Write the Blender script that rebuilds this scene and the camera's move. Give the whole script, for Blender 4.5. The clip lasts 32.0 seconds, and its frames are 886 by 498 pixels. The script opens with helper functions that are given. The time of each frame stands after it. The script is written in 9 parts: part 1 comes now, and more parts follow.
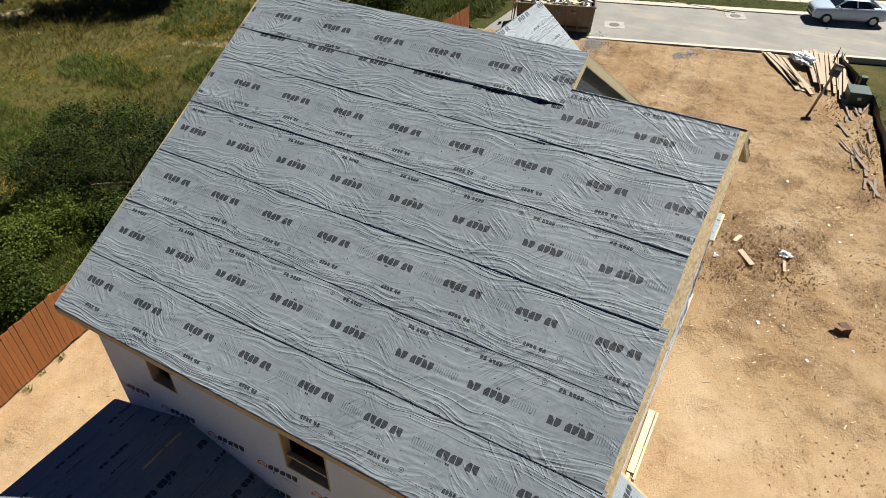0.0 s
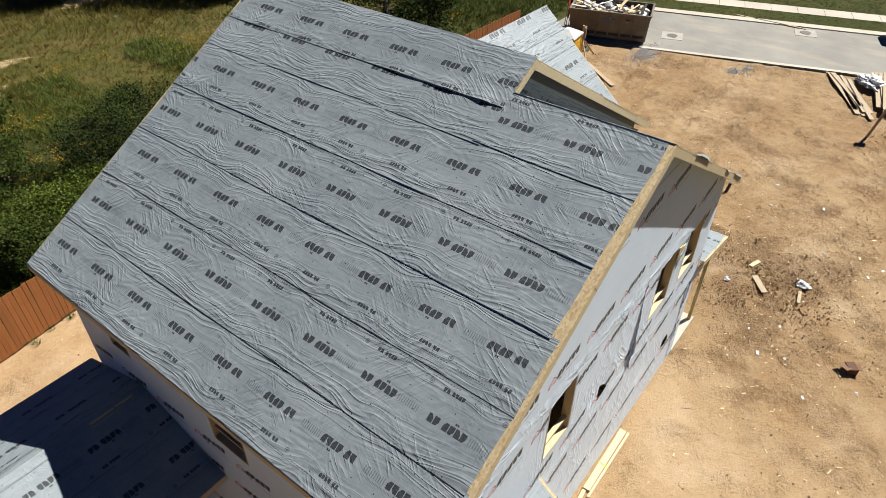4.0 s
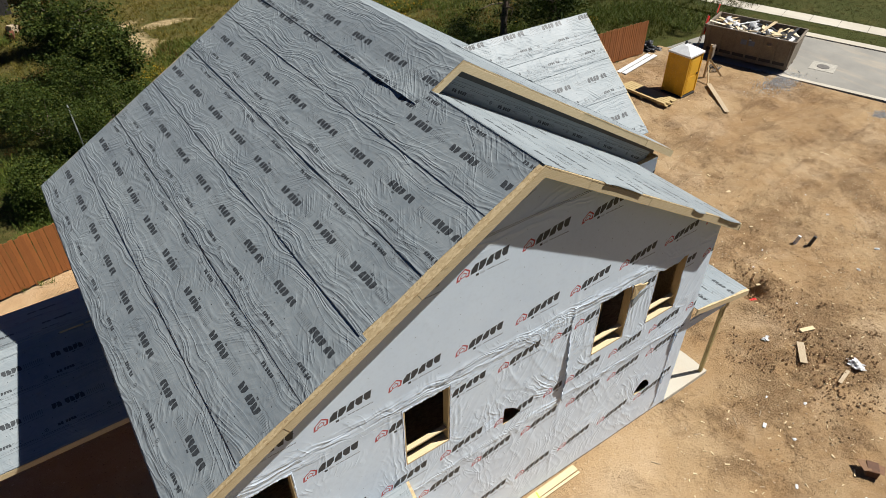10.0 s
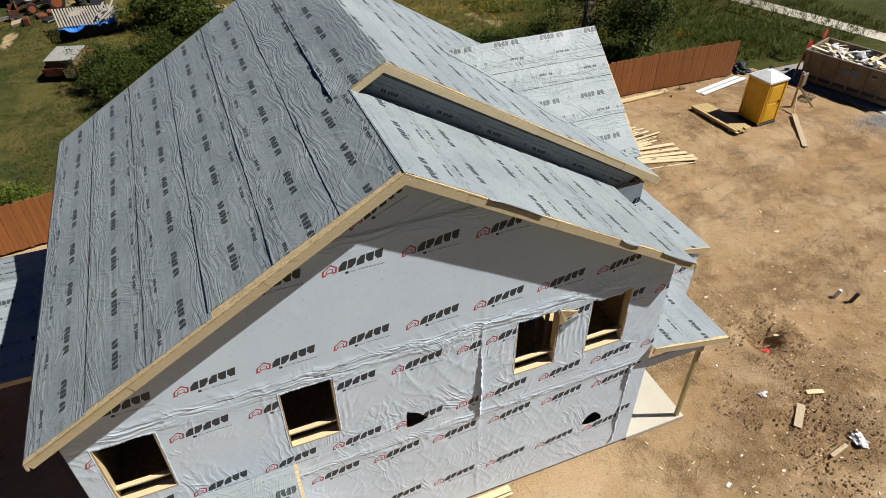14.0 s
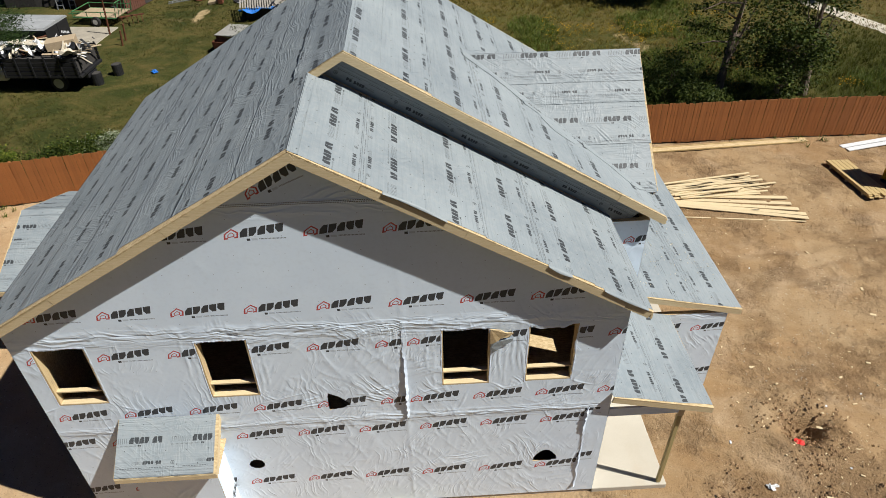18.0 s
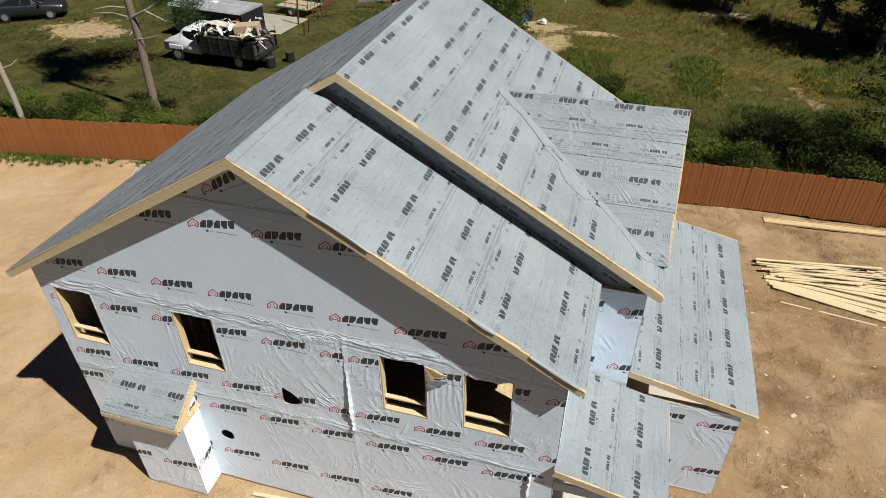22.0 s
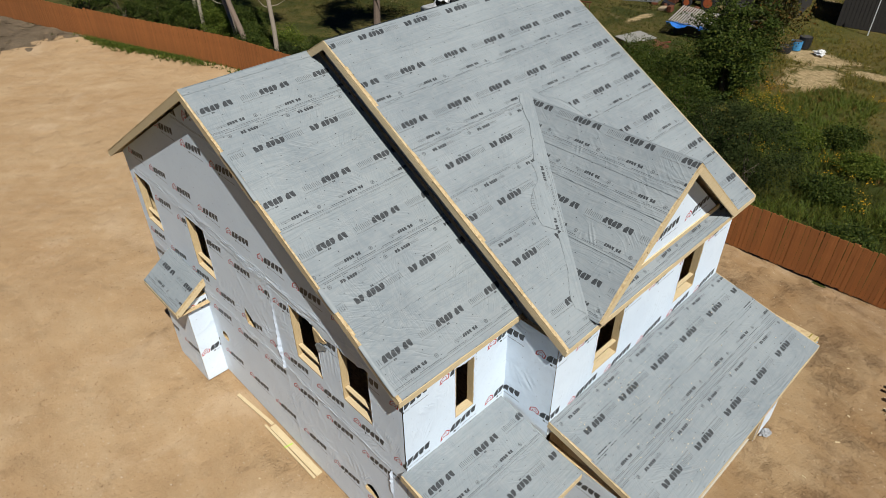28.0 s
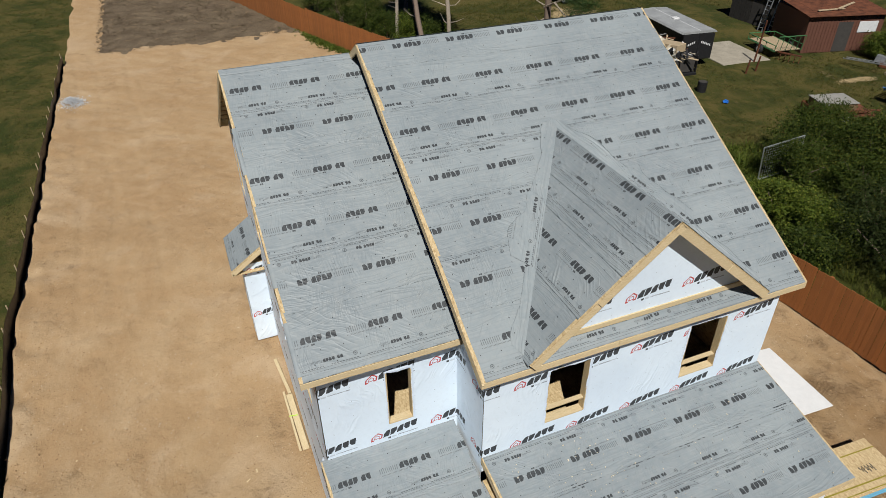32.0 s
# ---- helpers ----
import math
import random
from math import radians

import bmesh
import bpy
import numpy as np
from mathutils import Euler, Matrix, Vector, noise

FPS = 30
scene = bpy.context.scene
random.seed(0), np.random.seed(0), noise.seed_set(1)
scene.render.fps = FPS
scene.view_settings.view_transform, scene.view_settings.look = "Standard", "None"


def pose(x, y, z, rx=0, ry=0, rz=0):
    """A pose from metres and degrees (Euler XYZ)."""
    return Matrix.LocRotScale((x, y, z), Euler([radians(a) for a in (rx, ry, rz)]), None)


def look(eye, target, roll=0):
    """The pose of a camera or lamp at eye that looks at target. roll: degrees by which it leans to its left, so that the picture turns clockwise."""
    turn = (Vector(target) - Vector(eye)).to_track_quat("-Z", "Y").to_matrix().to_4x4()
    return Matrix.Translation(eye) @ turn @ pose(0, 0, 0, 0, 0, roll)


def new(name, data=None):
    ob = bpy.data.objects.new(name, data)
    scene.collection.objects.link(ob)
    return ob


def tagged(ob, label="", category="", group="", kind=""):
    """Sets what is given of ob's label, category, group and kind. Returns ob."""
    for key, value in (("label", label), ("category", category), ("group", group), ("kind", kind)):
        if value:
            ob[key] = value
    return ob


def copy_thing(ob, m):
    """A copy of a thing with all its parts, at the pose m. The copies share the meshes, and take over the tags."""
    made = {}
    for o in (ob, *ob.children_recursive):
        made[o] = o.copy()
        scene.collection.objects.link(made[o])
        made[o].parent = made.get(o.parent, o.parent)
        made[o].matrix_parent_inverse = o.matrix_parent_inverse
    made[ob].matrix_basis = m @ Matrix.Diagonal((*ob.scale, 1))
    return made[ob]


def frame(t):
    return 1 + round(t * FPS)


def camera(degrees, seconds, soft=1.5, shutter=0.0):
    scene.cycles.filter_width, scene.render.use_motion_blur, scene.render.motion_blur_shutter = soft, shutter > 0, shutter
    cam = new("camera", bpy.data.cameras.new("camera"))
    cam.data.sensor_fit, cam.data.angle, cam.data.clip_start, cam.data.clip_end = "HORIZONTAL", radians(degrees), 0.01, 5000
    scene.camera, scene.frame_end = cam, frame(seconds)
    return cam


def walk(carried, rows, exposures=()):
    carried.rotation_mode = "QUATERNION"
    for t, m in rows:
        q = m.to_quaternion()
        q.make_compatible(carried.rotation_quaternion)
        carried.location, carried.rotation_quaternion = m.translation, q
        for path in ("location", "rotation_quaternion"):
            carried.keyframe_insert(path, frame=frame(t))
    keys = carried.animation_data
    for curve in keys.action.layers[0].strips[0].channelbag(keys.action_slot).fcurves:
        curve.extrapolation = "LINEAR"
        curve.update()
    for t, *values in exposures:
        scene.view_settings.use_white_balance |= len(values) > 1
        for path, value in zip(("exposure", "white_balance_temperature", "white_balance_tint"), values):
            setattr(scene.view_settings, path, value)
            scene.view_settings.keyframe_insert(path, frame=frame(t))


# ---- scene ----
cam = camera(68.4, 32.0, soft=0.3)
PATH = [
    (0, (-4.287, -0.61, 14.011), (-2.93, 0.159, 12.759), 0.3),
    (0.5, (-4.146, -0.872, 14.002), (-2.797, -0.087, 12.751), 0.3),
    (1, (-4.005, -1.126, 13.998), (-2.664, -0.324, 12.749), 0.3),
    (1.5, (-3.866, -1.372, 13.979), (-2.535, -0.553, 12.731), 0.3),
    (2, (-3.721, -1.634, 13.97), (-2.399, -0.797, 12.723), 0.3),
    (2.5, (-3.568, -1.91, 13.967), (-2.26, -1.051, 12.722), 0.3),
    (3, (-3.416, -2.167, 13.98), (-2.127, -1.28, 12.735), 0.2),
    (3.5, (-3.263, -2.415, 13.992), (-1.999, -1.494, 12.746), 0.2),
    (5.5, (-2.464, -3.404, 14.004), (-1.315, -2.35, 12.752), 0.1),
    (6, (-2.228, -3.649, 13.99), (-1.108, -2.564, 12.737), 0.1),
    (6.5, (-1.968, -3.901, 13.962), (-0.877, -2.788, 12.708), 0.0),
    (7, (-1.681, -4.164, 13.931), (-0.618, -3.025, 12.677), 0.0),
    (7.5, (-1.371, -4.413, 13.9), (-0.336, -3.248, 12.646), -0.0),
    (8, (-1.082, -4.656, 13.864), (-0.076, -3.467, 12.61), -0.0),
    (8.5, (-0.81, -4.916, 13.868), (0.167, -3.703, 12.613), -0.1),
    (9, (-0.533, -5.186, 13.904), (0.413, -3.949, 12.65), -0.1),
    (9.5, (-0.232, -5.44, 13.925), (0.684, -4.18, 12.671), -0.1),
    (10, (0.064, -5.679, 13.953), (0.949, -4.395, 12.7), -0.2),
    (10.5, (0.385, -5.904, 13.975), (1.238, -4.598, 12.724), -0.2),
    (11, (0.739, -6.096, 14.001), (1.561, -4.769, 12.75), -0.2),
    (11.5, (1.101, -6.287, 14.002), (1.885, -4.939, 12.751), -0.2),
    (12, (1.487, -6.496, 14.012), (2.232, -5.127, 12.758), -0.2),
    (12.5, (1.869, -6.704, 14.012), (2.572, -5.315, 12.757), -0.2),
    (13, (2.278, -6.94, 14.024), (2.939, -5.531, 12.768), -0.3),
    (13.5, (2.738, -7.159, 14.027), (3.355, -5.73, 12.772), -0.3),
    (14, (3.199, -7.37, 14.015), (3.774, -5.922, 12.761), -0.4),
    (14.5, (3.684, -7.6, 13.992), (4.214, -6.134, 12.739), -0.5),
    (16.5, (5.667, -8.247, 13.873), (5.947, -6.709, 12.626), -0.8),
    (17, (6.17, -8.344, 13.832), (6.384, -6.789, 12.593), -0.8),
    (17.5, (6.686, -8.413, 13.793), (6.833, -6.841, 12.565), -0.8),
    (18, (7.226, -8.414, 13.759), (7.304, -6.83, 12.542), -0.9),
    (18.5, (7.765, -8.392, 13.794), (7.773, -6.798, 12.586), -0.8),
    (19, (8.274, -8.349, 13.836), (8.214, -6.749, 12.637), -0.8),
    (19.5, (8.759, -8.314, 13.882), (8.631, -6.712, 12.693), -0.8),
    (20, (9.229, -8.273, 13.942), (9.036, -6.672, 12.759), -0.7),
    (20.5, (9.715, -8.191, 14.026), (9.458, -6.598, 12.843), -0.6),
    (21, (10.199, -8.059, 14.08), (9.874, -6.48, 12.897), -0.6),
    (21.5, (10.672, -7.917, 14.09), (10.279, -6.353, 12.906), -0.6),
    (22, (11.133, -7.749, 14.067), (10.673, -6.206, 12.881), -0.5),
    (22.5, (11.59, -7.569, 14.074), (11.062, -6.049, 12.886), -0.5),
    (23, (12.076, -7.39, 14.084), (11.482, -5.896, 12.895), -0.5),
    (23.5, (12.596, -7.24, 14.077), (11.938, -5.774, 12.886), -0.5),
    (24, (13.099, -7.049, 14.051), (12.38, -5.613, 12.859), -0.5),
    (24.5, (13.589, -6.803, 14.041), (12.81, -5.398, 12.849), -0.6),
    (25, (14.067, -6.515, 14.041), (13.23, -5.146, 12.848), -0.6),
    (25.5, (14.525, -6.193, 14.023), (13.629, -4.861, 12.83), -0.6),
    (27.5, (16.29, -4.834, 14.024), (15.179, -3.681, 12.825), -0.5),
    (28, (16.697, -4.439, 14.023), (15.538, -3.336, 12.822), -0.5),
    (28.5, (17.071, -4.02, 14.017), (15.867, -2.97, 12.814), -0.6),
    (29, (17.445, -3.577, 14.004), (16.198, -2.582, 12.798), -0.6),
    (29.5, (17.794, -3.147, 13.972), (16.503, -2.212, 12.764), -0.7),
    (30, (18.15, -2.729, 13.926), (16.815, -1.855, 12.721), -0.8),
    (30.5, (18.501, -2.306, 13.917), (17.116, -1.492, 12.727), -0.8),
    (31, (18.788, -1.855, 13.886), (17.352, -1.102, 12.715), -0.7),
    (31.5, (19.036, -1.362, 13.864), (17.551, -0.676, 12.712), -0.6),
    (32, (19.259, -0.911, 13.818), (17.729, -0.295, 12.687), -0.6),
]
walk(cam, [(t, look(eye, target, roll)) for t, eye, target, roll in PATH], [(0, 0.80), (9, 0.64), (19, 0.46), (24, 0.36), (28, 0.15), (32, 0.01)])

# ---- light ----
SUN_FROM = Vector((0.70, -0.262, 1.0)).normalized()
world = bpy.data.worlds.new("world")
scene.world = world
world.use_nodes = True
wn = world.node_tree.nodes
sky = wn.new("ShaderNodeTexSky")
sky.sky_type, sky.sun_disc = "NISHITA", False
sky.sun_elevation = math.asin(SUN_FROM.z)
sky.sun_rotation = math.atan2(SUN_FROM.x, SUN_FROM.y)
sky.dust_density, sky.air_density, sky.ozone_density = 0.1, 1.0, 6.0
wn["Background"].inputs["Strength"].default_value = 0.0108
clear = wn.new("ShaderNodeVectorMath")
clear.operation = "MULTIPLY"
clear.inputs[1].default_value = (0.52, 0.86, 1.55)
world.node_tree.links.new(sky.outputs[0], clear.inputs[0])
world.node_tree.links.new(clear.outputs[0], wn["Background"].inputs["Color"])
sun = new("sun", bpy.data.lights.new("sun", "SUN"))
sun.data.energy, sun.data.angle, sun.data.color = 5.0, radians(0.53), (1.0, 0.98, 0.935)
sun.matrix_world = look(SUN_FROM * 60, (0, 0, 0))


# ---- materials ----
class Nodes:
    """A small builder for node materials."""

    def __init__(self, name):
        self.mat = bpy.data.materials.new(name)
        self.mat.use_nodes = True
        self.tree = self.mat.node_tree
        self.bsdf = self.tree.nodes["Principled BSDF"]

    def node(self, kind, **values):
        n = self.tree.nodes.new(kind)
        for key, value in values.items():
            n.inputs[key.replace("_", " ")].default_value = value
        return n

    def link(self, a, b):
        self.tree.links.new(a, b)

    def put(self, sock, v):
        if isinstance(v, (int, float)):
            sock.default_value = v
        elif isinstance(v, tuple):
            sock.default_value = (*v, 1.0) if len(v) == 3 and sock.type == "RGBA" else v
        else:
            self.link(v, sock)

    def math(self, op, a, b=0.0, c=0.0):
        n = self.tree.nodes.new("ShaderNodeMath")
        n.operation = op
        for s, v in zip(n.inputs, (a, b, c)):
            self.put(s, v)
        return n.outputs[0]

    def mix(self, f, a, b, blend="MIX"):
        n = self.tree.nodes.new("ShaderNodeMix")
        n.data_type, n.blend_type = "RGBA", blend
        self.put(n.inputs[0], f)
        self.put(n.inputs[6], a)
        self.put(n.inputs[7], b)
        return n.outputs[2]

    def ramp(self, f, lo, hi, a=0.0, b=1.0):
        n = self.tree.nodes.new("ShaderNodeMapRange")
        for s, v in zip(n.inputs[:5], (f, lo, hi, a, b)):
            self.put(s, v)
        return n.outputs[0]

    def coords(self, which="Object"):
        return self.tree.nodes.new("ShaderNodeTexCoord").outputs[which]

    def scaled(self, vec, s):
        n = self.tree.nodes.new("ShaderNodeMapping")
        self.link(vec, n.inputs[0])
        n.inputs["Scale"].default_value = s
        return n.outputs[0]

    def noise(self, vec, scale, detail=3.0, rough=0.55, distort=0.0):
        n = self.node("ShaderNodeTexNoise", Scale=scale, Detail=detail, Roughness=rough, Distortion=distort)
        self.link(vec, n.inputs["Vector"])
        return n.outputs[0]

    def voronoi(self, vec, scale, feature="F1"):
        n = self.node("ShaderNodeTexVoronoi", Scale=scale)
        n.feature = feature
        self.link(vec, n.inputs["Vector"])
        return n.outputs[0]

    def split(self, vec):
        n = self.tree.nodes.new("ShaderNodeSeparateXYZ")
        self.link(vec, n.inputs[0])
        return n.outputs

    def band(self, x, lo, hi):
        """1 between lo and hi, else 0."""
        return self.math("MULTIPLY", self.math("GREATER_THAN", x, lo), self.math("LESS_THAN", x, hi))

    def bump(self, h, strength=0.3, dist=0.01):
        n = self.node("ShaderNodeBump", Strength=strength, Distance=dist)
        self.link(h, n.inputs["Height"])
        self.link(n.outputs[0], self.bsdf.inputs["Normal"])

    def done(self, color, rough=0.8, metal=0.0, spec=0.5):
        self.put(self.bsdf.inputs["Base Color"], color)
        self.put(self.bsdf.inputs["Roughness"], rough)
        self.bsdf.inputs["Metallic"].default_value = metal
        self.bsdf.inputs["Specular IOR Level"].default_value = spec
        return self.mat


def rnd(n):
    return n.tree.nodes.new("ShaderNodeObjectInfo").outputs["Random"]


def plain(name, color, rough=0.7, metal=0.0, vary=0.25, scale=6.0, bump=0.15):
    """A slightly worn and blotchy surface of one colour."""
    n = Nodes(name)
    v = n.coords()
    f = n.math("ADD", n.math("MULTIPLY", n.noise(v, scale, 5), 0.6), n.math("MULTIPLY", n.noise(v, scale * 9, 3), 0.4))
    color = tuple(c * 0.82 for c in color)
    lo = tuple(c * (1 - vary) for c in color)
    hi = tuple(min(1, c * (1 + vary)) for c in color)
    n.bump(n.noise(v, scale * 12, 4), bump, 0.004)
    return n.done(n.mix(n.ramp(f, 0.35, 0.65), lo, hi), n.ramp(f, 0.3, 0.7, rough - 0.08, rough + 0.08), metal)


def word_blocks(n, u, v, u0, u1, v0, v1, pitch, duty, slant=0.0, notch=0.0):
    """A row of plain blocks where a printed word stands; notch: how much of one corner is cut off."""
    if slant:
        u = n.math("ADD", u, n.math("MULTIPLY", n.math("SUBTRACT", v, v0), slant))
    which = n.math("FLOOR", n.math("DIVIDE", n.math("SUBTRACT", u, u0), pitch))
    chance = n.math("FRACT", n.math("MULTIPLY", n.math("SINE", n.math("ADD", n.math("MULTIPLY", which, 12.99), u0 * 40)), 437.5))
    inside = n.math("MULTIPLY", n.band(u, u0, u1), n.band(v, v0, v1))
    k = n.math("MODULO", n.math("SUBTRACT", u, u0), pitch)
    block = n.math("LESS_THAN", k, pitch * duty)
    if notch:
        wide, tall = pitch * duty, v1 - v0
        flip = n.math("GREATER_THAN", chance, 0.5)
        turn = n.math("GREATER_THAN", n.math("FRACT", n.math("MULTIPLY", chance, 7.0)), 0.5)
        kk = n.math("ABSOLUTE", n.math("SUBTRACT", k, n.math("MULTIPLY", flip, wide)))
        vv = n.math("ABSOLUTE", n.math("SUBTRACT", n.math("SUBTRACT", v, v0), n.math("MULTIPLY", turn, tall)))
        corner = n.math("LESS_THAN", n.math("ADD", n.math("DIVIDE", kk, wide), n.math("DIVIDE", vv, tall)), notch)
        block = n.math("MULTIPLY", block, n.math("SUBTRACT", 1.0, corner))
    return n.math("MULTIPLY", inside, block)


def underlayment_material():
    """Grey woven roofing underlayment with printed rows, lap lines and cap nails."""
    n = Nodes("roof_underlayment")
    uv = n.split(n.coords("UV"))
    u, v = n.math("FLOORED_MODULO", uv[0], 1.205), uv[1]
    o = n.coords()
    wide = n.math("FLOORED_MODULO", n.math("ADD", u, 0.06), 1.205)
    heavy = word_blocks(n, wide, v, 0.405, 0.795, 0.358, 0.478, 0.0975, 0.87, 0.0, 0.42)
    heavy = n.math("MAXIMUM", heavy, word_blocks(n, wide, v, 0.85, 1.045, 0.358, 0.478, 0.0975, 0.87, 0.0, 0.42))
    heavy = n.math("MAXIMUM", heavy, word_blocks(n, wide, v, 0.69, 0.90, 0.806, 0.868, 0.0525, 0.86, 0.0, 0.4))
    heavy = n.math("MAXIMUM", heavy, word_blocks(n, wide, v, 0.935, 1.045, 0.806, 0.868, 0.055, 0.86, 0.0, 0.4))
    heavy = n.math("MAXIMUM", heavy, word_blocks(n, wide, v, 0.575, 0.64, 0.502, 0.532, 0.0325, 0.8))
    pale = word_blocks(n, wide, v, 0.01, 0.385, 0.372, 0.474, 0.0375, 0.34)
    pale = n.math("MAXIMUM", pale, word_blocks(n, wide, v, 0.49, 0.68, 0.812, 0.866, 0.021, 0.4))
    pale = n.math("MAXIMUM", pale, word_blocks(n, wide, v, 0.0, 0.55, 0.507, 0.53, 0.024, 0.5))
    ring = n.math("SQRT", n.math("ADD", n.math("POWER", n.math("SUBTRACT", wide, 0.05), 2.0), n.math("POWER", n.math("SUBTRACT", v, 0.85), 2.0)))
    light = n.band(ring, 0.026, 0.038)
    light = n.math("MAXIMUM", light, n.math("LESS_THAN", ring, 0.016))
    dash = n.math("MULTIPLY", n.band(v, 0.925, 0.940), n.math("LESS_THAN", n.math("FLOORED_MODULO", uv[0], 0.05), 0.036))
    dash = n.math("MULTIPLY", dash, n.math("GREATER_THAN", n.math("FLOORED_MODULO", uv[0], 0.62), 0.14))
    dash = n.math("MAXIMUM", dash, n.band(v, 0.955, 0.961))
    dash = n.math("MAXIMUM", dash, n.band(v, 1.005, 1.010))
    light = n.math("MAXIMUM", light, dash)
    # cap nails about a hand apart
    cu = n.math("SUBTRACT", n.math("FLOORED_MODULO", n.math("ADD", uv[0], n.math("MULTIPLY", n.math("FLOOR", n.math("MULTIPLY", v, 4.0)), 0.17)), 0.40), 0.20)
    cv = n.math("SUBTRACT", n.math("FLOORED_MODULO", v, 0.25), 0.125)
    wob = n.math("MULTIPLY", n.math("SUBTRACT", n.noise(o, 1.1, 2), 0.5), 0.16)
    nail = n.math("SQRT", n.math("ADD", n.math("POWER", n.math("ADD", cu, wob), 2.0), n.math("POWER", n.math("SUBTRACT", cv, wob), 2.0)))
    nail = n.math("LESS_THAN", nail, 0.009)
    dust = n.noise(o, 0.7, 5, 0.6)
    weave = n.noise(n.scaled(o, (1, 1, 1)), 260, 2)
    fine = n.noise(o, 9, 4)
    base = n.mix(n.ramp(dust, 0.35, 0.68), (0.246, 0.278, 0.300), (0.312, 0.345, 0.362))
    base = n.mix(n.ramp(fine, 0.4, 0.7, 0, 0.35), base, (0.37, 0.375, 0.37))
    streak = n.noise(n.scaled(n.coords("UV"), (0.45, 13.0, 1.0)), 1.6, 5, 0.7)
    base = n.mix(n.ramp(streak, 0.53, 0.64, 0, 0.32), base, (0.19, 0.215, 0.235))
    base = n.mix(n.ramp(streak, 0.45, 0.36, 0, 0.24), base, (0.40, 0.42, 0.43))
    base = n.mix(n.math("MULTIPLY", pale, 0.58), base, (0.07, 0.075, 0.08))
    base = n.mix(n.math("MULTIPLY", light, 0.75), base, (0.055, 0.06, 0.066))
    worn = n.ramp(n.noise(o, 40, 3), 0.3, 0.6, 0.85, 0.98)
    base = n.mix(n.math("MULTIPLY", heavy, worn), base, (0.034, 0.037, 0.041))
    base = n.mix(nail, base, (0.05, 0.052, 0.056))
    # the sheet's own grid, bent so that no wrinkle runs quite straight
    bend = n.node("ShaderNodeTexNoise", Scale=0.9, Detail=1.0)
    n.link(o, bend.inputs["Vector"])
    bent = n.tree.nodes.new("ShaderNodeVectorMath")
    bent.operation = "MULTIPLY_ADD"
    n.link(bend.outputs["Color"], bent.inputs[0])
    bent.inputs[1].default_value = (0.40, 0.40, 0.0)
    n.link(n.coords("UV"), bent.inputs[2])

    def drape(turn, seed, along, across, sharp):
        """Thin long wrinkles of slack sheet, running at an angle."""
        m = n.tree.nodes.new("ShaderNodeMapping")
        n.link(bent.outputs[0], m.inputs[0])
        m.inputs["Location"].default_value = (seed, 2.1 * seed, seed)
        m.inputs["Rotation"].default_value = (0, 0, turn)
        raw = n.noise(n.scaled(m.outputs[0], (along, across, 1.0)), 1.0, 1.5, 0.5, 0.25)
        ridge = n.math("MAXIMUM", n.math("SUBTRACT", 1.0, n.math("ABSOLUTE", n.math("SUBTRACT", n.math("MULTIPLY", raw, 6.0), 3.0))), 0.0)
        return n.math("POWER", ridge, sharp)

    # slack gathers along the laps, and slanting folds in patches that keep apart
    where = n.noise(o, 1.0, 3, 0.6)
    seam = n.math("MINIMUM", n.math("ADD", n.ramp(v, 0.62, 0.95), n.ramp(v, 0.35, 0.05)), 1.0)
    laps = n.math("MULTIPLY", drape(0.05, 2.0, 0.9, 11.0, 1.5), seam)
    creases = n.math("MULTIPLY", drape(0.9, 1.0, 1.5, 9.5, 1.5), n.ramp(where, 0.52, 0.64))
    creases = n.math("ADD", creases, n.math("MULTIPLY", drape(-0.6, 4.0, 1.5, 10.0, 1.5), n.ramp(where, 0.48, 0.36)))
    creases = n.math("ADD", n.math("MULTIPLY", creases, 0.8), n.math("MULTIPLY", laps, 0.9))
    creases = n.math("ADD", creases, n.math("MULTIPLY", n.math("MULTIPLY", drape(1.45, 7.0, 2.6, 16.0, 1.4), n.ramp(n.noise(o, 1.7, 3, 0.6), 0.5, 0.62)), 0.5))
    ripple = n.noise(n.scaled(n.coords("UV"), (1.0, 1.4, 1.0)), 12, 3, 0.55)
    h = n.math("ADD", n.math("MULTIPLY", creases, 0.6), n.math("ADD", n.math("MULTIPLY", ripple, 0.12), n.math("ADD", n.math("MULTIPLY", weave, 0.010), n.math("MULTIPLY", nail, 0.2))))
    n.bump(h, 0.8, 0.015)
    return n.done(n.mix(1.0, base, (0.805, 0.82, 0.81), "MULTIPLY"), n.ramp(dust, 0.3, 0.7, 0.50, 0.64), 0.0, 0.44)


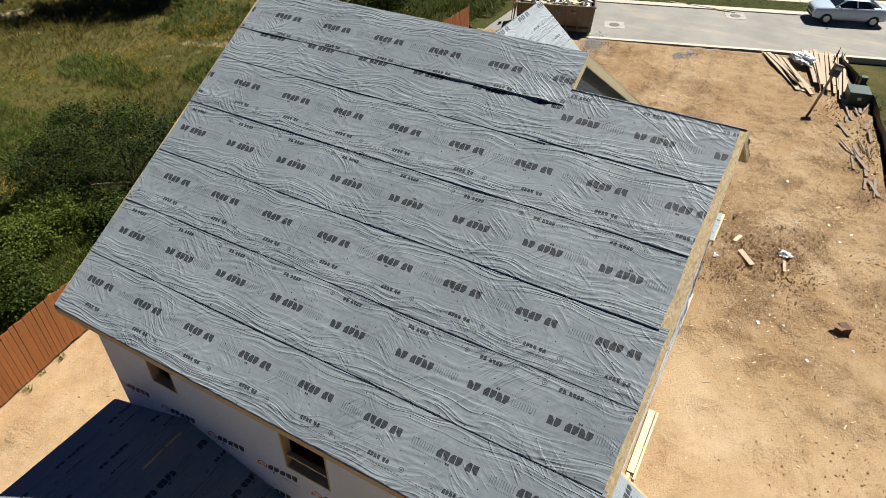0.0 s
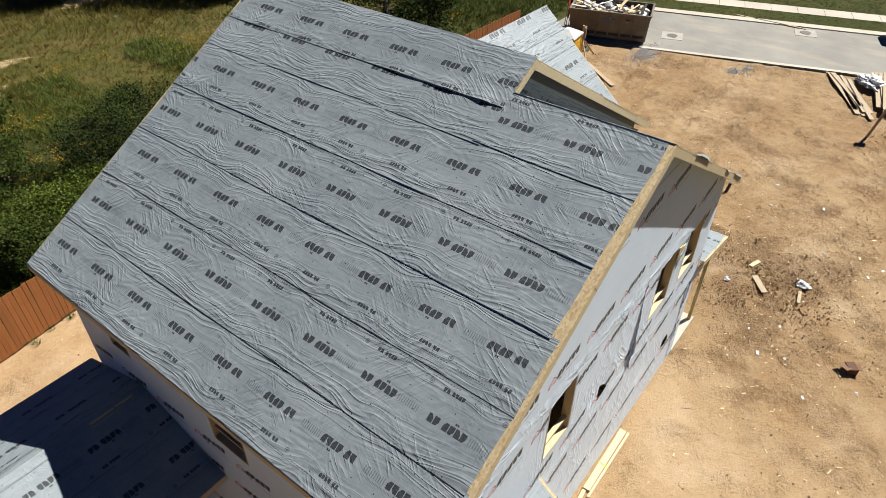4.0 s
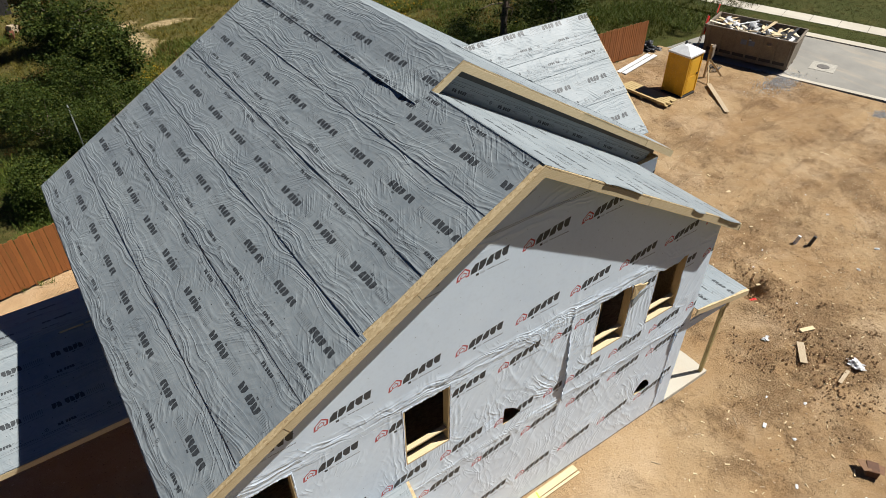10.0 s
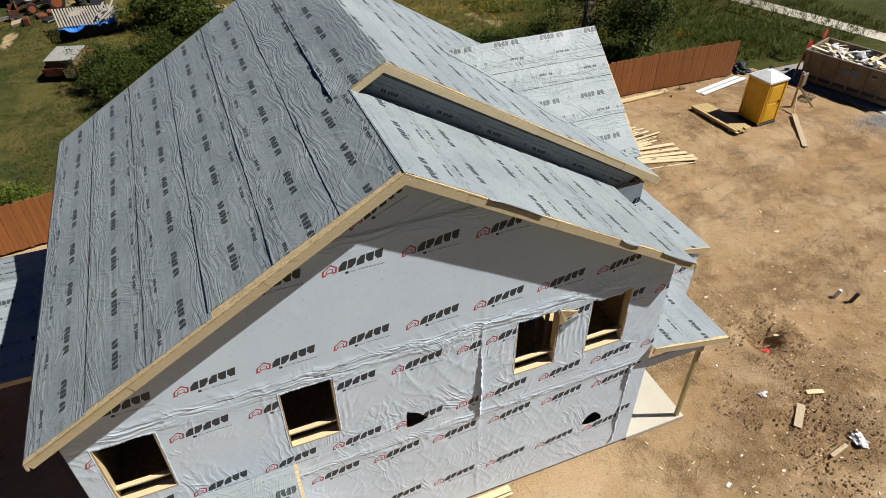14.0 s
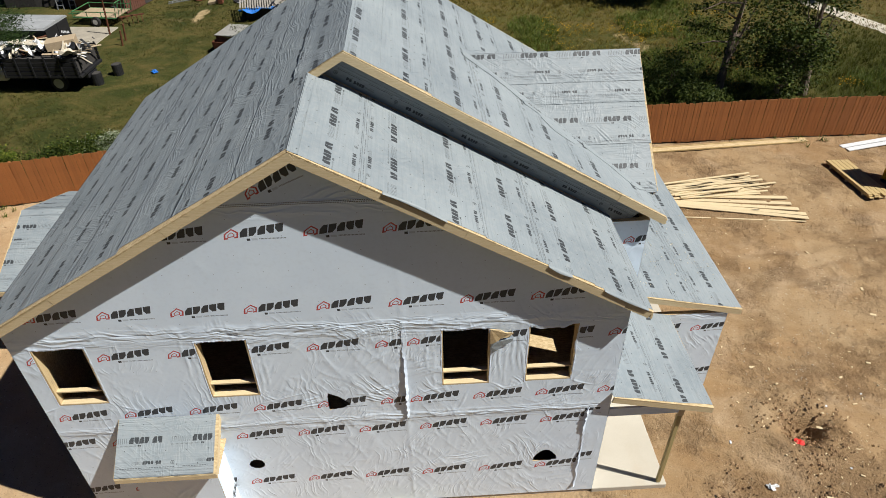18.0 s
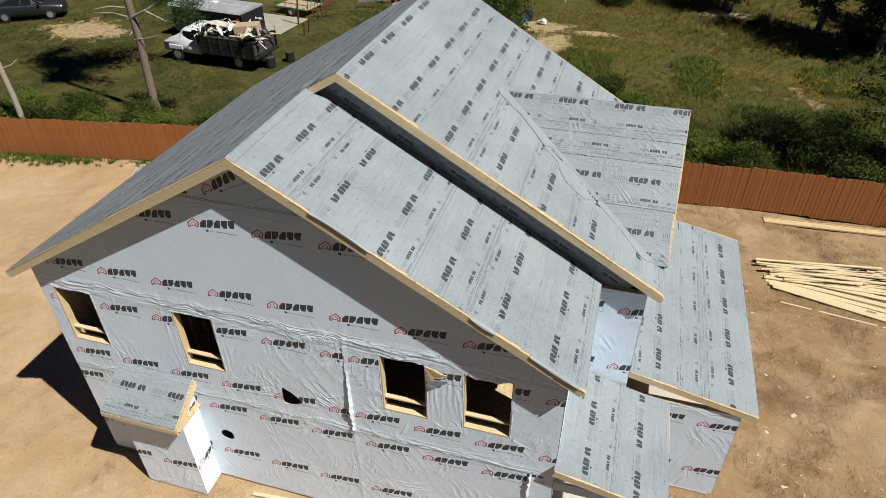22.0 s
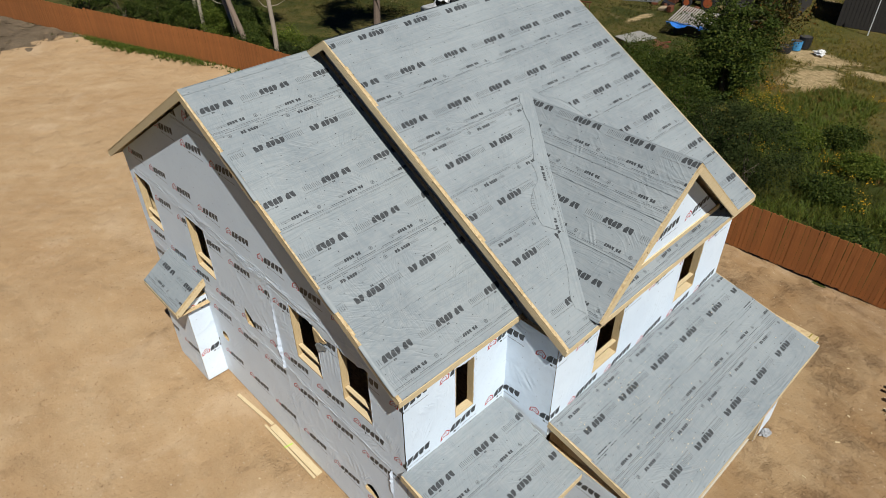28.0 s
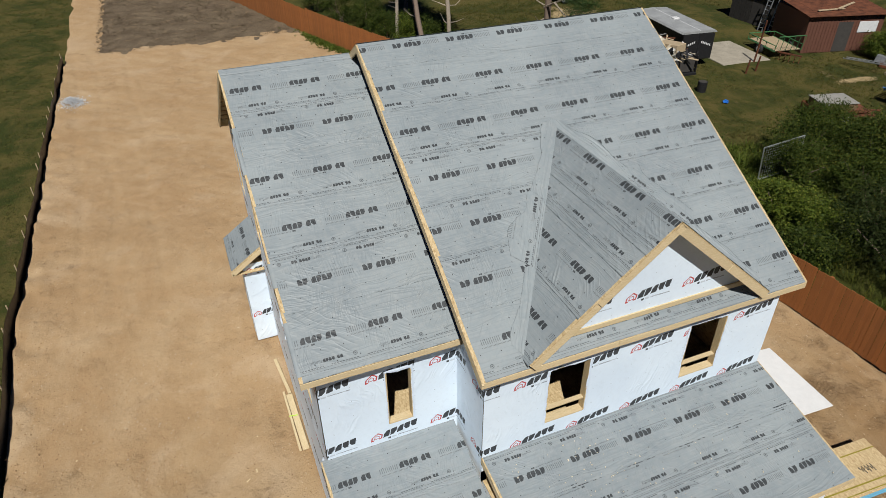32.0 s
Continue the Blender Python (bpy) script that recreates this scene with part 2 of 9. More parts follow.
def wrap_material():
    """White-grey house wrap with a printed icon, word and line in rows."""
    n = Nodes("house_wrap")
    uv = n.split(n.coords("UV"))
    u, v = n.math("FLOORED_MODULO", uv[0], 1.24), n.math("SUBTRACT", n.math("FLOORED_MODULO", n.math("ADD", uv[1], 0.4), 1.585), 0.4)
    o = n.coords()
    line = v
    v = n.math("SUBTRACT", v, n.math("MULTIPLY", n.math("SUBTRACT", u, 0.16), 0.13))
    us = n.math("ADD", u, n.math("MULTIPLY", v, -0.20))
    heavy = word_blocks(n, us, v, 0.30, 1.00, 0.0, 0.160, 0.14, 0.88, 0.0, 0.42)
    heavy = n.math("MAXIMUM", heavy, word_blocks(n, u, line, 0.40, 0.455, -0.05, -0.005, 0.05, 0.99))
    thin = word_blocks(n, u, line, 0.60, 1.02, -0.030, -0.008, 0.021, 0.7)
    thin = n.math("MAXIMUM", thin, n.math("MULTIPLY", word_blocks(n, u, line, 0.475, 0.57, -0.045, -0.005, 0.1, 0.99), 0.35))
    px = n.math("ABSOLUTE", n.math("SUBTRACT", us, 0.16))
    d = n.math("MAXIMUM", n.math("SUBTRACT", px, 0.115), n.math("ADD", n.math("SUBTRACT", v, 0.19), n.math("MULTIPLY", px, 0.75)))
    d = n.math("MAXIMUM", d, n.math("SUBTRACT", 0.002, v))
    red = n.band(d, -0.028, 0.0)
    gap = n.math("MULTIPLY", n.math("LESS_THAN", px, 0.05), n.band(v, 0.0, 0.03))
    red = n.math("MULTIPLY", red, n.math("SUBTRACT", 1.0, gap))
    d2 = n.math("MAXIMUM", n.math("SUBTRACT", px, 0.055), n.math("ADD", n.math("SUBTRACT", v, 0.125), n.math("MULTIPLY", px, 0.75)))
    d2 = n.math("MAXIMUM", d2, n.math("SUBTRACT", 0.03, v))
    red = n.math("MAXIMUM", red, n.band(d2, -0.016, 0.0))
    dust = n.noise(o, 0.55, 5, 0.6)
    base = n.mix(n.ramp(dust, 0.35, 0.7), (0.665, 0.745, 0.855), (0.74, 0.815, 0.91))
    base = n.mix(n.ramp(n.noise(o, 14, 4), 0.5, 0.8, 0, 0.18), base, (0.50, 0.53, 0.58))
    stain = n.ramp(n.noise(n.scaled(o, (1.5, 1.5, 0.35)), 2.2, 4), 0.66, 0.85, 0, 0.12)
    base = n.mix(stain, base, (0.50, 0.45, 0.38))
    base = n.mix(n.math("MULTIPLY", thin, 0.75), base, (0.06, 0.06, 0.065))
    base = n.mix(n.math("MULTIPLY", heavy, 0.96), base, (0.016, 0.017, 0.02))
    base = n.mix(n.math("MULTIPLY", red, 0.95), base, (0.45, 0.028, 0.022))
    bend = n.node("ShaderNodeTexNoise", Scale=1.3, Detail=2.0)
    n.link(o, bend.inputs["Vector"])
    bent = n.tree.nodes.new("ShaderNodeVectorMath")
    bent.operation = "MULTIPLY_ADD"
    n.link(bend.outputs["Color"], bent.inputs[0])
    bent.inputs[1].default_value = (0.45, 0.45, 0.0)
    n.link(n.coords("UV"), bent.inputs[2])

    def pull(turn, seed, along, across, sharp):
        """Thin long creases of slack wrap, running at an angle."""
        m = n.tree.nodes.new("ShaderNodeMapping")
        n.link(bent.outputs[0], m.inputs[0])
        m.inputs["Location"].default_value = (seed, 2.1 * seed, seed)
        m.inputs["Rotation"].default_value = (0, 0, turn)
        raw = n.noise(n.scaled(m.outputs[0], (along, across, 1.0)), 1.0, 1.5, 0.5, 0.25)
        ridge = n.math("MAXIMUM", n.math("SUBTRACT", 1.0, n.math("ABSOLUTE", n.math("SUBTRACT", n.math("MULTIPLY", raw, 6.0), 3.0))), 0.0)
        return n.math("POWER", ridge, sharp)

    tall = uv[1]
    lapped = n.math("MULTIPLY", n.math("MAXIMUM", n.ramp(tall, 1.80, 2.02), n.ramp(tall, -0.24, -0.36)), n.ramp(n.split(o)[2], 1.6, 2.6))
    slack = n.ramp(n.split(o)[2], 6.1, 5.75)
    where = n.noise(o, 0.9, 3, 0.6)
    creases = n.math("MULTIPLY", pull(1.0, 1.0, 0.9, 6.5, 1.6), n.ramp(where, 0.54, 0.64))
    creases = n.math("ADD", creases, n.math("MULTIPLY", pull(-1.15, 4.0, 0.9, 7.0, 1.6), n.ramp(where, 0.46, 0.36)))
    creases = n.math("ADD", creases, n.math("MULTIPLY", n.math("MULTIPLY", pull(1.5, 6.0, 0.7, 7.0, 1.6), n.ramp(n.noise(o, 0.7, 2, 0.5, 0.3), 0.55, 0.65)), 0.7))
    creases = n.math("MULTIPLY", creases, slack)
    creases = n.math("ADD", creases, n.math("MULTIPLY", pull(0.03, 2.0, 0.35, 8.0, 1.3), n.math("MULTIPLY", lapped, 1.3)))
    cu = n.math("SUBTRACT", n.math("FLOORED_MODULO", uv[0], 0.406), 0.2)
    cv = n.math("SUBTRACT", n.math("FLOORED_MODULO", uv[1], 0.36), 0.18)
    shift = n.math("MULTIPLY", n.math("SUBTRACT", n.noise(o, 1.3, 2), 0.5), 0.22)
    nail = n.math("SQRT", n.math("ADD", n.math("POWER", n.math("ADD", cu, n.math("MULTIPLY", shift, 0.3)), 2.0), n.math("POWER", n.math("SUBTRACT", cv, shift), 2.0)))
    nail = n.math("LESS_THAN", nail, 0.0075)
    base = n.mix(n.math("MULTIPLY", nail, 0.6), base, (0.10, 0.105, 0.115))
    n.bump(n.math("ADD", n.math("MULTIPLY", creases, 0.55), n.math("MULTIPLY", n.noise(o, 60, 2), 0.01)), 0.7, 0.016)
    return n.done(n.mix(1.0, base, (0.945, 0.97, 0.955), "MULTIPLY"), n.ramp(dust, 0.3, 0.7, 0.5, 0.62), 0.0, 0.4)


def wood_material(name, a, b, grain=(1.0, 14.0, 14.0), scale=5.0, rough=0.72, tint=0.25):
    n = Nodes(name)
    a, b = tuple(x * 0.82 for x in a), tuple(x * 0.82 for x in b)
    v = n.coords()
    g = n.noise(n.scaled(v, grain), scale, 5, 0.6, 0.8)
    fine = n.noise(n.scaled(v, tuple(4 * x for x in grain)), scale, 3)
    c = n.mix(n.ramp(g, 0.3, 0.7), a, b)
    c = n.mix(n.ramp(fine, 0.45, 0.75, 0, 0.35), c, tuple(x * 0.6 for x in a))
    knots = n.ramp(n.voronoi(n.scaled(v, tuple(max(0.35, x * 0.12) for x in grain)), 3.5), 0.0, 0.10, 0.55, 0.0)
    c = n.mix(knots, c, tuple(x * 0.35 for x in a))
    c = n.mix(n.math("MULTIPLY", rnd(n), tint), c, tuple(x * 0.55 for x in b))
    n.bump(g, 0.25, 0.004)
    return n.done(c, rough)


def osb_material():
    n = Nodes("osb_board")
    v = n.coords()
    w = n.tree.nodes.new("ShaderNodeTexVoronoi")
    w.inputs["Scale"].default_value = 16
    n.link(n.scaled(v, (1.0, 2.4, 2.0)), w.inputs["Vector"])
    f = n.split(w.outputs["Color"])
    c = n.mix(f[0], (0.41, 0.295, 0.148), (0.575, 0.445, 0.255))
    c = n.mix(n.ramp(f[1], 0.8, 1.0, 0, 0.55), c, (0.30, 0.19, 0.08))
    n.bump(f[2], 0.3, 0.004)
    return n.done(c, 0.78)


TRACKS = [(-13.0, -2.2, -24, 6.0), (-12.2, -3.6, -26, 5.0), (-21.5, -1.2, 68, 5.5), (-18.5, -4.2, 58, 3.5), (-24.0, 1.5, 72, 6.0), (-20.5, -1.0, 3, 7.0), (-4.0, -4.6, 4, 9.0), (-6.0, -6.0, -3, 8.0), (6.0, -4.8, 5, 8.0), (21.0, 4.0, 10, 8.0), (24.0, 8.0, 24, 6.0), (22.0, -1.5, -14, 6.0), (28.5, 4.2, -13, 5.0), (28.6, 6.0, -14, 5.0), (29.5, 2.3, -8, 5.0), (27.0, -0.8, -18, 4.5)]
CIRCLES = [(-7.2, -5.4, 2.6), (-7.0, -5.4, 3.3), (-6.6, -6.2, 1.7), (-5.2, -3.6, 2.2), (23.0, 1.0, 3.4), (20.4, -0.9, 4.3)]


def dirt_material():
    """Red-tan graded subsoil: smooth dry crust, lumpy turned earth, wheel marks and grit."""
    n = Nodes("graded_dirt")
    v = n.coords()
    x = n.split(v)[0]
    big = n.noise(v, 0.16, 5, 0.6, 0.1)
    mid = n.noise(v, 0.8, 7, 0.68, 0.1)
    lumps = n.noise(v, 5.0, 7, 0.72)
    grit = n.noise(v, 26, 5, 0.75)
    speck = n.noise(v, 15, 2, 0.5)

    def run(turn, sx, sy, scale, detail=6):
        m = n.tree.nodes.new("ShaderNodeMapping")
        n.link(v, m.inputs[0])
        m.inputs["Rotation"].default_value = (0, 0, turn)
        return n.noise(n.scaled(m.outputs[0], (sx, sy, 1.0)), scale, detail, 0.68, 0.15)

    tracks = run(0.30, 0.2, 1.1, 1.3)
    west_tracks = n.mix(n.ramp(x, -7.0, -2.0), run(-0.85, 0.22, 0.8, 1.1, 9), run(0.06, 0.25, 0.8, 1.1, 9))
    east = n.ramp(x, 5.0, 12.0)
    break_up = n.ramp(n.noise(v, 1.1, 7, 0.72), 0.44, 0.60)
    marks = None
    stray = n.node("ShaderNodeTexNoise", Scale=0.55, Detail=4.0)
    n.link(v, stray.inputs["Vector"])
    wander = n.node("ShaderNodeVectorMath")
    wander.operation = "MULTIPLY_ADD"
    n.link(stray.outputs["Color"], wander.inputs[0])
    wander.inputs[1].default_value = (1.1, 1.1, 0.0)
    n.link(v, wander.inputs[2])
    # pairs of tyre tracks crossing the graded ground: middle, heading, half length
    for cx, cy, turn, half in TRACKS:
        m = n.tree.nodes.new("ShaderNodeMapping")
        m.vector_type = "TEXTURE"
        n.link(wander.outputs[0], m.inputs[0])
        m.inputs["Location"].default_value = (cx + 0.55, cy + 0.55, 0)
        m.inputs["Rotation"].default_value = (0, 0, math.radians(turn))
        q = n.split(m.outputs[0])
        bow = n.math("MULTIPLY", n.math("MULTIPLY", q[0], q[0]), 0.9 / (half * half))
        lane = n.math("ABSOLUTE", n.math("SUBTRACT", n.math("ABSOLUTE", n.math("SUBTRACT", q[1], bow)), 0.72))
        one = n.math("MULTIPLY", n.ramp(lane, 0.26, 0.06), n.ramp(n.math("ABSOLUTE", q[0]), half, half * 0.6))
        marks = one if marks is None else n.math("MAXIMUM", marks, one)
    # turning circles of the digger
    for cx, cy, r in CIRCLES:
        ln = n.tree.nodes.new("ShaderNodeVectorMath")
        ln.operation = "DISTANCE"
        n.link(wander.outputs[0], ln.inputs[0])
        ln.inputs[1].default_value = (cx + 0.55, cy + 0.55, 0)
        d = n.math("ABSOLUTE", n.math("SUBTRACT", ln.outputs["Value"], r))
        marks = n.math("MAXIMUM", marks, n.ramp(d, 0.24, 0.06, 0.0, 0.6))
    marks = n.math("MULTIPLY", marks, break_up)
    turned = n.noise(v, 0.5, 8, 0.7, 0.0)
    # trench backfill beside the front corner
    q = n.scaled(v, (1 / 3.6, 1 / 2.4, 0))
    q.node.inputs["Location"].default_value = (-16.3 / 3.6, 1.6 / 2.4, 0)
    fill = n.tree.nodes.new("ShaderNodeVectorMath")
    fill.operation = "LENGTH"
    n.link(q, fill.inputs[0])
    turned = n.math("ADD", turned, n.ramp(fill.outputs["Value"], 1.15, 0.35, -0.02, 0.11))
    turned = n.ramp(turned, n.math("SUBTRACT", 0.53, n.math("MULTIPLY", east, 0.08)), n.math("SUBTRACT", 0.64, n.math("MULTIPLY", east, 0.06)))
    c = n.mix(n.ramp(big, 0.38, 0.62), (0.405, 0.256, 0.126), (0.495, 0.338, 0.182))
    c = n.mix(n.math("MULTIPLY", n.ramp(mid, 0.46, 0.66), 0.55), c, (0.555, 0.415, 0.255))
    c = n.mix(n.math("MULTIPLY", n.ramp(big, 0.56, 0.40), n.ramp(east, 0, 1, 0.1, 0.35)), c, (0.36, 0.208, 0.094))
    c = n.mix(n.ramp(east, 0, 1, 0.4, 0.0), c, (0.63, 0.425, 0.235))
    turned = n.math("MULTIPLY", turned, n.ramp(east, 0, 1, 0.4, 1.0))
    earth = n.mix(n.ramp(lumps, 0.38, 0.62), (0.40, 0.252, 0.130), (0.25, 0.146, 0.071))
    c = n.mix(n.math("MULTIPLY", turned, n.ramp(east, 0, 1, 0.10, 0.66)), c, earth)
    c = n.mix(n.math("MULTIPLY", n.ramp(tracks, 0.50, 0.60), n.math("MULTIPLY", east, 0.45)), c, (0.50, 0.35, 0.195))
    c = n.mix(n.math("MULTIPLY", n.ramp(west_tracks, 0.50, 0.64), n.ramp(east, 0, 1, 0.26, 0.0)), c, (0.40, 0.245, 0.118))
    c = n.mix(n.math("MULTIPLY", n.ramp(west_tracks, 0.50, 0.36), n.ramp(east, 0, 1, 0.36, 0.0)), c, (0.64, 0.475, 0.29))
    c = n.mix(n.math("MULTIPLY", marks, n.ramp(east, 0, 1, 0.26, 0.55)), c, (0.42, 0.255, 0.125))
    c = n.mix(n.math("MULTIPLY", n.ramp(n.noise(v, 0.35, 6, 0.65, 0.4), 0.54, 0.66), 0.5), c, (0.66, 0.49, 0.315))
    c = n.mix(n.math("MULTIPLY", n.ramp(n.noise(v, 0.42, 9, 0.76, 0.3), 0.53, 0.64), n.ramp(east, 0, 1, 0.12, 0.16)), c, (0.31, 0.195, 0.10))
    c = n.mix(n.ramp(grit, 0.56, 0.68, 0, 0.45), c, (0.20, 0.117, 0.058))
    c = n.mix(n.ramp(grit, 0.32, 0.42, 0.35, 0), c, (0.60, 0.45, 0.285))
    c = n.mix(n.ramp(speck, 0.68, 0.71, 0, 0.7), c, (0.20, 0.115, 0.06))
    c = n.mix(n.ramp(speck, 0.28, 0.31, 0.6, 0), c, (0.78, 0.64, 0.46))
    # crumbs of earth: shade painted into the gaps between small clods, more where the ground was worked
    warp = n.node("ShaderNodeVectorMath")
    warp.operation = "MULTIPLY_ADD"
    wob = n.node("ShaderNodeTexNoise", Scale=9.0, Detail=3.0)
    n.link(v, wob.inputs["Vector"])
    n.link(wob.outputs["Color"], warp.inputs[0])
    warp.inputs[1].default_value = (0.12, 0.12, 0.0)
    n.link(v, warp.inputs[2])
    crumb = n.voronoi(warp.outputs[0], 17.0)
    fine_crumb = n.voronoi(warp.outputs[0], 44.0)
    loose = n.ramp(n.math("ADD", n.noise(v, 0.9, 7, 0.72), n.math("MULTIPLY", n.math("SUBTRACT", turned, 0.75), 0.22)), 0.42, 0.60)
    c = n.mix(n.math("MULTIPLY", n.ramp(crumb, 0.45, 0.75), n.math("MULTIPLY", loose, 0.42)), c, (0.30, 0.185, 0.098))
    c = n.mix(n.math("MULTIPLY", n.ramp(fine_crumb, 0.5, 0.8), n.ramp(loose, 0, 1, 0.10, 0.22)), c, (0.26, 0.155, 0.08))
    c = n.mix(n.math("MULTIPLY", n.ramp(crumb, 0.24, 0.08), n.math("MULTIPLY", loose, 0.55)), c, (0.60, 0.44, 0.27))
    h = n.math("MULTIPLY", lumps, n.ramp(turned, 0, 1, 0.4, 1.2))
    h = n.math("SUBTRACT", h, n.math("MULTIPLY", crumb, n.ramp(loose, 0, 1, 0.02, 0.42)))
    h = n.math("SUBTRACT", h, n.math("MULTIPLY", fine_crumb, n.ramp(loose, 0, 1, 0.05, 0.2)))
    h = n.math("ADD", h, n.math("MULTIPLY", grit, n.ramp(loose, 0, 1, 0.16, 0.6)))
    h = n.math("ADD", h, n.math("ADD", n.math("MULTIPLY", tracks, 0.3), n.math("MULTIPLY", west_tracks, 0.10)))
    h = n.math("SUBTRACT", h, n.math("MULTIPLY", marks, n.ramp(east, 0, 1, 0.12, 0.35)))
    n.bump(h, 1.0, 0.085)
    return n.done(n.mix(1.0, c, n.mix(east, (0.735, 0.735, 0.73), (0.66, 0.655, 0.638)), "MULTIPLY"), 0.95, 0.0, 0.2)


# worn sandy places in the field: middle and reach
BARE = [(6.0, 33.8, 1.3, 2.3), (4.9, 36.8, 2.2, 1.1), (8.3, 36.2, 1.7, 0.5), (16.9, 42.7, 2.0, 0.9), (-6.4, 36.2, 0.35, 1.5), (-24.6, 28.0, 3.0, 1.8)]


def grass_ground_material():
    """Soil and low grass: rough field, mown verge and bare patches."""
    n = Nodes("grass_ground")
    v = n.coords()
    big = n.noise(v, 0.07, 4, 0.55)
    mid = n.noise(v, 0.5, 6, 0.65, 0.4)
    fine = n.noise(v, 9, 5, 0.7)
    y = n.split(v)[1]
    xy = n.split(v)
    # weedy and green towards the fence, dry and golden farther out
    zone = n.ramp(n.math("ADD", y, n.math("MULTIPLY", n.math("SUBTRACT", n.noise(v, 0.18, 5, 0.6), 0.5), 16.0)), 25.0, 31.0)
    weedy = n.mix(n.ramp(big, 0.36, 0.60), (0.036, 0.046, 0.009), (0.066, 0.068, 0.014))
    dry = n.mix(n.ramp(n.noise(v, 0.3, 5, 0.65, 0.5), 0.40, 0.60), (0.082, 0.084, 0.018), (0.150, 0.112, 0.038))
    c = n.mix(zone, weedy, dry)
    # the yard and the mown lawn are greener than the open field
    mown = n.math("MAXIMUM", n.math("LESS_THAN", xy[0], -1.5), n.math("LESS_THAN", y, -2.0))
    mown_c = n.mix(n.ramp(n.noise(v, 0.35, 6, 0.66, 0.6), 0.42, 0.58), (0.036, 0.046, 0.010), (0.118, 0.096, 0.030))
    mown_c = n.mix(n.ramp(n.noise(v, 1.1, 6, 0.7, 0.8), 0.58, 0.68, 0, 0.6), mown_c, (0.19, 0.135, 0.06))
    c = n.mix(mown, c, mown_c)
    c = n.mix(n.ramp(mid, 0.52, 0.74, 0, 0.45), c, (0.19, 0.125, 0.048))
    c = n.mix(n.ramp(n.noise(v, 2.4, 5, 0.7, 0.6), 0.48, 0.70, 0, 0.6), c, (0.045, 0.066, 0.012))
    c = n.mix(n.ramp(fine, 0.4, 0.75, 0, 0.6), c, (0.040, 0.055, 0.012))
    c = n.mix(n.ramp(n.noise(v, 34, 3, 0.7), 0.54, 0.75, 0, 0.4), c, (0.18, 0.16, 0.055))
    bare = n.math("MULTIPLY", n.ramp(n.noise(v, 0.16, 5, 0.62), 0.62, 0.70), n.math("GREATER_THAN", y, 24.0))
    rag = n.math("MULTIPLY", n.math("SUBTRACT", n.noise(v, 0.8, 6, 0.68, 0.5), 0.5), 3.6)
    for cx, cy, rx, ry in BARE:
        q = n.scaled(v, (1 / rx, 1 / ry, 0))
        q.node.inputs["Location"].default_value = (-cx / rx, -cy / ry, 0)
        ln = n.tree.nodes.new("ShaderNodeVectorMath")
        ln.operation = "LENGTH"
        n.link(q, ln.inputs[0])
        bare = n.math("MAXIMUM", bare, n.ramp(n.math("ADD", ln.outputs["Value"], rag), 1.15, 0.75))
    sand = n.mix(n.ramp(n.noise(v, 5, 5, 0.7), 0.35, 0.65), (0.38, 0.28, 0.15), (0.56, 0.43, 0.26))
    c = n.mix(n.math("MULTIPLY", bare, n.ramp(n.noise(v, 3.0, 5, 0.7), 0.35, 0.6, 0.5, 0.97)), c, sand)
    n.bump(n.math("ADD", fine, mid), 0.8, 0.08)
    return n.done(n.mix(1.0, c, (0.80, 0.78, 0.74), "MULTIPLY"), 0.95, 0.0, 0.15)


def leaf_material(name, a, b, c, rough=0.6, gloss=0.12, dim=0.62):
    """Leaves, shaded from one to the next by island, with light through them."""
    n = Nodes(name)
    g = n.tree.nodes.new("ShaderNodeNewGeometry").outputs["Random Per Island"]
    a, b, c = (tuple(x * dim for x in q) for q in (a, b, c))
    col = n.mix(n.ramp(g, 0.0, 0.6), a, b)
    col = n.mix(n.ramp(g, 0.75, 1.0), col, c)
    col = n.mix(n.ramp(n.noise(n.coords(), 0.5, 3), 0.4, 0.65, 0, 0.5), col, b)
    n.bsdf.inputs["Transmission Weight"].default_value = 0.0
    tr = n.node("ShaderNodeBsdfTranslucent")
    n.link(col, tr.inputs[0])
    m = n.node("ShaderNodeMixShader", Fac=0.05)
    mat = n.done(col, rough, 0.0, gloss)
    n.link(n.bsdf.outputs[0], m.inputs[1])
    n.link(tr.outputs[0], m.inputs[2])
    n.link(m.outputs[0], n.tree.nodes["Material Output"].inputs[0])
    return mat


def asphalt_material(name, a, b):
    n = Nodes(name)
    v = n.coords()
    f = n.noise(v, 0.35, 5, 0.6)
    s = n.noise(n.scaled(v, (1, 0.25, 1)), 1.1, 4, 0.6)
    g = n.noise(v, 60, 3)
    a, b = tuple(x * 0.82 for x in a), tuple(x * 0.82 for x in b)
    c = n.mix(n.ramp(f, 0.35, 0.68), a, b)
    c = n.mix(n.ramp(s, 0.52, 0.72, 0, 0.5), c, (0.42, 0.34, 0.24))
    c = n.mix(n.ramp(g, 0.5, 0.8, 0, 0.35), c, tuple(x * 0.6 for x in a))
    n.bump(g, 0.3, 0.005)
    return n.done(c, 0.9, 0.0, 0.3)


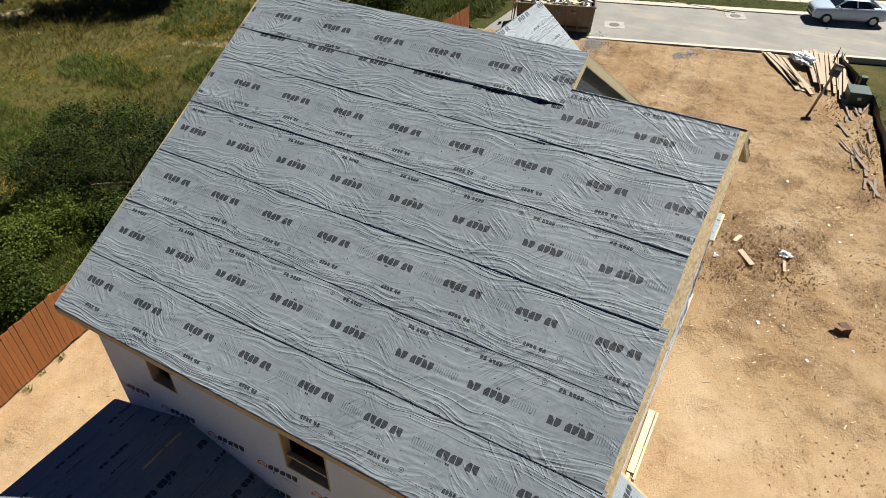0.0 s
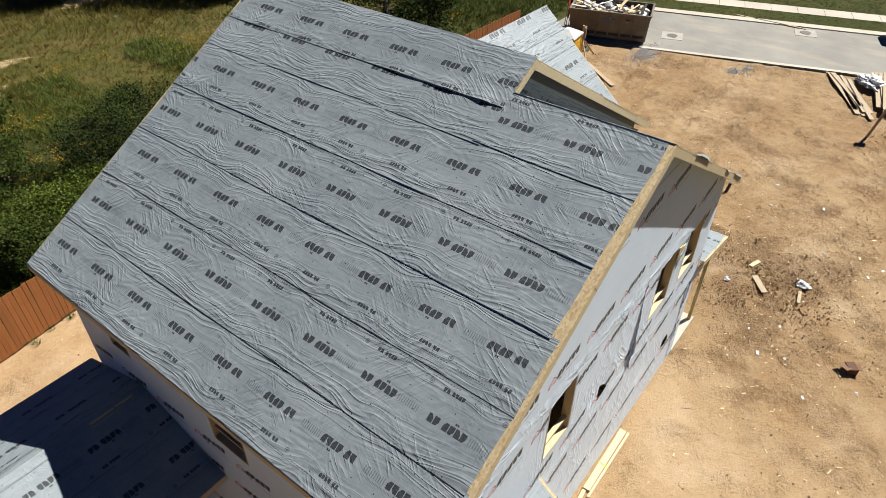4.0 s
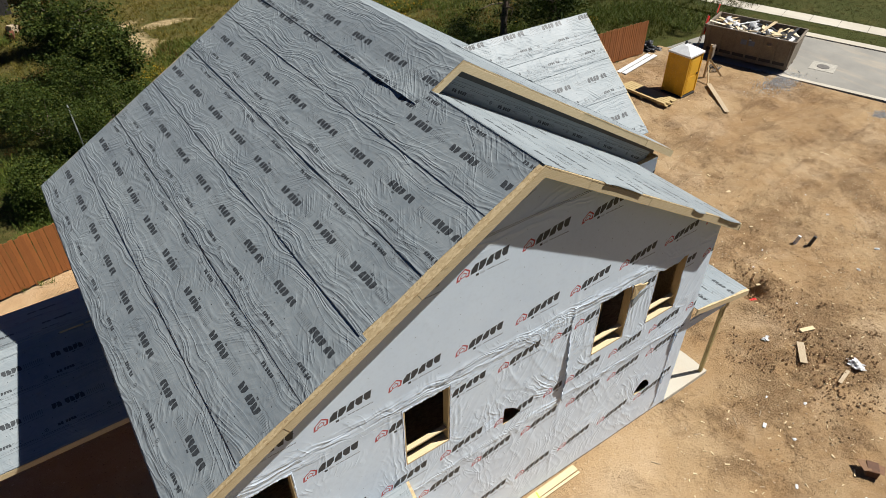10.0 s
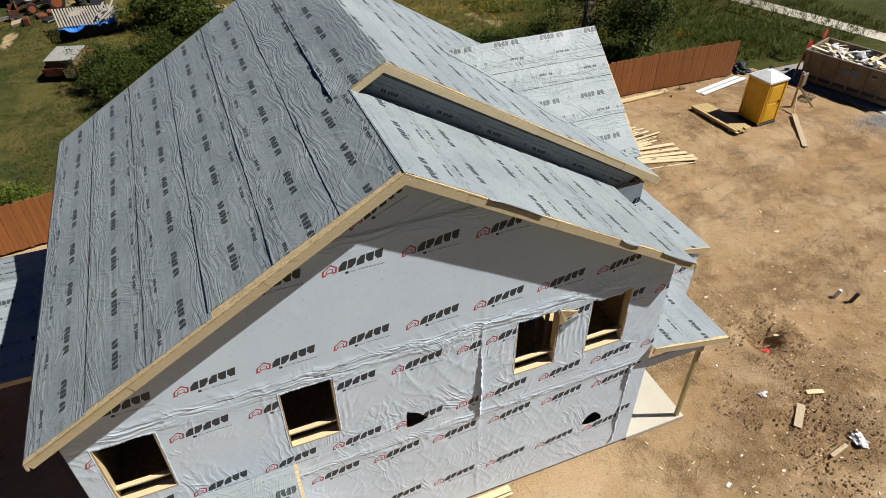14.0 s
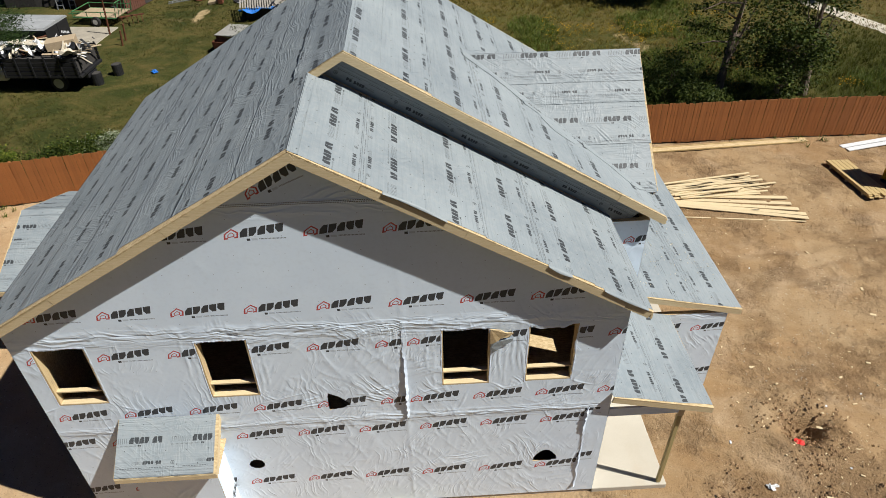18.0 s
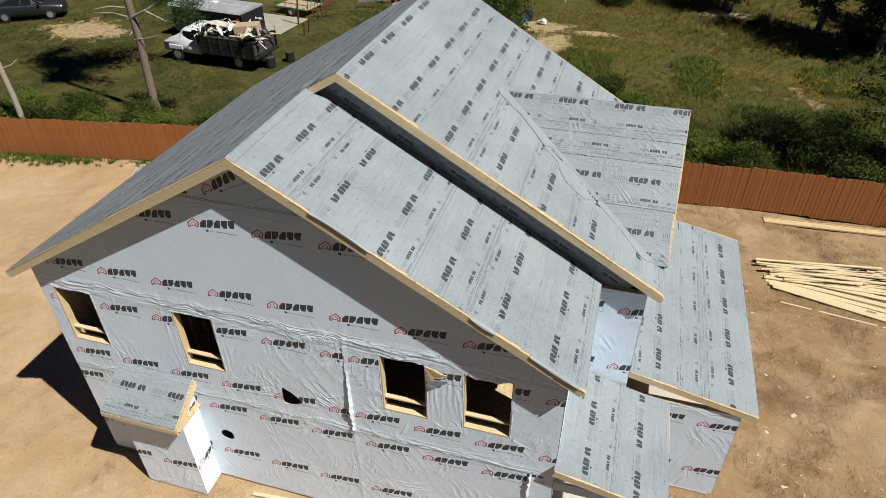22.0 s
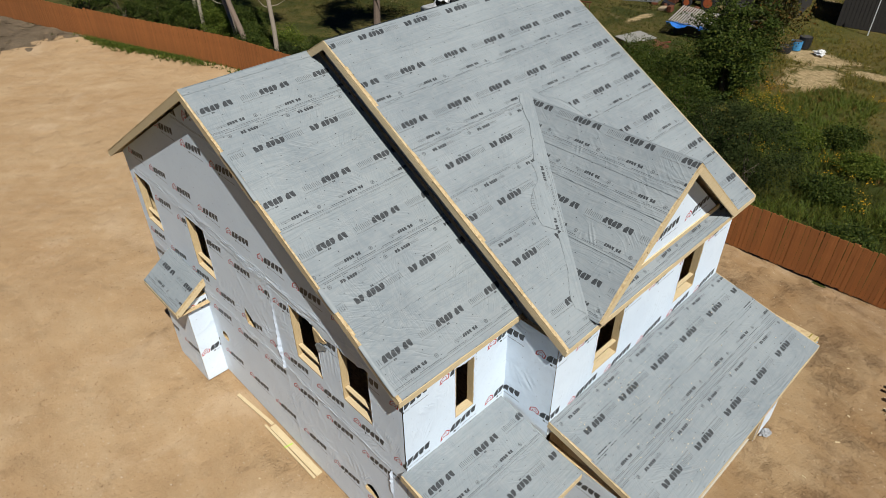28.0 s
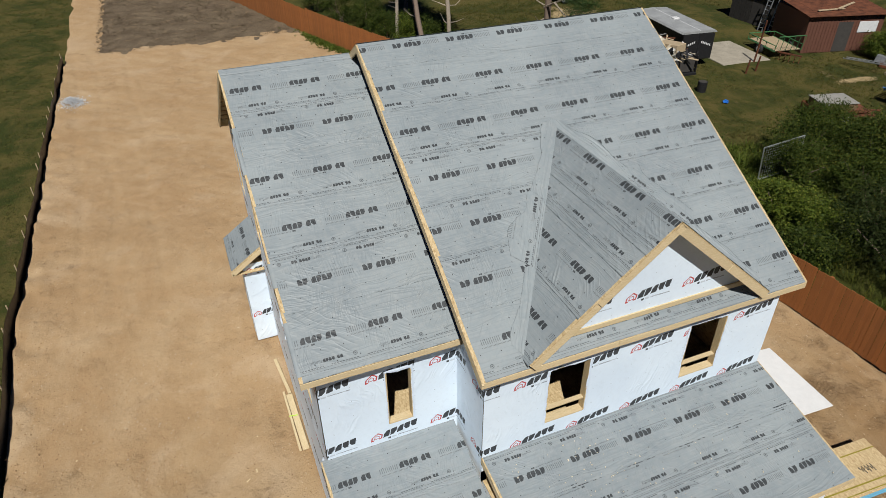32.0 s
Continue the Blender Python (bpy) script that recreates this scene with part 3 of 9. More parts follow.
FELT = underlayment_material()
WRAP = wrap_material()
WRAP_PLAIN = plain("plain_house_wrap", (0.75, 0.86, 0.99), 0.55, 0, 0.05, 5.0, 0.3)
PINE = wood_material("pine_lumber", (0.66, 0.50, 0.27), (0.82, 0.67, 0.42))
PINE_Y = wood_material("pine_lumber_across", (0.66, 0.50, 0.27), (0.82, 0.67, 0.42), (14.0, 1.0, 14.0))
PINE_Z = wood_material("pine_lumber_upright", (0.60, 0.43, 0.21), (0.76, 0.59, 0.34), (14.0, 14.0, 1.0))
TREATED = wood_material("treated_post", (0.42, 0.33, 0.13), (0.55, 0.44, 0.20), (14.0, 14.0, 1.0))
GREY_WOOD = wood_material("weathered_board", (0.38, 0.28, 0.17), (0.58, 0.46, 0.30))
CEDAR = wood_material("stained_picket", (0.31, 0.105, 0.025), (0.42, 0.152, 0.038), (10.0, 10.0, 0.7), 5.0, 0.75, 0.5)
OSB = osb_material()
DIRT = dirt_material()
GRASS_GROUND = grass_ground_material()
CONCRETE = asphalt_material("pale_concrete", (0.52, 0.47, 0.38), (0.62, 0.57, 0.47))
ROAD = asphalt_material("worn_asphalt", (0.265, 0.25, 0.22), (0.35, 0.33, 0.285))
# near-black for print, joints and fill; also paints unlit insides
DARK = plain("dark_print_and_shade", (0.05, 0.045, 0.04), 0.9)
BLACK_PLASTIC = plain("black_plastic", (0.018, 0.018, 0.02), 0.45)
WHITE_PLASTIC = plain("white_plastic", (0.78, 0.78, 0.77), 0.4, 0, 0.1)
YELLOW_PLASTIC = plain("yellow_plastic", (0.78, 0.42, 0.02), 0.42, 0, 0.12, 2.0)
STEEL_GREY = plain("grey_painted_steel", (0.21, 0.17, 0.125), 0.6, 0.2, 0.3, 1.5)
RED = plain("red_fabric", (0.75, 0.02, 0.015), 0.6, 0, 0.15)
GREEN_BOX = plain("green_enamel", (0.035, 0.075, 0.05), 0.45, 0, 0.2)
RUST = plain("rusted_steel", (0.16, 0.055, 0.025), 0.85, 0.3, 0.55, 3.0, 0.4)
GALV = plain("galvanised_sheet", (0.50, 0.52, 0.53), 0.4, 0.7, 0.2, 2.0)
CREAM = plain("cream_board", (0.62, 0.55, 0.42), 0.8, 0, 0.25)
BLUE = plain("blue_tarpaulin", (0.02, 0.16, 0.55), 0.45, 0, 0.3, 8.0, 0.6)
GRAVEL = plain("crushed_stone", (0.56, 0.58, 0.60), 0.9, 0, 0.4, 25.0, 0.4)
BARK = wood_material("tree_bark", (0.15, 0.105, 0.075), (0.27, 0.205, 0.16), (8.0, 8.0, 1.2), 5.0, 0.95, 0.3)
PALE_BARK = wood_material("pale_bark", (0.30, 0.25, 0.19), (0.46, 0.39, 0.31), (6.0, 6.0, 1.5), 4.0, 0.95, 0.2)
LEAF = leaf_material("broad_leaves", (0.016, 0.032, 0.006), (0.060, 0.088, 0.013), (0.16, 0.175, 0.028))
LEAF_OLIVE = leaf_material("shrub_leaves", (0.018, 0.031, 0.009), (0.034, 0.047, 0.013), (0.080, 0.092, 0.034), gloss=0.05, dim=0.72)
LEAF_MID = leaf_material("hedge_leaves", (0.026, 0.046, 0.007), (0.060, 0.088, 0.012), (0.17, 0.18, 0.03), dim=0.60)
LEAF_PALE = leaf_material("pale_blossom_leaves", (0.08, 0.12, 0.04), (0.30, 0.34, 0.22), (0.62, 0.64, 0.52), dim=0.8)
LEAF_BRIGHT = leaf_material("weed_leaves", (0.036, 0.062, 0.008), (0.085, 0.118, 0.014), (0.20, 0.205, 0.034), dim=0.80)
NEEDLE = leaf_material("pine_needles", (0.025, 0.055, 0.016), (0.05, 0.09, 0.025), (0.09, 0.13, 0.035))
BLADE = leaf_material("field_grass", (0.075, 0.072, 0.014), (0.170, 0.142, 0.030), (0.31, 0.22, 0.06), 0.8, 0.05, 0.80)
WEED_BLADE = leaf_material("green_field_grass", (0.040, 0.054, 0.010), (0.085, 0.096, 0.016), (0.17, 0.15, 0.03), 0.8, 0.05, 0.64)
RUSSET = leaf_material("russet_grass", (0.11, 0.055, 0.02), (0.17, 0.09, 0.03), (0.24, 0.15, 0.05), 0.8, 0.05, 0.92)
LAWN = leaf_material("mown_grass", (0.056, 0.064, 0.014), (0.110, 0.106, 0.028), (0.21, 0.175, 0.06), 0.8, 0.05, 0.62)
LEAF_AUTUMN = leaf_material("turning_leaves", (0.045, 0.065, 0.014), (0.10, 0.085, 0.02), (0.24, 0.095, 0.02))
FLOWER = leaf_material("yellow_flowers", (0.55, 0.30, 0.01), (0.65, 0.38, 0.015), (0.45, 0.25, 0.02), 0.7)
CAR_PAINT = plain("silver_blue_paint", (0.52, 0.60, 0.68), 0.22, 0.0, 0.05)
TYRE = plain("tyre_rubber", (0.02, 0.02, 0.02), 0.8)
GLASS_DARK = plain("dark_glazing", (0.012, 0.014, 0.016), 0.08, 0, 0.1)
WHITE_PAINT = plain("white_paint", (0.72, 0.73, 0.73), 0.4, 0, 0.1)
PAPER = plain("crumpled_plastic", (0.75, 0.75, 0.74), 0.6, 0, 0.15)
FOAM = plain("foam_board", (0.80, 0.80, 0.79), 0.6, 0, 0.05)
SKYBLUE = plain("pale_blue_edge", (0.15, 0.42, 0.60), 0.6, 0, 0.1)


# ---- mesh helpers ----
def mesh_of(name, verts, faces, mat, uvs=None, smooth=False):
    me = bpy.data.meshes.new(name)
    me.from_pydata(verts, [], faces)
    if mat:
        me.materials.append(mat)
    if uvs is not None:
        layer = me.uv_layers.new(name="UVMap")
        idx = np.empty(len(me.loops), dtype=np.int32)
        me.loops.foreach_get("vertex_index", idx)
        layer.data.foreach_set("uv", np.asarray(uvs, dtype=np.float32)[idx].ravel())
    if smooth:
        me.polygons.foreach_set("use_smooth", np.ones(len(me.polygons), dtype=bool))
    me.update()
    return me


def hang(ob, parent):
    if parent is not None:
        ob.parent = parent
    return ob


def part(name, bm, mat, parent=None, label="", smooth=False):
    """Links a bmesh as one mesh object under a thing or a part."""
    me = bpy.data.meshes.new(name)
    bm.to_mesh(me)
    bm.free()
    me.materials.append(mat)
    if smooth:
        me.polygons.foreach_set("use_smooth", np.ones(len(me.polygons), dtype=bool))
    ob = hang(new(name, me), parent)
    return tagged(ob, label) if label else ob


def piece(name, me, parent=None, label="", m=None):
    ob = hang(new(name, me), parent)
    if m is not None:
        ob.matrix_local = m
    return tagged(ob, label) if label else ob


def thing(name, label, category, group="", kind="", m=None):
    ob = tagged(new(name), label, category, group, kind)
    ob.empty_display_size = 0.2
    if m is not None:
        ob.matrix_world = m
    return ob


def box(bm, lo, hi, bevel=0.0, m=None):
    """A box from corner to corner, with worn edges where bevel is given."""
    t = Matrix.Translation([(a + b) / 2 for a, b in zip(lo, hi)]) @ Matrix.Diagonal([max(1e-4, b - a) for a, b in zip(lo, hi)] + [1])
    r = bmesh.ops.create_cube(bm, size=1.0, matrix=(m or Matrix()) @ t)
    if bevel:
        es = {e for v in r["verts"] for e in v.link_edges}
        bmesh.ops.bevel(bm, geom=list(es), offset=bevel, segments=1, affect="EDGES")


def bx(lo, hi, bevel=0.0, m=None):
    bm = bmesh.new()
    box(bm, lo, hi, bevel, m)
    return bm


def beam(a, b, w, h, up=(0, 0, 1), bevel=0.004, drop=0.0):
    """A board from a to b, w wide and h deep below its upper line."""
    a, b, up = Vector(a), Vector(b), Vector(up)
    d = (b - a).normalized()
    s = d.cross(up).normalized()
    n = s.cross(d)
    m = Matrix((d, s, n)).transposed().to_4x4()
    m.translation = a
    return bx((0, -w / 2, -h - drop), ((b - a).length, w / 2, -drop), bevel, m)


def tube(bm, pts, radii, sides=8):
    """A tapered tube along points."""
    rings = []
    for i, p in enumerate(pts):
        d = (Vector(pts[min(i + 1, len(pts) - 1)]) - Vector(pts[max(i - 1, 0)])).normalized()
        s = d.cross(Vector((0.31, 0.17, 0.93)) if abs(d.z) < 0.9 else Vector((1, 0, 0))).normalized()
        t = d.cross(s)
        rings.append([bm.verts.new(Vector(p) + radii[i] * (math.cos(2 * math.pi * k / sides) * s + math.sin(2 * math.pi * k / sides) * t)) for k in range(sides)])
    for r0, r1 in zip(rings, rings[1:]):
        for k in range(sides):
            bm.faces.new((r0[k], r0[(k + 1) % sides], r1[(k + 1) % sides], r1[k]))
    bm.faces.new(rings[0][::-1])
    bm.faces.new(rings[-1])


def lattice(seed, n=64):
    return np.random.RandomState(seed).rand(n, n)


LATTICES = [lattice(s) for s in range(12)]


def vnoise(u, v, seed=0):
    """Smooth value noise on arrays, 0 to 1."""
    g = LATTICES[seed % 12]
    u, v = np.asarray(u) + 17.3 * seed, np.asarray(v) + 5.7 * seed
    iu, iv = np.floor(u).astype(int), np.floor(v).astype(int)
    fu, fv = u - iu, v - iv
    fu, fv = fu * fu * (3 - 2 * fu), fv * fv * (3 - 2 * fv)
    a, b = g[iu % 64, iv % 64], g[(iu + 1) % 64, iv % 64]
    c, d = g[iu % 64, (iv + 1) % 64], g[(iu + 1) % 64, (iv + 1) % 64]
    return (a * (1 - fu) + b * fu) * (1 - fv) + (c * (1 - fu) + d * fu) * fv


def folds(u, v, seed, angle, freq, stretch=5.0, sharp=5.0):
    """Ridges of slack sheet running at an angle, between 0 and 1."""
    c, s = math.cos(angle), math.sin(angle)
    a, b = u * c + v * s, -u * s + v * c
    b = b + 0.25 * vnoise(a * 1.3, b * 1.3, seed + 3)
    r = 1 - np.abs(2 * vnoise(a * freq / stretch, b * freq, seed) - 1)
    return r ** sharp * np.clip(vnoise(u * 0.7, v * 0.7, seed + 5) * 2.4 - 0.75, 0, 1)


def crease_lines(u, v, lines):
    """Single sharp creases in slack sheet; each: place, angle, half length, width, height, bend."""
    h = np.zeros_like(u)
    for cu, cv, ang, half, width, height, bend in lines:
        c, s = math.cos(ang), math.sin(ang)
        a, b = (u - cu) * c + (v - cv) * s, -(u - cu) * s + (v - cv) * c
        b = b + bend * a * a + 0.012 * np.sin(a * 9.0 + cu * 5)
        taper = np.clip(1 - (a / half) ** 2, 0, 1)
        h = np.maximum(h, height * taper * np.exp(-(b / (width * (0.5 + 0.5 * taper))) ** 2))
    return h


def random_creases(rs, n, lo, hi, angles, half, width, height, bunch=3, gap=0.07):
    """Bunches of creases lying side by side."""
    out = []
    for _ in range(n):
        cu, cv = rs.uniform(lo[0], hi[0]), rs.uniform(lo[1], hi[1])
        ang = rs.choice(angles) + rs.normal(0, 0.12)
        for j in range(rs.randint(1, bunch + 1)):
            k = j - 1
            out.append((cu - math.sin(ang) * gap * k * rs.uniform(0.7, 1.4), cv + math.cos(ang) * gap * k * rs.uniform(0.7, 1.4), ang + rs.normal(0, 0.07), rs.uniform(*half), rs.uniform(*width), rs.uniform(*height), rs.normal(0, 0.25)))
    return out


def grid_faces(nu, nv):
    i = np.arange((nu - 1) * (nv - 1))
    a = (i // (nv - 1)) * nv + i % (nv - 1)
    return np.stack([a, a + nv, a + nv + 1, a + 1], 1)

# ---- the house ----
house = thing("unfinished_house", "two-storey house shell wrapped in white-grey sheet with grey roof underlayment", "house")
Z = Vector((0, 0, 1))
BX0, BX1, BX2 = 0.0, 11.0, 12.18          # back wall, front wall, forward front wall
RIDGE1, RIDGE2 = 5.47, 6.108
Y0, YS, Y1 = -0.28, 2.49, 9.594          # near rake, rake of the higher part, far rake
WY1 = 9.34
KB = 0.587


def back_z(x):
    return 5.905 + KB * (x + 0.386)


ZR1, ZR2 = back_z(RIDGE1), back_z(RIDGE2)
KF1 = (ZR1 - 5.903) / (11.295 - RIDGE1)
KF2 = (ZR2 - 5.93) / (12.46 - RIDGE2)
DRX, DRY, DRZ, DZ0 = 12.52, 5.94, 8.236, 6.03


def front1_z(x):
    return ZR1 - KF1 * (x - RIDGE1)


def front2_z(x):
    return ZR2 - KF2 * (x - RIDGE2)


def felt_sheet(name, parent, origin, along, down, ul, ur, d0, d1, phase, flip, seed, amp=0.006, lap=0.006, sign=1, cell=0.05, blank=False, rag=0.0, lift=None, line=None):
    """One course of underlayment. ul, ur: its ends at the upper and the lower edge; flip: the print stands on its head; sign: the way the print reads."""
    origin, along, down = Vector(origin), Vector(along).normalized(), Vector(down).normalized()
    normal = along.cross(down)
    if normal.z < 0:
        normal = -normal
    wide = max(ur[0] - ul[0], ur[1] - ul[1])
    nu, nv = max(4, int(wide / cell)), max(4, int((d1 - d0) / cell))
    s = np.linspace(0, 1, nu)[:, None]
    t = np.linspace(0, 1, nv)[None, :]
    d = d0 + (d1 - d0) * t + 0 * s
    left, right = ul[0] + (ul[1] - ul[0]) * t, ur[0] + (ur[1] - ur[0]) * t
    u = left + (right - left) * s
    if rag:
        d = d0 + (d - d0) * (1 + rag * 2 * (vnoise(u * 1.7, u * 0, seed + 4) - 0.5) + 0.3 * rag * (vnoise(u * 7.0, u * 0, seed + 5) - 0.5))
    ragged = 0.028 * (vnoise(d * 2.1, d * 0 + seed, seed + 2) - 0.5)
    u = u + ragged * (np.abs(s - 0.5) * 2) ** 8
    rs_ = np.random.RandomState(seed)
    patchy = np.clip(vnoise(u * 0.8, d * 1.1, seed + 10) * 3.0 - 1.35, 0, 1)
    seam = np.exp(-((d1 - d) / 0.26) ** 2) + 0.6 * np.exp(-((d - d0) / 0.2) ** 2)
    h = amp * (0.75 * seam * folds(u, d, seed, 0.03, 13.0, 26, 7) + patchy * (0.55 * folds(u, d, seed + 4, 0.32, 11.0, 10, 9) + 0.5 * folds(u, d, seed + 7, -0.25, 12.0, 12, 9) + 0.5 * folds(u, d, seed + 1, 1.15, 9, 6, 10)))
    h = h + amp * 0.35 * vnoise(u * 0.9, d * 0.9, seed + 6)
    mids = random_creases(rs_, int(wide * 1.5), (float(u.min()), d0), (float(u.max()), d1), (0.35, 0.6, 0.95, -0.4, -0.8, 0.1, 0.15), (0.25, 0.85), (0.013, 0.020), (0.4 * amp, 1.1 * amp), 4, 0.075)
    feet = random_creases(rs_, int(wide * 0.9), (float(u.min()), d1 - 0.2), (float(u.max()), d1 - 0.03), (0.7, 1.1, 1.5, -0.9), (0.15, 0.42), (0.014, 0.026), (0.6 * amp, 1.3 * amp), 3, 0.08)
    runs = random_creases(rs_, int(wide * 0.8), (float(u.min()), d1 - 0.22), (float(u.max()), d1 - 0.04), (0.0, 0.06, -0.05), (0.3, 1.1), (0.011, 0.018), (0.5 * amp, 1.0 * amp), 3, 0.05)
    h = h + crease_lines(u, d, mids + feet + runs)
    h = h * np.clip((d - d0) / 0.14 - 0.25, 0, 1) * np.clip((d1 - d) / 0.10, 0.25, 1)
    edge = np.clip((d - d1) / 0.03 + 1, 0, 1)
    h = h + edge * (lap + 0.9 * amp * np.clip(vnoise(u * 0.9, u * 0.1, seed + 8) * 3.0 - 1.5, 0, 1))
    h = h + np.clip((0.05 - t) / 0.05, 0, 1) * 0.001
    if lift:
        for at, reach, up in lift:
            h = h + up * np.exp(-((u - at) / reach) ** 2) * np.clip((d - d1) / 0.35 + 1, 0, 1) ** 2
    d = d + edge * 0.020 * (vnoise(u * 1.1, u * 0, seed + 9) - 0.5)
    base = np.array(origin)[None, None, :]
    pts = base + u[..., None] * np.array(along) + d[..., None] * np.array(down) + (h + 0.005)[..., None] * np.array(normal)
    if line is not None:
        uv = np.stack([(-sign if flip else sign) * u + phase, 0.418 + (d - line) * (-1 if flip else 1)], -1)
    elif flip:
        uv = np.stack([-sign * u + phase, (1.08 - (d - d0))], -1)
    else:
        uv = np.stack([sign * u + phase, d - d0], -1)
    if blank:
        uv = uv + np.array([0, 1.6])
    top = pts.reshape(-1, 3)
    f = grid_faces(nu, nv)
    # a turned-down hem along the lower edge and both ends
    rim = [i * nv + nv - 1 for i in range(nu)]
    hem = pts[:, -1, :] - 0.012 * np.array(normal) - (h[:, -1] * 0.7)[:, None] * np.array(normal)
    verts = np.concatenate([top, hem])
    nb = len(top)
    hf = np.array([(rim[i], rim[i + 1], nb + i + 1, nb + i) for i in range(nu - 1)])
    uvs = np.concatenate([uv.reshape(-1, 2), np.tile([[1.1, 0.2]], (nu, 1))])
    faces = np.concatenate([f, hf])
    if normal.dot(along.cross(down)) < 0:
        faces = faces[:, ::-1]
    return piece(name, mesh_of(name, verts.tolist(), faces.tolist(), FELT, uvs, True), parent)


def slab_between(corners, thick, mat, name, parent, label=""):
    """A flat board from its upper corners, in order round it."""
    bm = bmesh.new()
    top = [bm.verts.new(c) for c in corners]
    f = bm.faces.new(top)
    f.normal_update()
    if f.normal.z < 0:
        f.normal_flip()
    n = f.normal.copy()
    r = bmesh.ops.extrude_face_region(bm, geom=[f])
    bmesh.ops.translate(bm, verts=[v for v in r["geom"] if isinstance(v, bmesh.types.BMVert)], vec=-n * thick)
    bmesh.ops.recalc_face_normals(bm, faces=bm.faces)
    return part(name, bm, mat, parent, label)


def course_rows(parent, origin, along, down, y_lo, y_hi, rows, seed, amp, sign, inset=(0.07, 0.03), cell=0.05):
    """Courses on one slope, from the eave up; rows: (from, to, flip, end of a printed word, line of the large print)."""
    for k, (d0, d1, flip, end, line, *lift) in enumerate(rows):
        phase = 0.985 + (sign if flip else -sign) * end
        lo = y_lo + inset[0] * (0.4 + 1.2 * random.random())
        hi = y_hi - inset[1] * (0.4 + 1.2 * random.random())
        felt_sheet("underlayment_strip", parent, origin, along, down, (lo, lo + 0.02), (hi, hi), d0 - 0.02, d1 + 0.035, phase, flip, seed + 3 * k, amp, 0.0014, sign, cell, lift=lift, line=line)


def unit_down(k, way):
    return Vector((way, 0, -k)).normalized()


# roof decks
T = 0.022
back_deck = slab_between([(-0.386, Y0, back_z(-0.386)), (RIDGE1, Y0, ZR1), (RIDGE1, YS, ZR1), (RIDGE2, YS, ZR2), (RIDGE2, Y1, ZR2), (-0.386, Y1, back_z(-0.386))], T, OSB, "back_roof_deck", house, "oriented strand board deck of the back slope")
front_deck = slab_between([(RIDGE1, Y0, ZR1), (11.295, Y0, front1_z(11.295)), (11.295, 2.66, front1_z(11.295)), (11.0, 2.79, front1_z(11.0)), (RIDGE1, 2.79, ZR1)], T, OSB, "lower_front_roof_deck", house, "oriented strand board deck of the lower front slope")
high_deck = slab_between([(RIDGE2, YS, ZR2), (12.46, YS, front2_z(12.46)), (12.46, Y1, front2_z(12.46)), (RIDGE2, Y1, ZR2)], T, OSB, "higher_front_roof_deck", house, "oriented strand board deck of the higher front slope")
YD = Vector((0, 1, 0))
random.seed(4)
DB, DF1, DF2 = unit_down(KB, -1), unit_down(KF1, 1), unit_down(KF2, 1)
LB, LF1, LF2 = math.hypot(5.856, ZR1 - 5.905), math.hypot(11.295 - RIDGE1, ZR1 - 5.903), math.hypot(12.46 - RIDGE2, ZR2 - 5.93)
course_rows(back_deck, (RIDGE1, 0, ZR1), YD, DB, Y0, Y1, [(5.62, LB - 0.03, False, 1.38, 6.08), (4.48, 5.62, True, 0.83, 5.065), (3.34, 4.48, False, -0.02, 3.815), (2.19, 3.34, True, 0.97, 2.79), (1.03, 2.19, False, -0.21, 1.54)], 3, 0.0085, -1, (0.10, 0.03), 0.026)
course_rows(back_deck, (RIDGE1, 0, ZR1), YD, DB, Y0, YS + 0.15, [(0.0, 1.03, True, 0.055, 0.54)], 21, 0.008, -1, (0.09, 0.0), 0.023)
course_rows(back_deck, (RIDGE1, 0, ZR1), YD, DB, YS, Y1, [(0.30, 1.06, True, 0.55, 0.36), (-0.76, 0.30, False, 4.65, -0.15, (2.95, 0.22, 0.03), (3.7, 0.3, 0.026), (4.7, 0.5, 0.02))], 26, 0.009, -1, (0.0, 0.03), 0.023)
course_rows(front_deck, (RIDGE1, 0, ZR1), YD, DF1, Y0, 2.70, [(5.49, LF1 - 0.035, False, 0.54, 6.06), (4.42, 5.49, True, 0.11, 4.99), (3.32, 4.42, False, 0.76, 3.855), (2.19, 3.32, False, 0.42, 2.745), (1.17, 2.19, True, 0.25, 1.67), (0.02, 1.17, False, 0.49, 0.575)], 31, 0.0055, 1, (0.03, 0.0), 0.03)
course_rows(high_deck, (RIDGE2, 0, ZR2), YD, DF2, YS, DRY, [(6.15, LF2 - 0.035, False, 3.76, 6.74), (5.04, 6.15, True, 2.74, 5.645), (3.92, 5.04, True, 3.36, 4.53), (2.86, 3.92, True, 2.92, 3.44)], 52, 0.005, 1, (0.05, -0.02), 0.03)
course_rows(high_deck, (RIDGE2, 0, ZR2), YD, DF2, DRY, Y1, [(6.12, LF2 - 0.035, False, 9.78, 6.72), (5.01, 6.12, False, 8.31, 5.60), (3.89, 5.01, False, 7.77, 4.49), (2.82, 3.89, False, 7.04, 3.39)], 58, 0.005, 1, (-0.02, 0.04), 0.03)
course_rows(high_deck, (RIDGE2, 0, ZR2), YD, DF2, YS, Y1, [(1.76, 2.86, False, 3.34, 2.32), (0.68, 1.76, False, 2.96, 1.22), (0.02, 0.68, True, 3.22, 0.19)], 64, 0.005, 1, (0.05, 0.04), 0.03)
# ridge flap of the lower part
felt_sheet("ridge_flap", front_deck, (RIDGE1, 0, ZR1 + 0.004), YD, DF1, (Y0 + 0.02, Y0 + 0.03), (2.5, 2.5), -0.01, 0.16, 0.3, False, 77, 0.004)


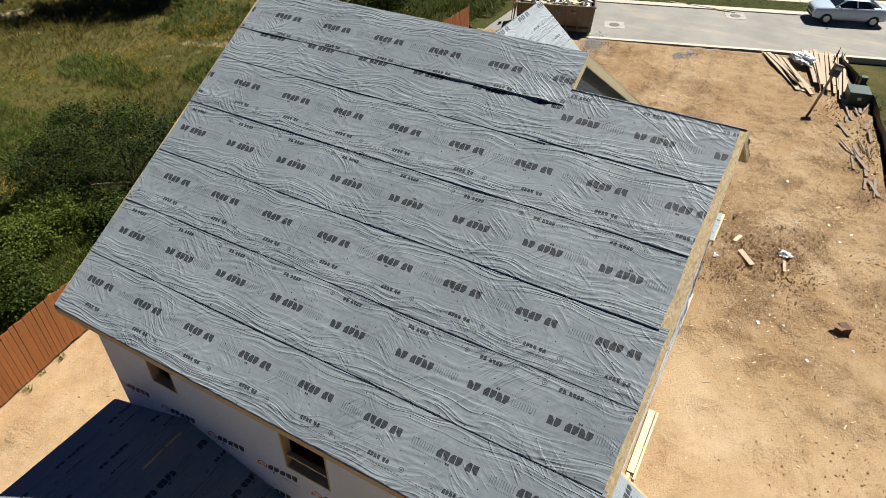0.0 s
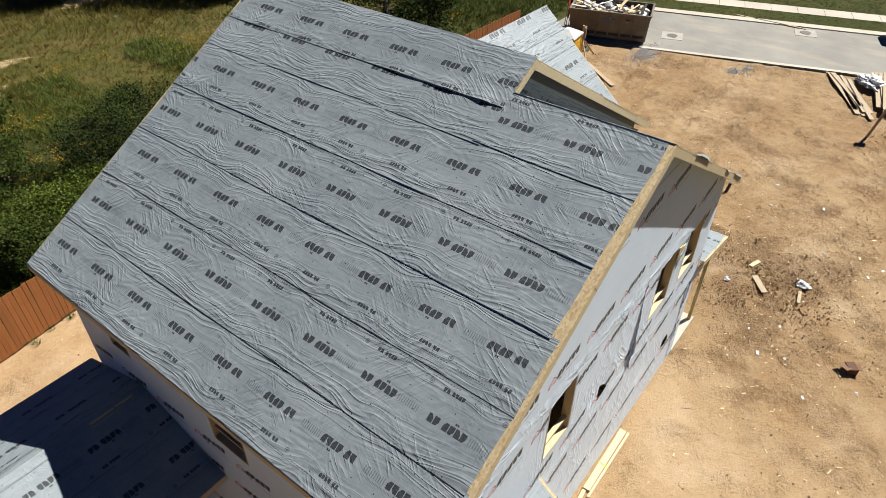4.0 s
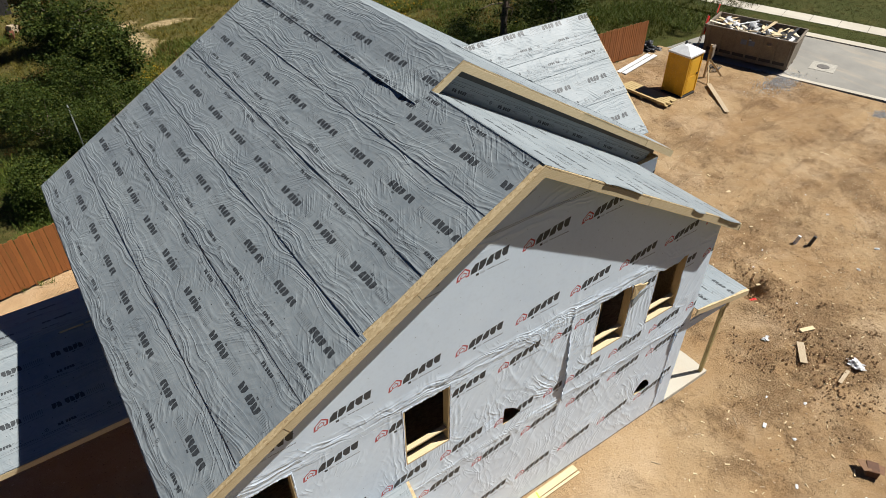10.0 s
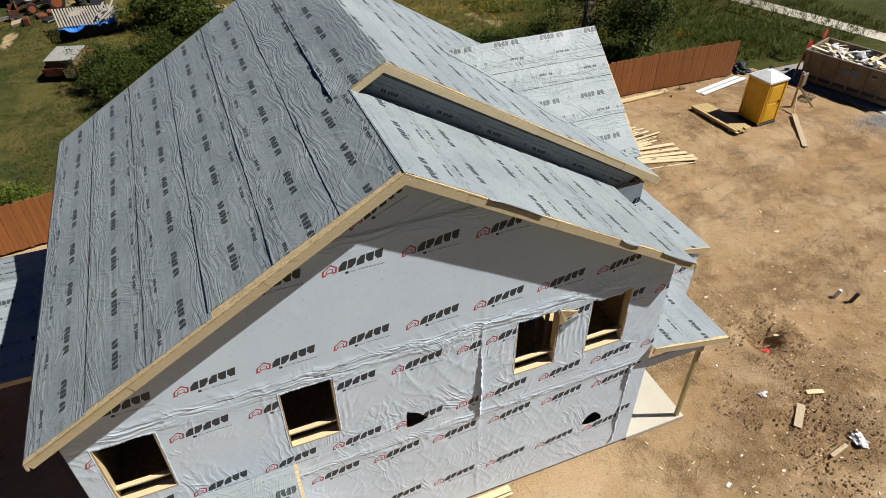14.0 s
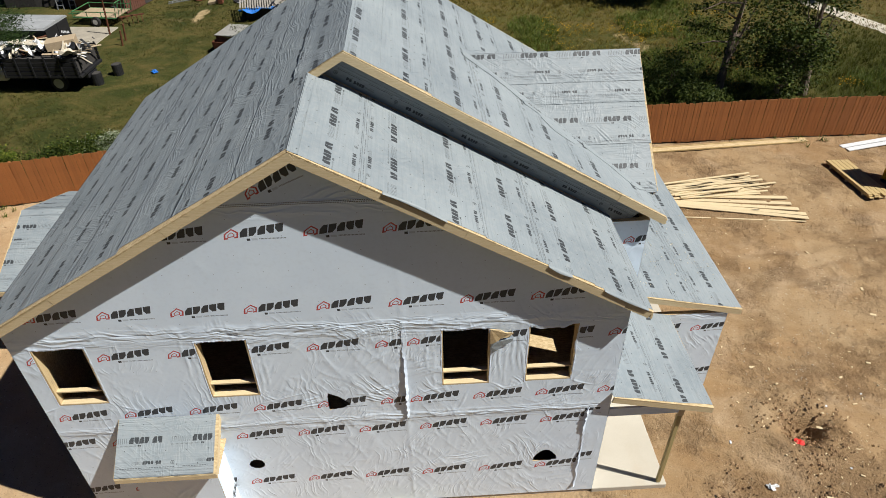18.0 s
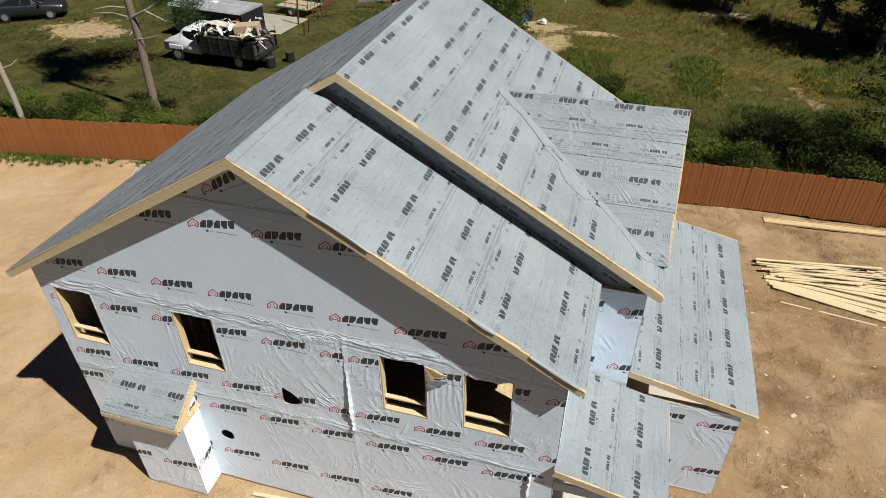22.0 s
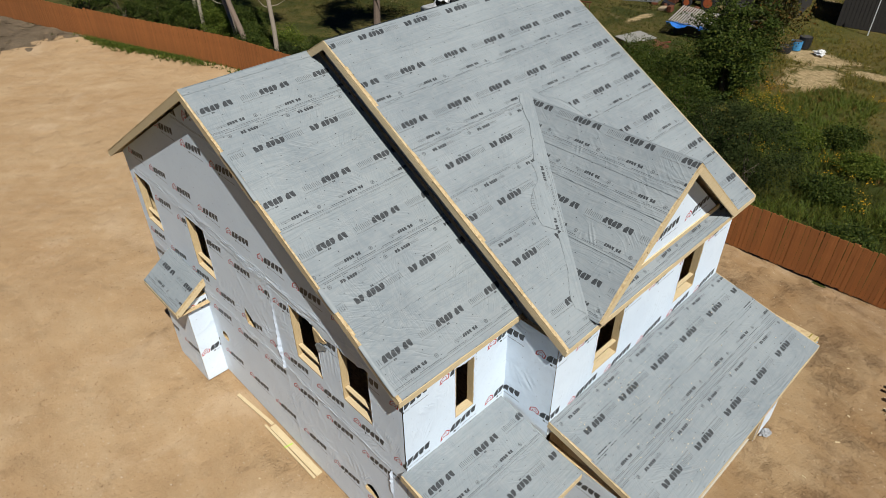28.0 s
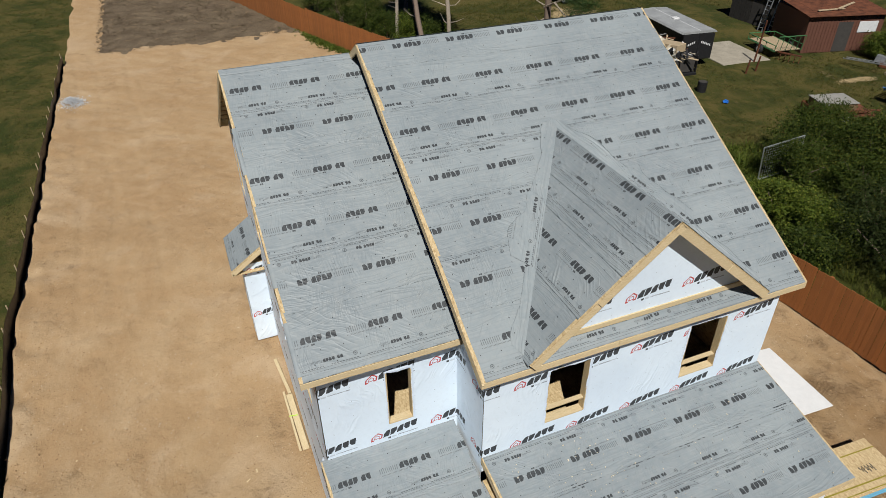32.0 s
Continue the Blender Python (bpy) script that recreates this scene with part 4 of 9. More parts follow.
# boards along the rakes and eaves
def rake(name, x0, z0, x1, z1, y, cuts, label, depth=0.145):
    """Rake boards in lengths along a sloping roof edge."""
    a, b = Vector((x0, y, z0)), Vector((x1, y, z1))
    for c0, c1 in zip(cuts, cuts[1:]):
        p, q = a.lerp(b, c0), a.lerp(b, c1 - 0.0006)
        off = Vector((0, random.uniform(-0.004, 0.004), random.uniform(-0.006, 0.004)))
        part(name, beam(p + off, q + off, 0.038, depth, bevel=0.003, drop=T), PINE, house, label)


rake("rake_board", RIDGE1, ZR1, -0.386, 5.905, Y0 + 0.02, [0, 0.36, 0.72, 1], "pale pine rake board under the back slope")
rake("rake_board", RIDGE1, ZR1, 11.295, 5.903, Y0 + 0.02, [0, 0.17, 0.44, 0.72, 0.92, 1], "pale pine rake board under the front slope", 0.135)
rake("rake_board", RIDGE2, ZR2, 12.50, front2_z(12.50), YS + 0.02, [0, 0.48, 0.83, 1], "pale pine rake board along the step in the roof")
rake("rake_board", RIDGE2, ZR2, RIDGE1 - 0.15, ZR1 - 0.09, YS + 0.02, [0, 1], "short pine rake board closing the step in the ridge", 0.12)
rake("rake_board", RIDGE2, ZR2, -0.386, 5.905, Y1 - 0.02, [0, 0.5, 1], "pine rake board on the far gable")
rake("rake_board", RIDGE2, ZR2, 12.46, front2_z(12.46), Y1 - 0.02, [0, 0.5, 1], "pine rake board on the far gable")
for x, z, ya, yb, cuts in ((-0.367, 5.905, Y0, Y1, (0, 0.45, 1)), (11.276, 5.903, Y0, 2.66, (0, 1)), (12.44, 5.93, YS, Y1, (0, 0.38, 0.7, 1))):
    for c0, c1 in zip(cuts, cuts[1:]):
        part("fascia_board", beam((x, ya + (yb - ya) * c0, z), (x, ya + (yb - ya) * c1 - 0.004, z), 0.038, 0.13, bevel=0.003, drop=T), PINE_Y, house, "pale pine fascia board along the eave")
# lookouts under the near rake
for k in range(9):
    for way in (-1, 1):
        x = RIDGE1 + way * (0.5 + 0.6 * k)
        z = (back_z(x) if way < 0 else front1_z(x)) - T - 0.02
        part("lookout", bx((x - 0.019, -0.217, z - 0.085), (x + 0.019, -0.004, z), 0.003), PINE_Y, house)
# lapped tongues of underlayment torn over the near rake
for x, w, up in ((6.75, 0.95, 0.06), (9.35, 0.42, 0.0), (10.35, 0.85, 0.012)):
    bm = bmesh.new()
    rows = []
    for i in range(9):
        s = i / 8
        xx = x + w * s
        z = front1_z(xx)
        dz = 0.045 * math.sin(math.pi * s) * (0.5 + 0.6 * vnoise(np.array([s * 3.3 + x]), np.array([0.0]), 5)[0]) - up * math.sin(math.pi * s)
        rows.append([bm.verts.new((xx, Y0 + 0.06, z + 0.010)), bm.verts.new((xx, Y0 - 0.012, z + 0.012 + up * math.sin(math.pi * s))), bm.verts.new((xx, Y0 - 0.022, z - dz))])
    for r0, r1 in zip(rows, rows[1:]):
        for j in range(2):
            bm.faces.new((r0[j], r0[j + 1], r1[j + 1], r1[j]))
    part("underlayment_flap", bm, FELT, front_deck, "loose grey flap folded over the rake", True)


# walls
def ztop_gable(x):
    return np.minimum(back_z(x), front1_z(x)) - 0.16


def steps(lo, hi, cuts, cell):
    marks = sorted({lo, hi, *[c for c in cuts if lo < c < hi]})
    out = [lo]
    for a, b in zip(marks, marks[1:]):
        out += list(np.linspace(a, b, max(1, math.ceil((b - a) / cell)) + 1)[1:])
    return np.array(out)


def wall(name, label, origin, along, out, length, z0, ztop, openings, sheets, cuts=(), peeks=(), amp=0.008, thick=0.12, seed=0, bands=(), seams=(), lines=(), cell=0.05):
    """A sheathed wall with openings through it, and its wrap in sheets. ztop: a number or a function of the way along."""
    origin, along, out = Vector(origin), Vector(along), Vector(out)
    top = ztop if callable(ztop) else (lambda u: np.full_like(np.asarray(u, float), ztop))
    holes = list(openings) + [(a - 0.12, b + 0.12, c - 0.12, d + 0.12) for a, b, c, d, _ in peeks]
    us = steps(0, length, [h[i] for h in holes for i in (0, 1)] + list(cuts), 99)
    zm = float(np.max(top(np.linspace(0, length, 200))))
    zs = steps(z0, zm, [h[i] for h in holes for i in (2, 3)], 99)
    bm = bmesh.new()
    vs = {}

    def vert(u, z, back):
        u, z = float(u), min(float(z), float(top(np.array([u]))[0]))
        key = (round(u, 4), round(z, 4), back)
        if key not in vs:
            vs[key] = bm.verts.new(origin + u * along + z * Z - (thick if back else 0) * out)
        return vs[key]

    for back in (False, True):
        for ua, ub in zip(us, us[1:]):
            for za, zb in zip(zs, zs[1:]):
                um, zc = (ua + ub) / 2, (za + zb) / 2
                if any(h[0] < um < h[1] and h[2] < zc < h[3] for h in holes):
                    continue
                loop = []
                for u, z in ((ua, za), (ub, za), (ub, zb), (ua, zb)):
                    v = vert(u, z, back)
                    if v not in loop:
                        loop.append(v)
                if len(loop) >= 3 and bm.faces.get(loop) is None:
                    bm.faces.new(loop[::-1] if back else loop)
    edges = [e for e in bm.edges if len(e.link_faces) == 1]
    by = {v: k for k, v in vs.items()}
    for e in edges:
        (u0, z_0, b0), (u1, z_1, _) = by[e.verts[0]], by[e.verts[1]]
        if not b0:
            o0, o1 = vs.get((u0, z_0, True)), vs.get((u1, z_1, True))
            if o0 and o1:
                bm.faces.new((e.verts[0], e.verts[1], o1, o0))
    bmesh.ops.recalc_face_normals(bm, faces=bm.faces)
    body = part(name, bm, OSB, house, label)
    for k, (sa, sb, za, zb, row, phase, turn, *skew) in enumerate(sheets):
        fine = 0.06 if za > 5 else cell
        u = steps(sa, sb, [h[i] for h in openings for i in (0, 1)] + list(cuts) + [q for a, b, _, _, _ in peeks for q in np.arange(a - 0.02, b + 0.03, 0.014)], fine)
        z = steps(za, min(zb, zm), [h[i] for h in openings for i in (2, 3)] + [q for _, _, a, b, _ in peeks for q in np.arange(a - 0.02, b + 0.03, 0.014)], fine)
        uu, zz = np.meshgrid(u, z, indexing="ij")
        tt = top(uu)
        clamped = zz >= tt
        zz = np.minimum(zz, tt)
        h = amp * (1.0 * folds(uu, zz, seed + k, 1.1, 6.5, 6, 8) + 1.1 * folds(uu, zz, seed + k + 4, -1.0, 6.0, 6, 8) + 0.7 * folds(uu, zz, seed + k + 8, 0.2, 6.0, 8, 8))
        if za > 5:
            h = h * 0.25
        for bz, bh, bw in bands:
            wave = 0.03 * (vnoise(uu * 1.3, uu * 0, seed + 5) - 0.5)
            h = h + bh * np.exp(-((zz - bz - wave) / bw) ** 2) * (0.5 + vnoise(uu * 3.1, zz * 0.3, seed + 2))
        for c in seams:
            h = h + 0.022 * np.exp(-((uu - c - 0.05 * (vnoise(zz * 2, zz * 0, seed) - 0.5)) / 0.035) ** 2) * vnoise(zz * 2.2, uu * 0, seed + 7)
        if lines:
            h = h * 0.4 + crease_lines(uu, zz, lines)
        h = h + 0.006 + 0.0025 * k
        p = np.array(origin) + uu[..., None] * np.array(along) + zz[..., None] * np.array(Z) + h[..., None] * np.array(out)
        nu, nv = len(u), len(z)
        f = grid_faces(nu, nv)
        cu = (u[:-1] + u[1:]) / 2
        cz = (z[:-1] + z[1:]) / 2
        cuu, czz = [a.ravel() for a in np.meshgrid(cu, cz, indexing="ij")]
        keep = ~clamped.ravel()[f].all(1)
        for a, b, c, d in openings:
            keep &= ~((cuu > a) & (cuu < b) & (czz > c) & (czz < d))
        for a, b, c, d, shape in peeks:
            x, y = (cuu - (a + b) / 2) / ((b - a) / 2), (czz - (c + d) / 2) / ((d - c) / 2)
            wob = 0.05 * np.sin(3 * np.arctan2(y, x) + a)
            if shape == "round":
                gone = x * x + y * y < 0.85 + wob
            elif shape == "arch":
                gone = (y > -0.9 + 0.12 * (x > 0.55)) & (x * x + ((y + 0.9) / 1.8) ** 2 < 0.95 + wob)
            else:
                gone = (x > -0.9 + 0.08 * y) & (y < 1.0 - 0.40 * (x + 0.9) ** 1.5 + wob) & (y > -0.95 + 0.4 * np.clip(x, 0, 1) ** 3 + wob)
            keep &= ~gone
        ru, rz = turn * uu + phase, zz - row
        if skew:
            mu, (ca, sa_) = skew[1], (math.cos(skew[0]), math.sin(skew[0]))
            ru, rz = (uu - mu) * ca + (zz - row) * sa_ + phase, -(uu - mu) * sa_ + (zz - row) * ca
        uvs = np.stack([ru, rz], -1).reshape(-1, 2)
        faces = f[keep]
        if along.cross(Z).dot(out) < 0:
            faces = faces[:, ::-1]
        piece("house_wrap_sheet", mesh_of("house_wrap_sheet", p.reshape(-1, 3).tolist(), faces.tolist(), WRAP, uvs, True), body)
    return body


def window(origin, along, out, a, b, c, d, rail=0.3):
    """A framed rough opening: header and jambs, sill and a cross rail, no sash yet."""
    origin, along, out = Vector(origin), Vector(along), Vector(out)
    m = Matrix((along, -out, Z)).transposed().to_4x4()
    m.translation = origin
    bm = bmesh.new()
    box(bm, (a - 0.002, -0.012, c), (a + 0.036, 0.15, d), 0.003, m)
    box(bm, (b - 0.036, -0.012, c), (b + 0.002, 0.15, d), 0.003, m)
    box(bm, (a + 0.036, 0.0, d - 0.036), (b - 0.036, 0.15, d), 0.003, m)
    w = part("window", bm, PINE_Z, house, "rough-framed window opening in pale pine, no glass yet")
    part("sill", bx((a + 0.036, -0.014, c), (b - 0.036, 0.15, c + 0.038), 0.003, m), PINE if abs(along.x) > 0.5 else PINE_Y, w)
    if rail:
        part("cross_rail", bx((a + 0.036, 0.03, c + rail), (b - 0.036, 0.12, c + rail + 0.038), 0.003, m), PINE if abs(along.x) > 0.5 else PINE_Y, w)
    return w


def torn_edge(origin, along, out, a, b, c, d, seed, top=0.10, sides=(0.03, 0.05)):
    """Ragged house wrap left standing over the edge of a cut opening."""
    rs_ = np.random.RandomState(seed)
    m = Matrix((Vector(along), Vector(out), Z)).transposed().to_4x4()
    m.translation = Vector(origin)
    verts, faces = [], []

    def strip(fixed, loose):
        k0 = len(verts)
        for i, (p, q) in enumerate(zip(fixed, loose)):
            w = rs_.uniform(-0.003, 0.003)
            verts.extend([m @ Vector((p[0], 0.011, p[1])), m @ Vector(((p[0] + q[0]) / 2, 0.018 + w, (p[1] + q[1]) / 2)), m @ Vector((q[0], 0.014 + 2 * w, q[1]))])
        for i in range(len(fixed) - 1):
            for j in range(2):
                s_ = k0 + 3 * i + j
                faces.append((s_, s_ + 3, s_ + 4, s_ + 1))

    us = np.linspace(a - 0.01, b + 0.01, 34)
    fall = top * (0.05 + 0.9 * vnoise(us * 3.1, us * 0, seed)) * (0.7 + 0.5 * vnoise(us * 7, us * 0, seed + 1))
    strip([(u, d + 0.02) for u in us], [(u, d - f) for u, f in zip(us, fall)])
    zs = np.linspace(c - 0.02, d + 0.02, 20)
    for edge_, way, reach in ((a, 1, sides[0]), (b, -1, sides[1])):
        fall = reach * (0.1 + 1.2 * vnoise(zs * 2.6, zs * 0, seed + 2 + way)) * (0.6 + 0.6 * vnoise(zs * 11, zs * 0, seed + 3))
        strip([(edge_ - way * 0.018, z) for z in zs], [(edge_ + way * f, z) for z, f in zip(zs, fall)])
    ob = piece("torn_wrap", mesh_of("torn_wrap", [tuple(v) for v in verts], faces, WRAP_PLAIN), house, "ragged torn edge of white house wrap round an opening")
    return ob


XD = Vector((1, 0, 0))
WZ0, WZ1 = 3.98, 5.48
rs_ = np.random.RandomState(8)
gable_open = [(0.33, 1.276, WZ0, WZ1), (3.18, 4.108, WZ0, WZ1), (7.575, 8.495, WZ0, WZ1), (9.176, 10.109, WZ0, WZ1)]
peek_holes = [(5.33, 5.70, 3.44, 3.93, "house"), (3.46, 3.81, 1.63, 1.95, "round"), (9.53, 10.06, 1.30, 1.72, "arch")]
pulls = random_creases(rs_, 26, (1.5, 5.42), (10.6, 5.78), (0.0, 0.08, -0.1), (0.3, 1.0), (0.010, 0.018), (0.006, 0.014), 5, 0.04)
pulls += random_creases(rs_, 18, (0.4, 2.95), (10.6, 3.25), (0.0, 0.08, -0.1), (0.3, 0.9), (0.010, 0.018), (0.005, 0.011), 4, 0.05)
pulls += random_creases(rs_, 34, (0.4, 0.6), (10.4, 3.8), (0.8, 1.2, -0.9, -1.25, 0.4), (0.2, 0.55), (0.010, 0.018), (0.005, 0.011), 5, 0.06)
pulls += random_creases(rs_, 16, (4.3, 3.4), (7.5, 5.4), (0.3, 0.7, -0.6, 1.3), (0.2, 0.6), (0.011, 0.019), (0.006, 0.013), 5, 0.06)
for a, b, c, d in gable_open:
    for u_, v_, s_, w_ in ((a, c, 1, -1), (b, c, -1, 1), (a, d, -1, -1), (b, d, 1, 1)):
        for q in (0.5, 0.95, 1.3):
            pulls.append((u_ + w_ * 0.22, v_ + (0.25 if v_ == d else -0.25) * q, s_ * q + rs_.normal(0, 0.1), 0.30, 0.013, 0.009, rs_.normal(0, 0.3)))
for u_ in (8.58, 8.66, 8.78, 8.9, 9.02, 9.11, 4.2, 4.32, 2.95, 3.08, 7.44, 7.3):
    pulls.append((u_, rs_.uniform(4.4, 5.1), math.pi / 2 + rs_.normal(0, 0.06), rs_.uniform(0.4, 0.85), 0.014, rs_.uniform(0.006, 0.014), rs_.normal(0, 0.06)))
wall("gable_wall", "tall gable wall in printed white-grey house wrap", (0, 0, 0), XD, (0, -1, 0), 11.0, 0.1, ztop_gable, gable_open,
     [(0, 10.55, 0.1, 3.14, 1.09, 0.30 - 3.64, 1), (10.5, 11.0, 0.1, 3.14, 1.3, 0.1, 1), (0, 6.95, 3.06, 5.80, 3.52, 0.30 - 0.42, 1), (6.85, 11.0, 3.06, 5.80, 3.54, 0.30 - 7.2, 1), (0, 11.0, 5.72, 8.42, 6.11, 0.30 - 0.73, 1), (3.5, 7.4, 8.38, 9.3, 8.52, 0.30, 1, 0.42, 4.93)],
     cuts=(RIDGE1, 6.9), seams=(6.9,), peeks=peek_holes, amp=0.012, seed=2, bands=((5.66, 0.014, 0.03), (3.10, 0.008, 0.03)), lines=pulls, cell=0.027)
for k, (a, b, c, d) in enumerate(gable_open):
    window((0, 0, 0), XD, (0, -1, 0), a, b, c, d)
    torn_edge((0, 0, 0), XD, (0, -1, 0), a, b, c, d, 3 + k, (0.05, 0.04, 0.10, 0.13)[k], ((0.01, 0.03), (0.015, 0.02), (0.02, 0.05), (0.02, 0.03))[k])
# double dashed line printed along the top lap of the wrap
dv_, df_ = [], []
for k in range(92):
    for row_ in (0.0, 0.032):
        x_ = 3.95 + 0.036 * k + row_ * 0.4
        z_ = 8.30 + row_
        if z_ < float(ztop_gable(np.array([x_]))[0]) - 0.05:
            i_ = len(dv_)
            dv_ += [(x_, -0.031, z_), (x_ + 0.022, -0.031, z_), (x_ + 0.026, -0.031, z_ + 0.012), (x_ + 0.004, -0.031, z_ + 0.012)]
            df_.append((i_, i_ + 1, i_ + 2, i_ + 3))
piece("printed_line", mesh_of("printed_line", dv_, df_, DARK), house, "black dashed line printed on the wrap")
# loose vertical lap of wrap, and a bent scrap of board caught beside an opening
def loose_lap(x0, z0, z1, width, high, seed, label):
    lap_v, lap_f = [], []
    count = int((z1 - z0) / 0.035)
    for i in range(count):
        z = z0 + (z1 - z0) * i / (count - 1)
        q_ = np.array([z])
        puff = 0.006 + high * float(np.clip(vnoise(q_ * 2.6, q_ * 0, seed)[0] * 1.8 - 0.5, 0, 1))
        jag = 0.05 * (float(vnoise(q_ * 3.0, q_ * 0, seed + 1)[0]) - 0.5) + 0.04 * (float(vnoise(q_ * 14.0, q_ * 0, seed + 2)[0]) - 0.5)
        for f_, lift_ in ((0.0, 0.0), (0.4, 0.3), (0.75, 0.75), (1.0, 1.0)):
            lap_v.append((x0 + jag * (0.4 + 0.6 * f_) - width * f_, -0.016 - puff * lift_ - 0.004 * math.sin(z * 31 + f_ * 3), z - 0.02 * f_))
    for i in range(count - 1):
        for j in range(3):
            lap_f.append((4 * i + j, 4 * i + j + 1, 4 * i + j + 5, 4 * i + j + 4))
    piece("loose_lap", mesh_of("loose_lap", lap_v, lap_f, WRAP_PLAIN, None, True), house, label)


loose_lap(6.93, 3.12, 5.54, 0.055, 0.075, 4, "loose torn vertical lap of white house wrap")
loose_lap(10.58, 0.3, 3.08, 0.045, 0.05, 2, "loose torn vertical lap at the corner")


def shard(name, outline, y, thick, mat, label):
    """A broken flat scrap standing off the gable wall."""
    bm_ = bmesh.new()
    f0 = [bm_.verts.new((x_, y - thick - 0.012 * (k_ % 2), z_)) for k_, (x_, z_) in enumerate(outline)]
    f1 = [bm_.verts.new((x_, y, z_)) for x_, z_ in outline]
    bm_.faces.new(f0)
    bm_.faces.new(f1[::-1])
    for k_ in range(len(outline)):
        q_ = (k_ + 1) % len(outline)
        bm_.faces.new((f0[k_], f1[k_], f1[q_], f0[q_]))
    bmesh.ops.recalc_face_normals(bm_, faces=bm_.faces)
    part(name, bm_, mat, house, label)


shard("board_scrap", [(8.47, 5.08), (8.60, 5.10), (8.66, 5.20), (8.80, 5.24), (8.90, 5.33), (8.76, 5.35), (8.66, 5.42), (8.47, 5.46)], -0.03, 0.012, OSB, "splintered scrap of strand board beside the opening")
shard("torn_scrap", [(8.52, 4.84), (8.60, 4.92), (8.72, 5.02), (8.86, 5.12), (8.90, 5.20), (8.70, 5.17), (8.58, 5.14), (8.49, 5.02)], -0.046, 0.004, FELT, "torn grey flap under the board scrap")
wall("front_wall", "narrow front wall in white house wrap", (BX1, 0, 0), YD, XD, 2.68, 0.1, 5.76, [(1.24, 1.77, 3.93, 5.33)], [(0, 2.68, 0.1, 3.3, 2.0, 0.425, 1), (0, 2.68, 3.26, 5.76, 3.585, 0.425, 1)], amp=0.006, seed=5)
window((BX1, 0, 0), YD, XD, 1.24, 1.77, 3.93, 5.33, 0)
torn_edge((BX1, 0, 0), YD, XD, 1.24, 1.77, 3.93, 5.33, 21, 0.10, (0.02, 0.05))
wall("jog_wall", "short return wall in shaded house wrap", (BX1, 2.68, 0), XD, (0, -1, 0), 1.18, 0.1, 5.76, [], [(0, 1.18, 0.1, 5.76, 3.585, 0.595, 1)], amp=0.01, seed=7)
wall("forward_front_wall", "forward front wall in white house wrap", (BX2, 2.68, 0), YD, XD, 6.66, 0.1, 5.78, [(1.28, 2.19, 4.0, 5.40), (4.42, 5.36, 3.98, 5.42)], [(0, 6.66, 3.2, 5.78, 3.585, 0.705, 1)], amp=0.004, seed=9)
window((BX2, 2.68, 0), YD, XD, 1.28, 2.19, 4.0, 5.40)
window((BX2, 2.68, 0), YD, XD, 4.42, 5.36, 3.98, 5.42)
torn_edge((BX2, 2.68, 0), YD, XD, 1.28, 2.19, 4.0, 5.40, 24, 0.05)
torn_edge((BX2, 2.68, 0), YD, XD, 4.42, 5.36, 3.98, 5.42, 25, 0.09)
wall("back_wall", "back wall in shaded house wrap", (0, WY1, 0), -YD, -XD, WY1, 0.1, 5.95, [(WY1 - 4.91, WY1 - 3.94, WZ0, WZ1), (WY1 - 8.07, WY1 - 7.41, 4.37, 5.4), (WY1 - 3.4, WY1 - 1.6, 0.12, 2.2)], [(0, WY1, 0.1, 3.1, 1.1, 0.4, 1), (0, WY1, 3.05, 5.95, 3.52, 0.1, 1)], amp=0.006, seed=11)
window((0, WY1, 0), -YD, -XD, WY1 - 4.91, WY1 - 3.94, WZ0, WZ1)
window((0, WY1, 0), -YD, -XD, WY1 - 8.07, WY1 - 7.41, 4.37, 5.4, 0)


def ztop_far(u):
    x = BX2 - u
    return np.minimum(back_z(x), front2_z(x)) - 0.16


wall("far_gable_wall", "far gable wall in house wrap", (BX2, WY1, 0), -XD, YD, BX2, 0.1, ztop_far, [], [(0, BX2, 0.1, 9.6, 3.5, 0.2, 1)], cuts=(BX2 - RIDGE2,), amp=0.005, seed=13)

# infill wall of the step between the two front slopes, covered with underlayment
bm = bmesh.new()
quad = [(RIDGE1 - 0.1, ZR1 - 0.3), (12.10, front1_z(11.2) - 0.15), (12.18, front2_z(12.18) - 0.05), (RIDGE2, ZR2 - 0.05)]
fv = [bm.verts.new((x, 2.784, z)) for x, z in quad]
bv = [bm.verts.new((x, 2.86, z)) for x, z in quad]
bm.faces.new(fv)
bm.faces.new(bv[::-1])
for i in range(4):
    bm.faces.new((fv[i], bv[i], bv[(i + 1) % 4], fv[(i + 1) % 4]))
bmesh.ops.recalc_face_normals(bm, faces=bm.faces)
# near-black colour stands in for the deep shade under the rake
infill = part("step_infill_wall", bm, plain("shaded_infill", (0.045, 0.048, 0.053), 0.40), house, "strip of wall in the step of the roof")
felt_sheet("underlayment_strip", infill, (RIDGE1 + 0.3, 2.772, ZR1 + 0.05), DF1, Vector((DF1.z, 0, -DF1.x)), (0, 0), (LF1 + 0.35, LF1 + 0.2), -0.16, 0.30, 0.2, True, 88, 0.003)

